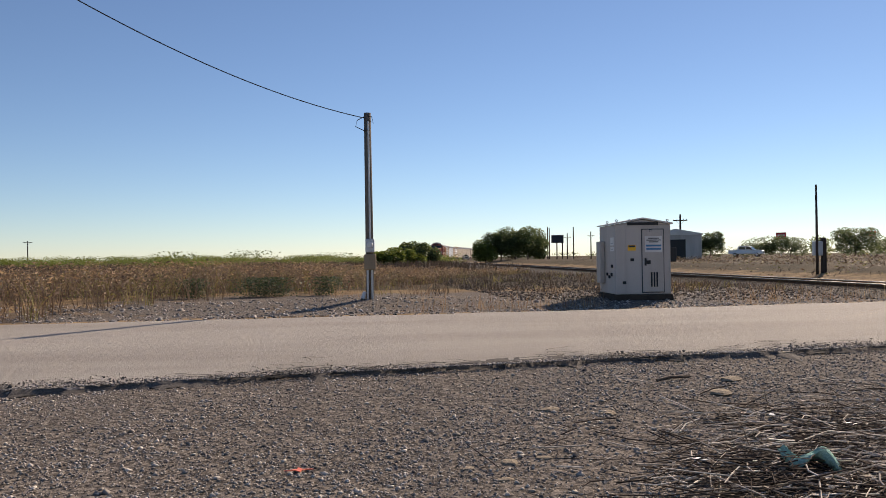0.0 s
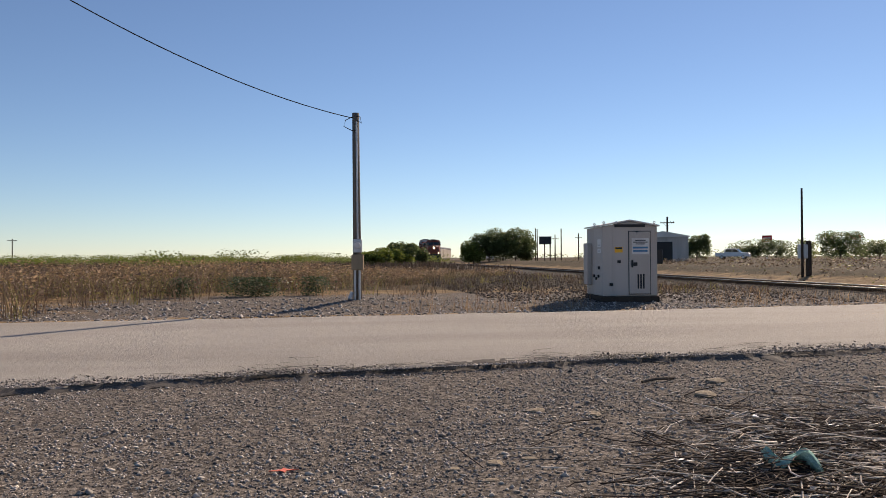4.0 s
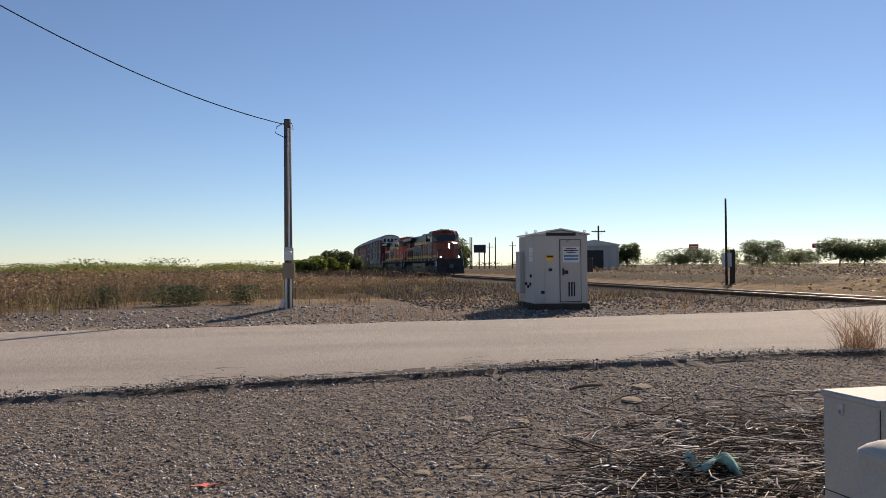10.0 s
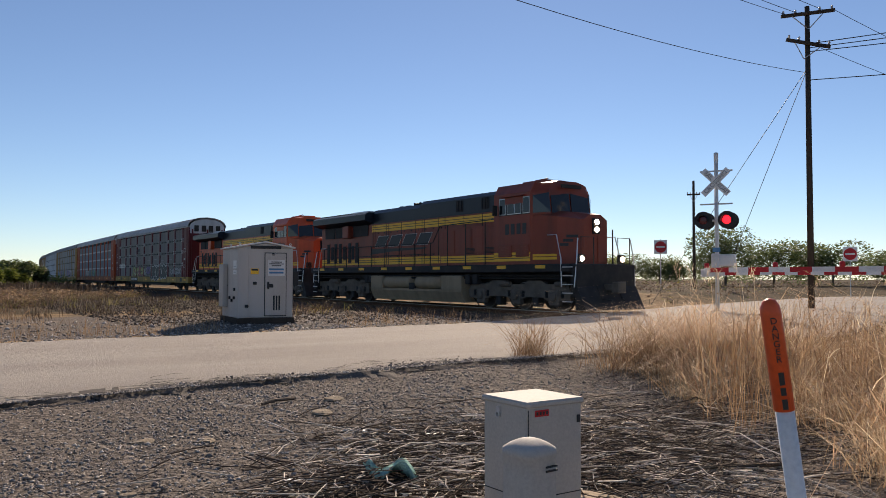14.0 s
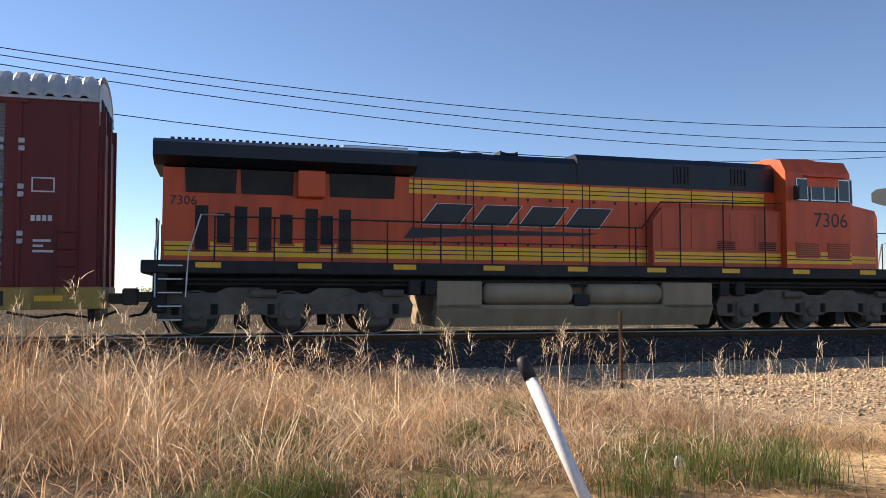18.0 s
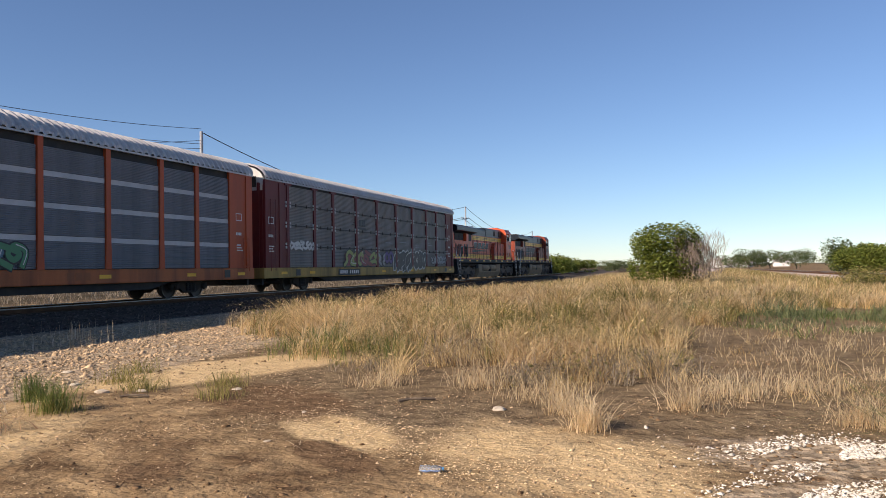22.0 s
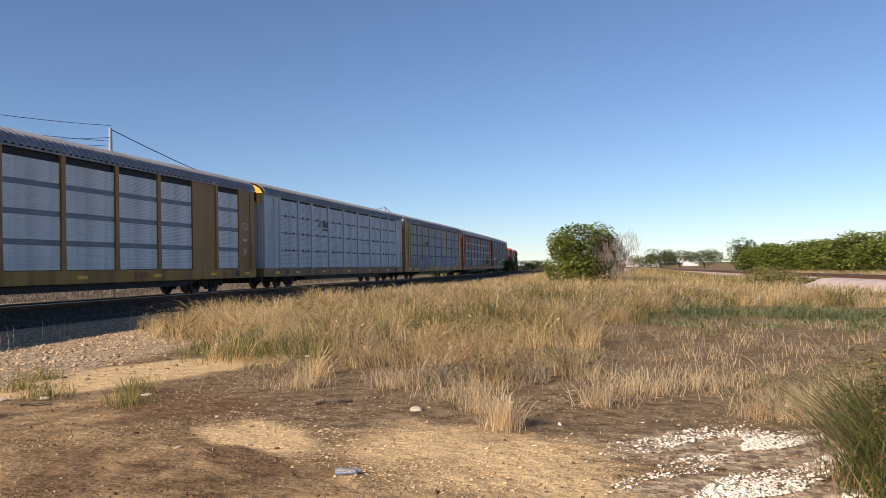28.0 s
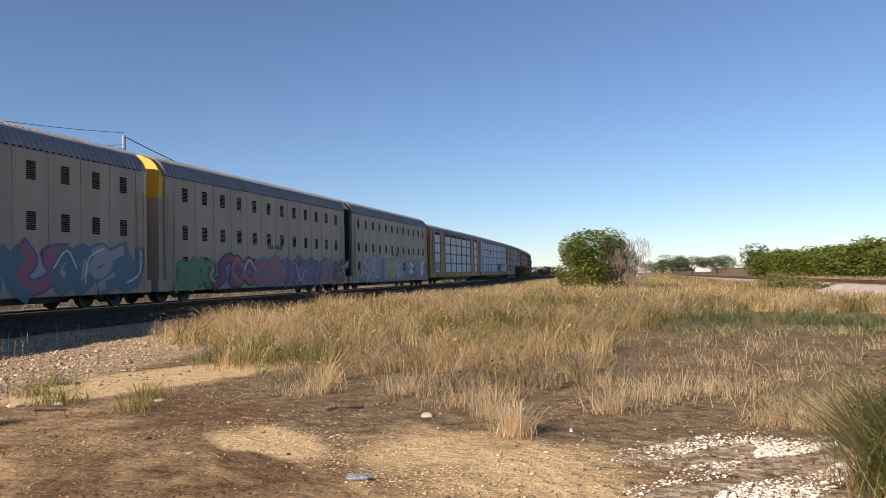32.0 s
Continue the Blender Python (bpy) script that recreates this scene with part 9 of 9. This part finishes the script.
def pickup(name, label, m, paint_m):
    v = thing(name, label, "pickup truck", m)
    body = Shape().prism([(-2.85, 0.55), (2.8, 0.55), (2.88, 0.75), (2.85, 1.05), (2.6, 1.18), (1.35, 1.25), (-2.85, 1.22)], -0.98, 0.98, "y")
    body = part("body", body, paint_m, v, "white body and bed")
    part("cab", Shape().prism([(1.4, 1.23), (0.75, 1.85), (0.5, 1.92), (-1.0, 1.92), (-1.25, 1.85), (-1.35, 1.22)], -0.88, 0.88, "y"), paint_m, v, "white crew cab")
    for s in (-1, 1):
        f = tuple(sorted((s * 0.88, s * 0.9)))
        part("window", Shape().prism([(1.15, 1.3), (0.7, 1.78), (0.05, 1.8), (0.05, 1.3)], *f, "y"), M_PANE, v, "dark side window")
        part("window", Shape().prism([(-0.05, 1.3), (-0.05, 1.8), (-1.0, 1.8), (-1.15, 1.3)], *f, "y"), M_PANE, v, "dark side window")
        part("mirror", Shape().box(0.95, 1.1, *sorted((s * 0.98, s * 1.18)), 1.25, 1.45, 0.02), M_BLACKP, v)
        part("headlight", Shape().box(2.78, 2.89, *sorted((s * 0.6, s * 0.95)), 0.82, 1.02, 0.02), M_SILVER, v, "headlight")
        part("tail_light", Shape().box(-2.88, -2.84, *sorted((s * 0.75, s * 0.95)), 0.8, 1.15), M_RED, v, "red tail light")
        for x in (-1.75, 1.85):
            w = part("wheel", Shape().lathe([(0.2, -0.12), (0.36, -0.12), (0.4, -0.06), (0.4, 0.06), (0.36, 0.12), (0.2, 0.12)], 20, (x, s * 0.86, 0.4), "y"), M_BLACKP, v, "black wheel")
            part("rim", Shape().lathe([(0.05, s * 0.125 - 0.005), (0.22, s * 0.125 - 0.005), (0.22, s * 0.125 + 0.005), (0.05, s * 0.125 + 0.005)], 14, (x, s * 0.86, 0.4), "y"), M_SILVER, w, "silver rim")
    part("windshield", Shape().add([(1.42, -0.75, 1.27), (1.42, 0.75, 1.27), (0.83, 0.7, 1.82), (0.83, -0.7, 1.82), (1.38, -0.75, 1.25), (1.38, 0.75, 1.25), (0.79, 0.7, 1.8), (0.79, -0.7, 1.8)], [(0, 1, 2, 3), (7, 6, 5, 4), (0, 4, 5, 1), (2, 6, 7, 3), (1, 5, 6, 2), (3, 7, 4, 0)]), M_PANE, v, "dark windshield")
    part("grille", Shape().box(2.86, 2.92, -0.58, 0.58, 0.68, 1.05, 0.02), M_BLACKP, v, "dark grille")
    part("bumper", Shape().box(2.8, 2.98, -0.95, 0.95, 0.45, 0.65, 0.03), M_SILVER, v, "chrome bumper")
    return v


M_WHITECAR = paint("white_car_paint", (0.80, 0.80, 0.80), 0.3, 0.2)
TRUCK = pickup("pickup_truck", "white crew-cab pickup driving past the field", on_ground(53, 107), M_WHITECAR)
SECOND = pickup("pickup_truck", "white pickup pulling away near the distant trees", on_ground(51, 141), M_WHITECAR)


def small_things():
    def stone(x, y, s, m, label, name="stone", flat=0.5):
        sh = Shape()
        r = random.Random(int(x * 100) + int(y * 10))
        n = 9
        for k, (q, zz) in enumerate(((0.8, -0.3), (1.0, 0.1), (0.85, 0.6), (0.45, 0.9))):
            for i in range(n):
                a = 2 * math.pi * i / n
                w = q * s * (1 + r.uniform(-0.18, 0.18))
                sh.v.append((w * math.cos(a), 0.75 * w * math.sin(a), zz * s * flat + r.uniform(-0.03, 0.03) * s))
        for k in range(3):
            sh.f += [(k * n + i, k * n + (i + 1) % n, (k + 1) * n + (i + 1) % n, (k + 1) * n + i) for i in range(n)]
        sh.f.append(tuple(range(3 * n, 4 * n)))
        ob = part(name, sh, m)
        ob.matrix_basis = on_ground(x, y, 0, r.uniform(0, 360))
        tagged(ob, label, "stone")
    sand = worn("sandy_stone", (0.33, 0.27, 0.20), (0.2, 0.16, 0.115), 0.9, 0, 40, 4, 0.5)
    white = worn("pale_stone", (0.55, 0.47, 0.37), (0.36, 0.30, 0.23), 0.9, 0, 40, 4, 0.5)
    for x, y, s in ((0.83, 7.73, 0.14), (1.35, 7.6, 0.13), (0.35, 6.2, 0.11), (0.62, 6.3, 0.09), (0.3, 5.8, 0.08), (2.6, 8.3, 0.2), (0.05, 6.05, 0.07), (2.9, 8.9, 0.18)):
        stone(x, y, s * 0.75, sand, "sandy stone half sunk in gravel", flat=0.22)
    for x, y, s in ((9.23, -13.63, 0.24), (3.21, -8.22, 0.13), (8.33, -7.66, 0.14), (9.2, -8.0, 0.12), (7.9, -7.9, 0.10), (13.13, -2.51, 0.22), (6.8, -8.4, 0.09), (10.4, -8.9, 0.12), (5.1, -7.4, 0.05), (4.6, -6.1, 0.05), (11.4, -12.2, 0.1)):
        stone(x, y, s * 0.75, white, "pale limestone lump on the dirt", flat=0.38)
    # round white lid in the grass
    x, y = 6.83, -3.13
    ob = part("white_lid", Shape().lathe([(0.07, 0), (0.075, 0.01), (0.07, 0.02), (0.0, 0.024)], 18), M_MARK_W)
    ob.matrix_basis = on_ground(x, y, 0.07) @ pose(0, 0, 0, 70, 0, -60)
    tagged(ob, "round white plastic lid lying at the grass", "lid")
    # clear crumpled bottle
    m, nd, ln, bs = nodes_of("clear_plastic")
    bs.inputs["Base Color"].default_value = (0.85, 0.9, 0.95, 1)
    bs.inputs["Transmission Weight"].default_value, bs.inputs["Roughness"].default_value = 0.85, 0.12
    v = thing("plastic_bottle", "clear crumpled plastic bottle lying on the dirt", "bottle", on_ground(2.78, -5.66, 0.03, 200))
    part("body", Shape().lathe([(0.012, -0.085), (0.026, -0.08), (0.028, -0.03), (0.021, 0.0), (0.027, 0.03), (0.022, 0.06), (0.011, 0.085)], 12, (0, 0, 0), "x"), m, v, "clear ribbed body", True)
    part("cap", Shape().lathe([(0.013, 0.083), (0.013, 0.098)], 10, (0, 0, 0), "x"), M_BLUE, v, "blue cap")
    # turquoise rag on the straw
    rag = worn("turquoise_cloth", (0.30, 0.52, 0.46), (0.18, 0.36, 0.32), 0.9, 0, 60, 6, 0.5)
    sh = Shape()
    nu, nv = 16, 8
    for i in range(nu):
        for j in range(nv):
            u, w = i / (nu - 1) - 0.5, j / (nv - 1) - 0.5
            sh.v.append((0.36 * u + 0.03 * math.sin(9 * w), 0.2 * w + 0.06 * math.sin(6 * u) - 0.08 * u, 0.06 + 0.045 * math.sin(11 * w + 5 * u) + 0.03 * math.sin(8 * u) - 0.06 * abs(u)))
    for i in range(nu - 1):
        for j in range(nv - 1):
            sh.f.append((i * nv + j, (i + 1) * nv + j, (i + 1) * nv + j + 1, i * nv + j + 1))
    ob = part("rag", sh, rag, smooth=True)
    md = ob.modifiers.new("thick", "SOLIDIFY")
    md.thickness = 0.006
    ob.matrix_basis = on_ground(2.45, 5.98, 0.045, -28)
    tagged(ob, "crumpled turquoise cloth rag on broken straw", "rag")
    # orange survey paint on the gravel and scraps of paper
    x, y = -1.16, 6.0
    sh = Shape().prism([(-0.10, -0.01), (-0.02, -0.02), (0.01, -0.06), (0.025, -0.015), (0.11, 0.0), (0.03, 0.012), (0.0, 0.06), (-0.015, 0.012)], 0.006, 0.012, "z")
    ob = part("survey_flag", sh, plain("fluorescent_orange", (0.75, 0.15, 0.09), 0.7))
    ob.matrix_basis = on_ground(x, y, 0.006, 10)
    tagged(ob, "fluorescent orange survey flag flat on gravel", "survey flag")
    for x, y, s in ((3.3, 7.1, 0.07), (2.75, 7.4, 0.05), (-1.25, 10.0, 0.06), (3.9, 6.9, 0.06), (1.75, 6.15, 0.06)):
        ob = part("paper_scrap", Shape().prism([(-s, -s * 0.4), (s * 0.7, -s * 0.6), (s, s * 0.3), (-s * 0.3, s * 0.5)], 0.0, 0.006, "z"), M_MARK_W)
        ob.matrix_basis = on_ground(x, y, 0.03, x * 90)
        tagged(ob, "small white paper scrap on the ground", "litter")
    # sticks
    for x, y, l, a in ((4.25, -8.38, 0.42, 35), (7.6, -7.5, 0.35, 20), (2.3, 8.9, 0.5, 30), (4.0, 6.6, 0.9, -25), (3.4, 5.5, 0.8, 100), (5.2, 5.2, 1.0, -15)):
        ob = part("stick", Shape().tube([(-l / 2, 0, 0.02), (-l * 0.1, 0.02, 0.035), (l * 0.2, -0.01, 0.03), (l / 2, 0.03, 0.02)], 0.016), M_BARK)
        ob.matrix_basis = on_ground(x, y, 0, a)
        tagged(ob, "dark broken stick lying on the ground", "stick")


small_things()


# ---- what moves ----
def motions():
    for i, v in enumerate(TRAIN):
        walk(v, [(t, vehicle_pose(i, t)) for t in np.arange(0, 32.5, 1.0)])
    # the pickup on the highway
    way = [(0, 4, 300), (9, 24, 150), (11, 31, 124), (12, 39.6, 112), (13, 53.5, 107), (13.5, 62.5, 103.5), (15, 88, 94), (20, 180, 62), (32, 405, -12)]
    rows = []
    for k, (t, x, y) in enumerate(way):
        a, b = way[max(k - 1, 0)], way[min(k + 1, len(way) - 1)]
        rows.append((t, pose(x, y, float(ground_z(x, y)) + 0.02, 0, 0, math.degrees(math.atan2(b[2] - a[2], b[1] - a[1])))))
    walk(TRUCK, rows)
    rows = []
    for t, b, d in ((0, 19.9, 150), (3, 19.9, 150), (6, 20.4, 150), (7, 20.9, 150), (8, 22.0, 150), (9, 27.5, 151), (10, 38, 158), (12, 60, 190), (32, 66, 700)):
        x, y = at(b, d)
        rows.append((t, pose(x, y, float(ground_z(x, y)) + 0.02, 0, 0, -30)))
    walk(SECOND, rows)


motions()
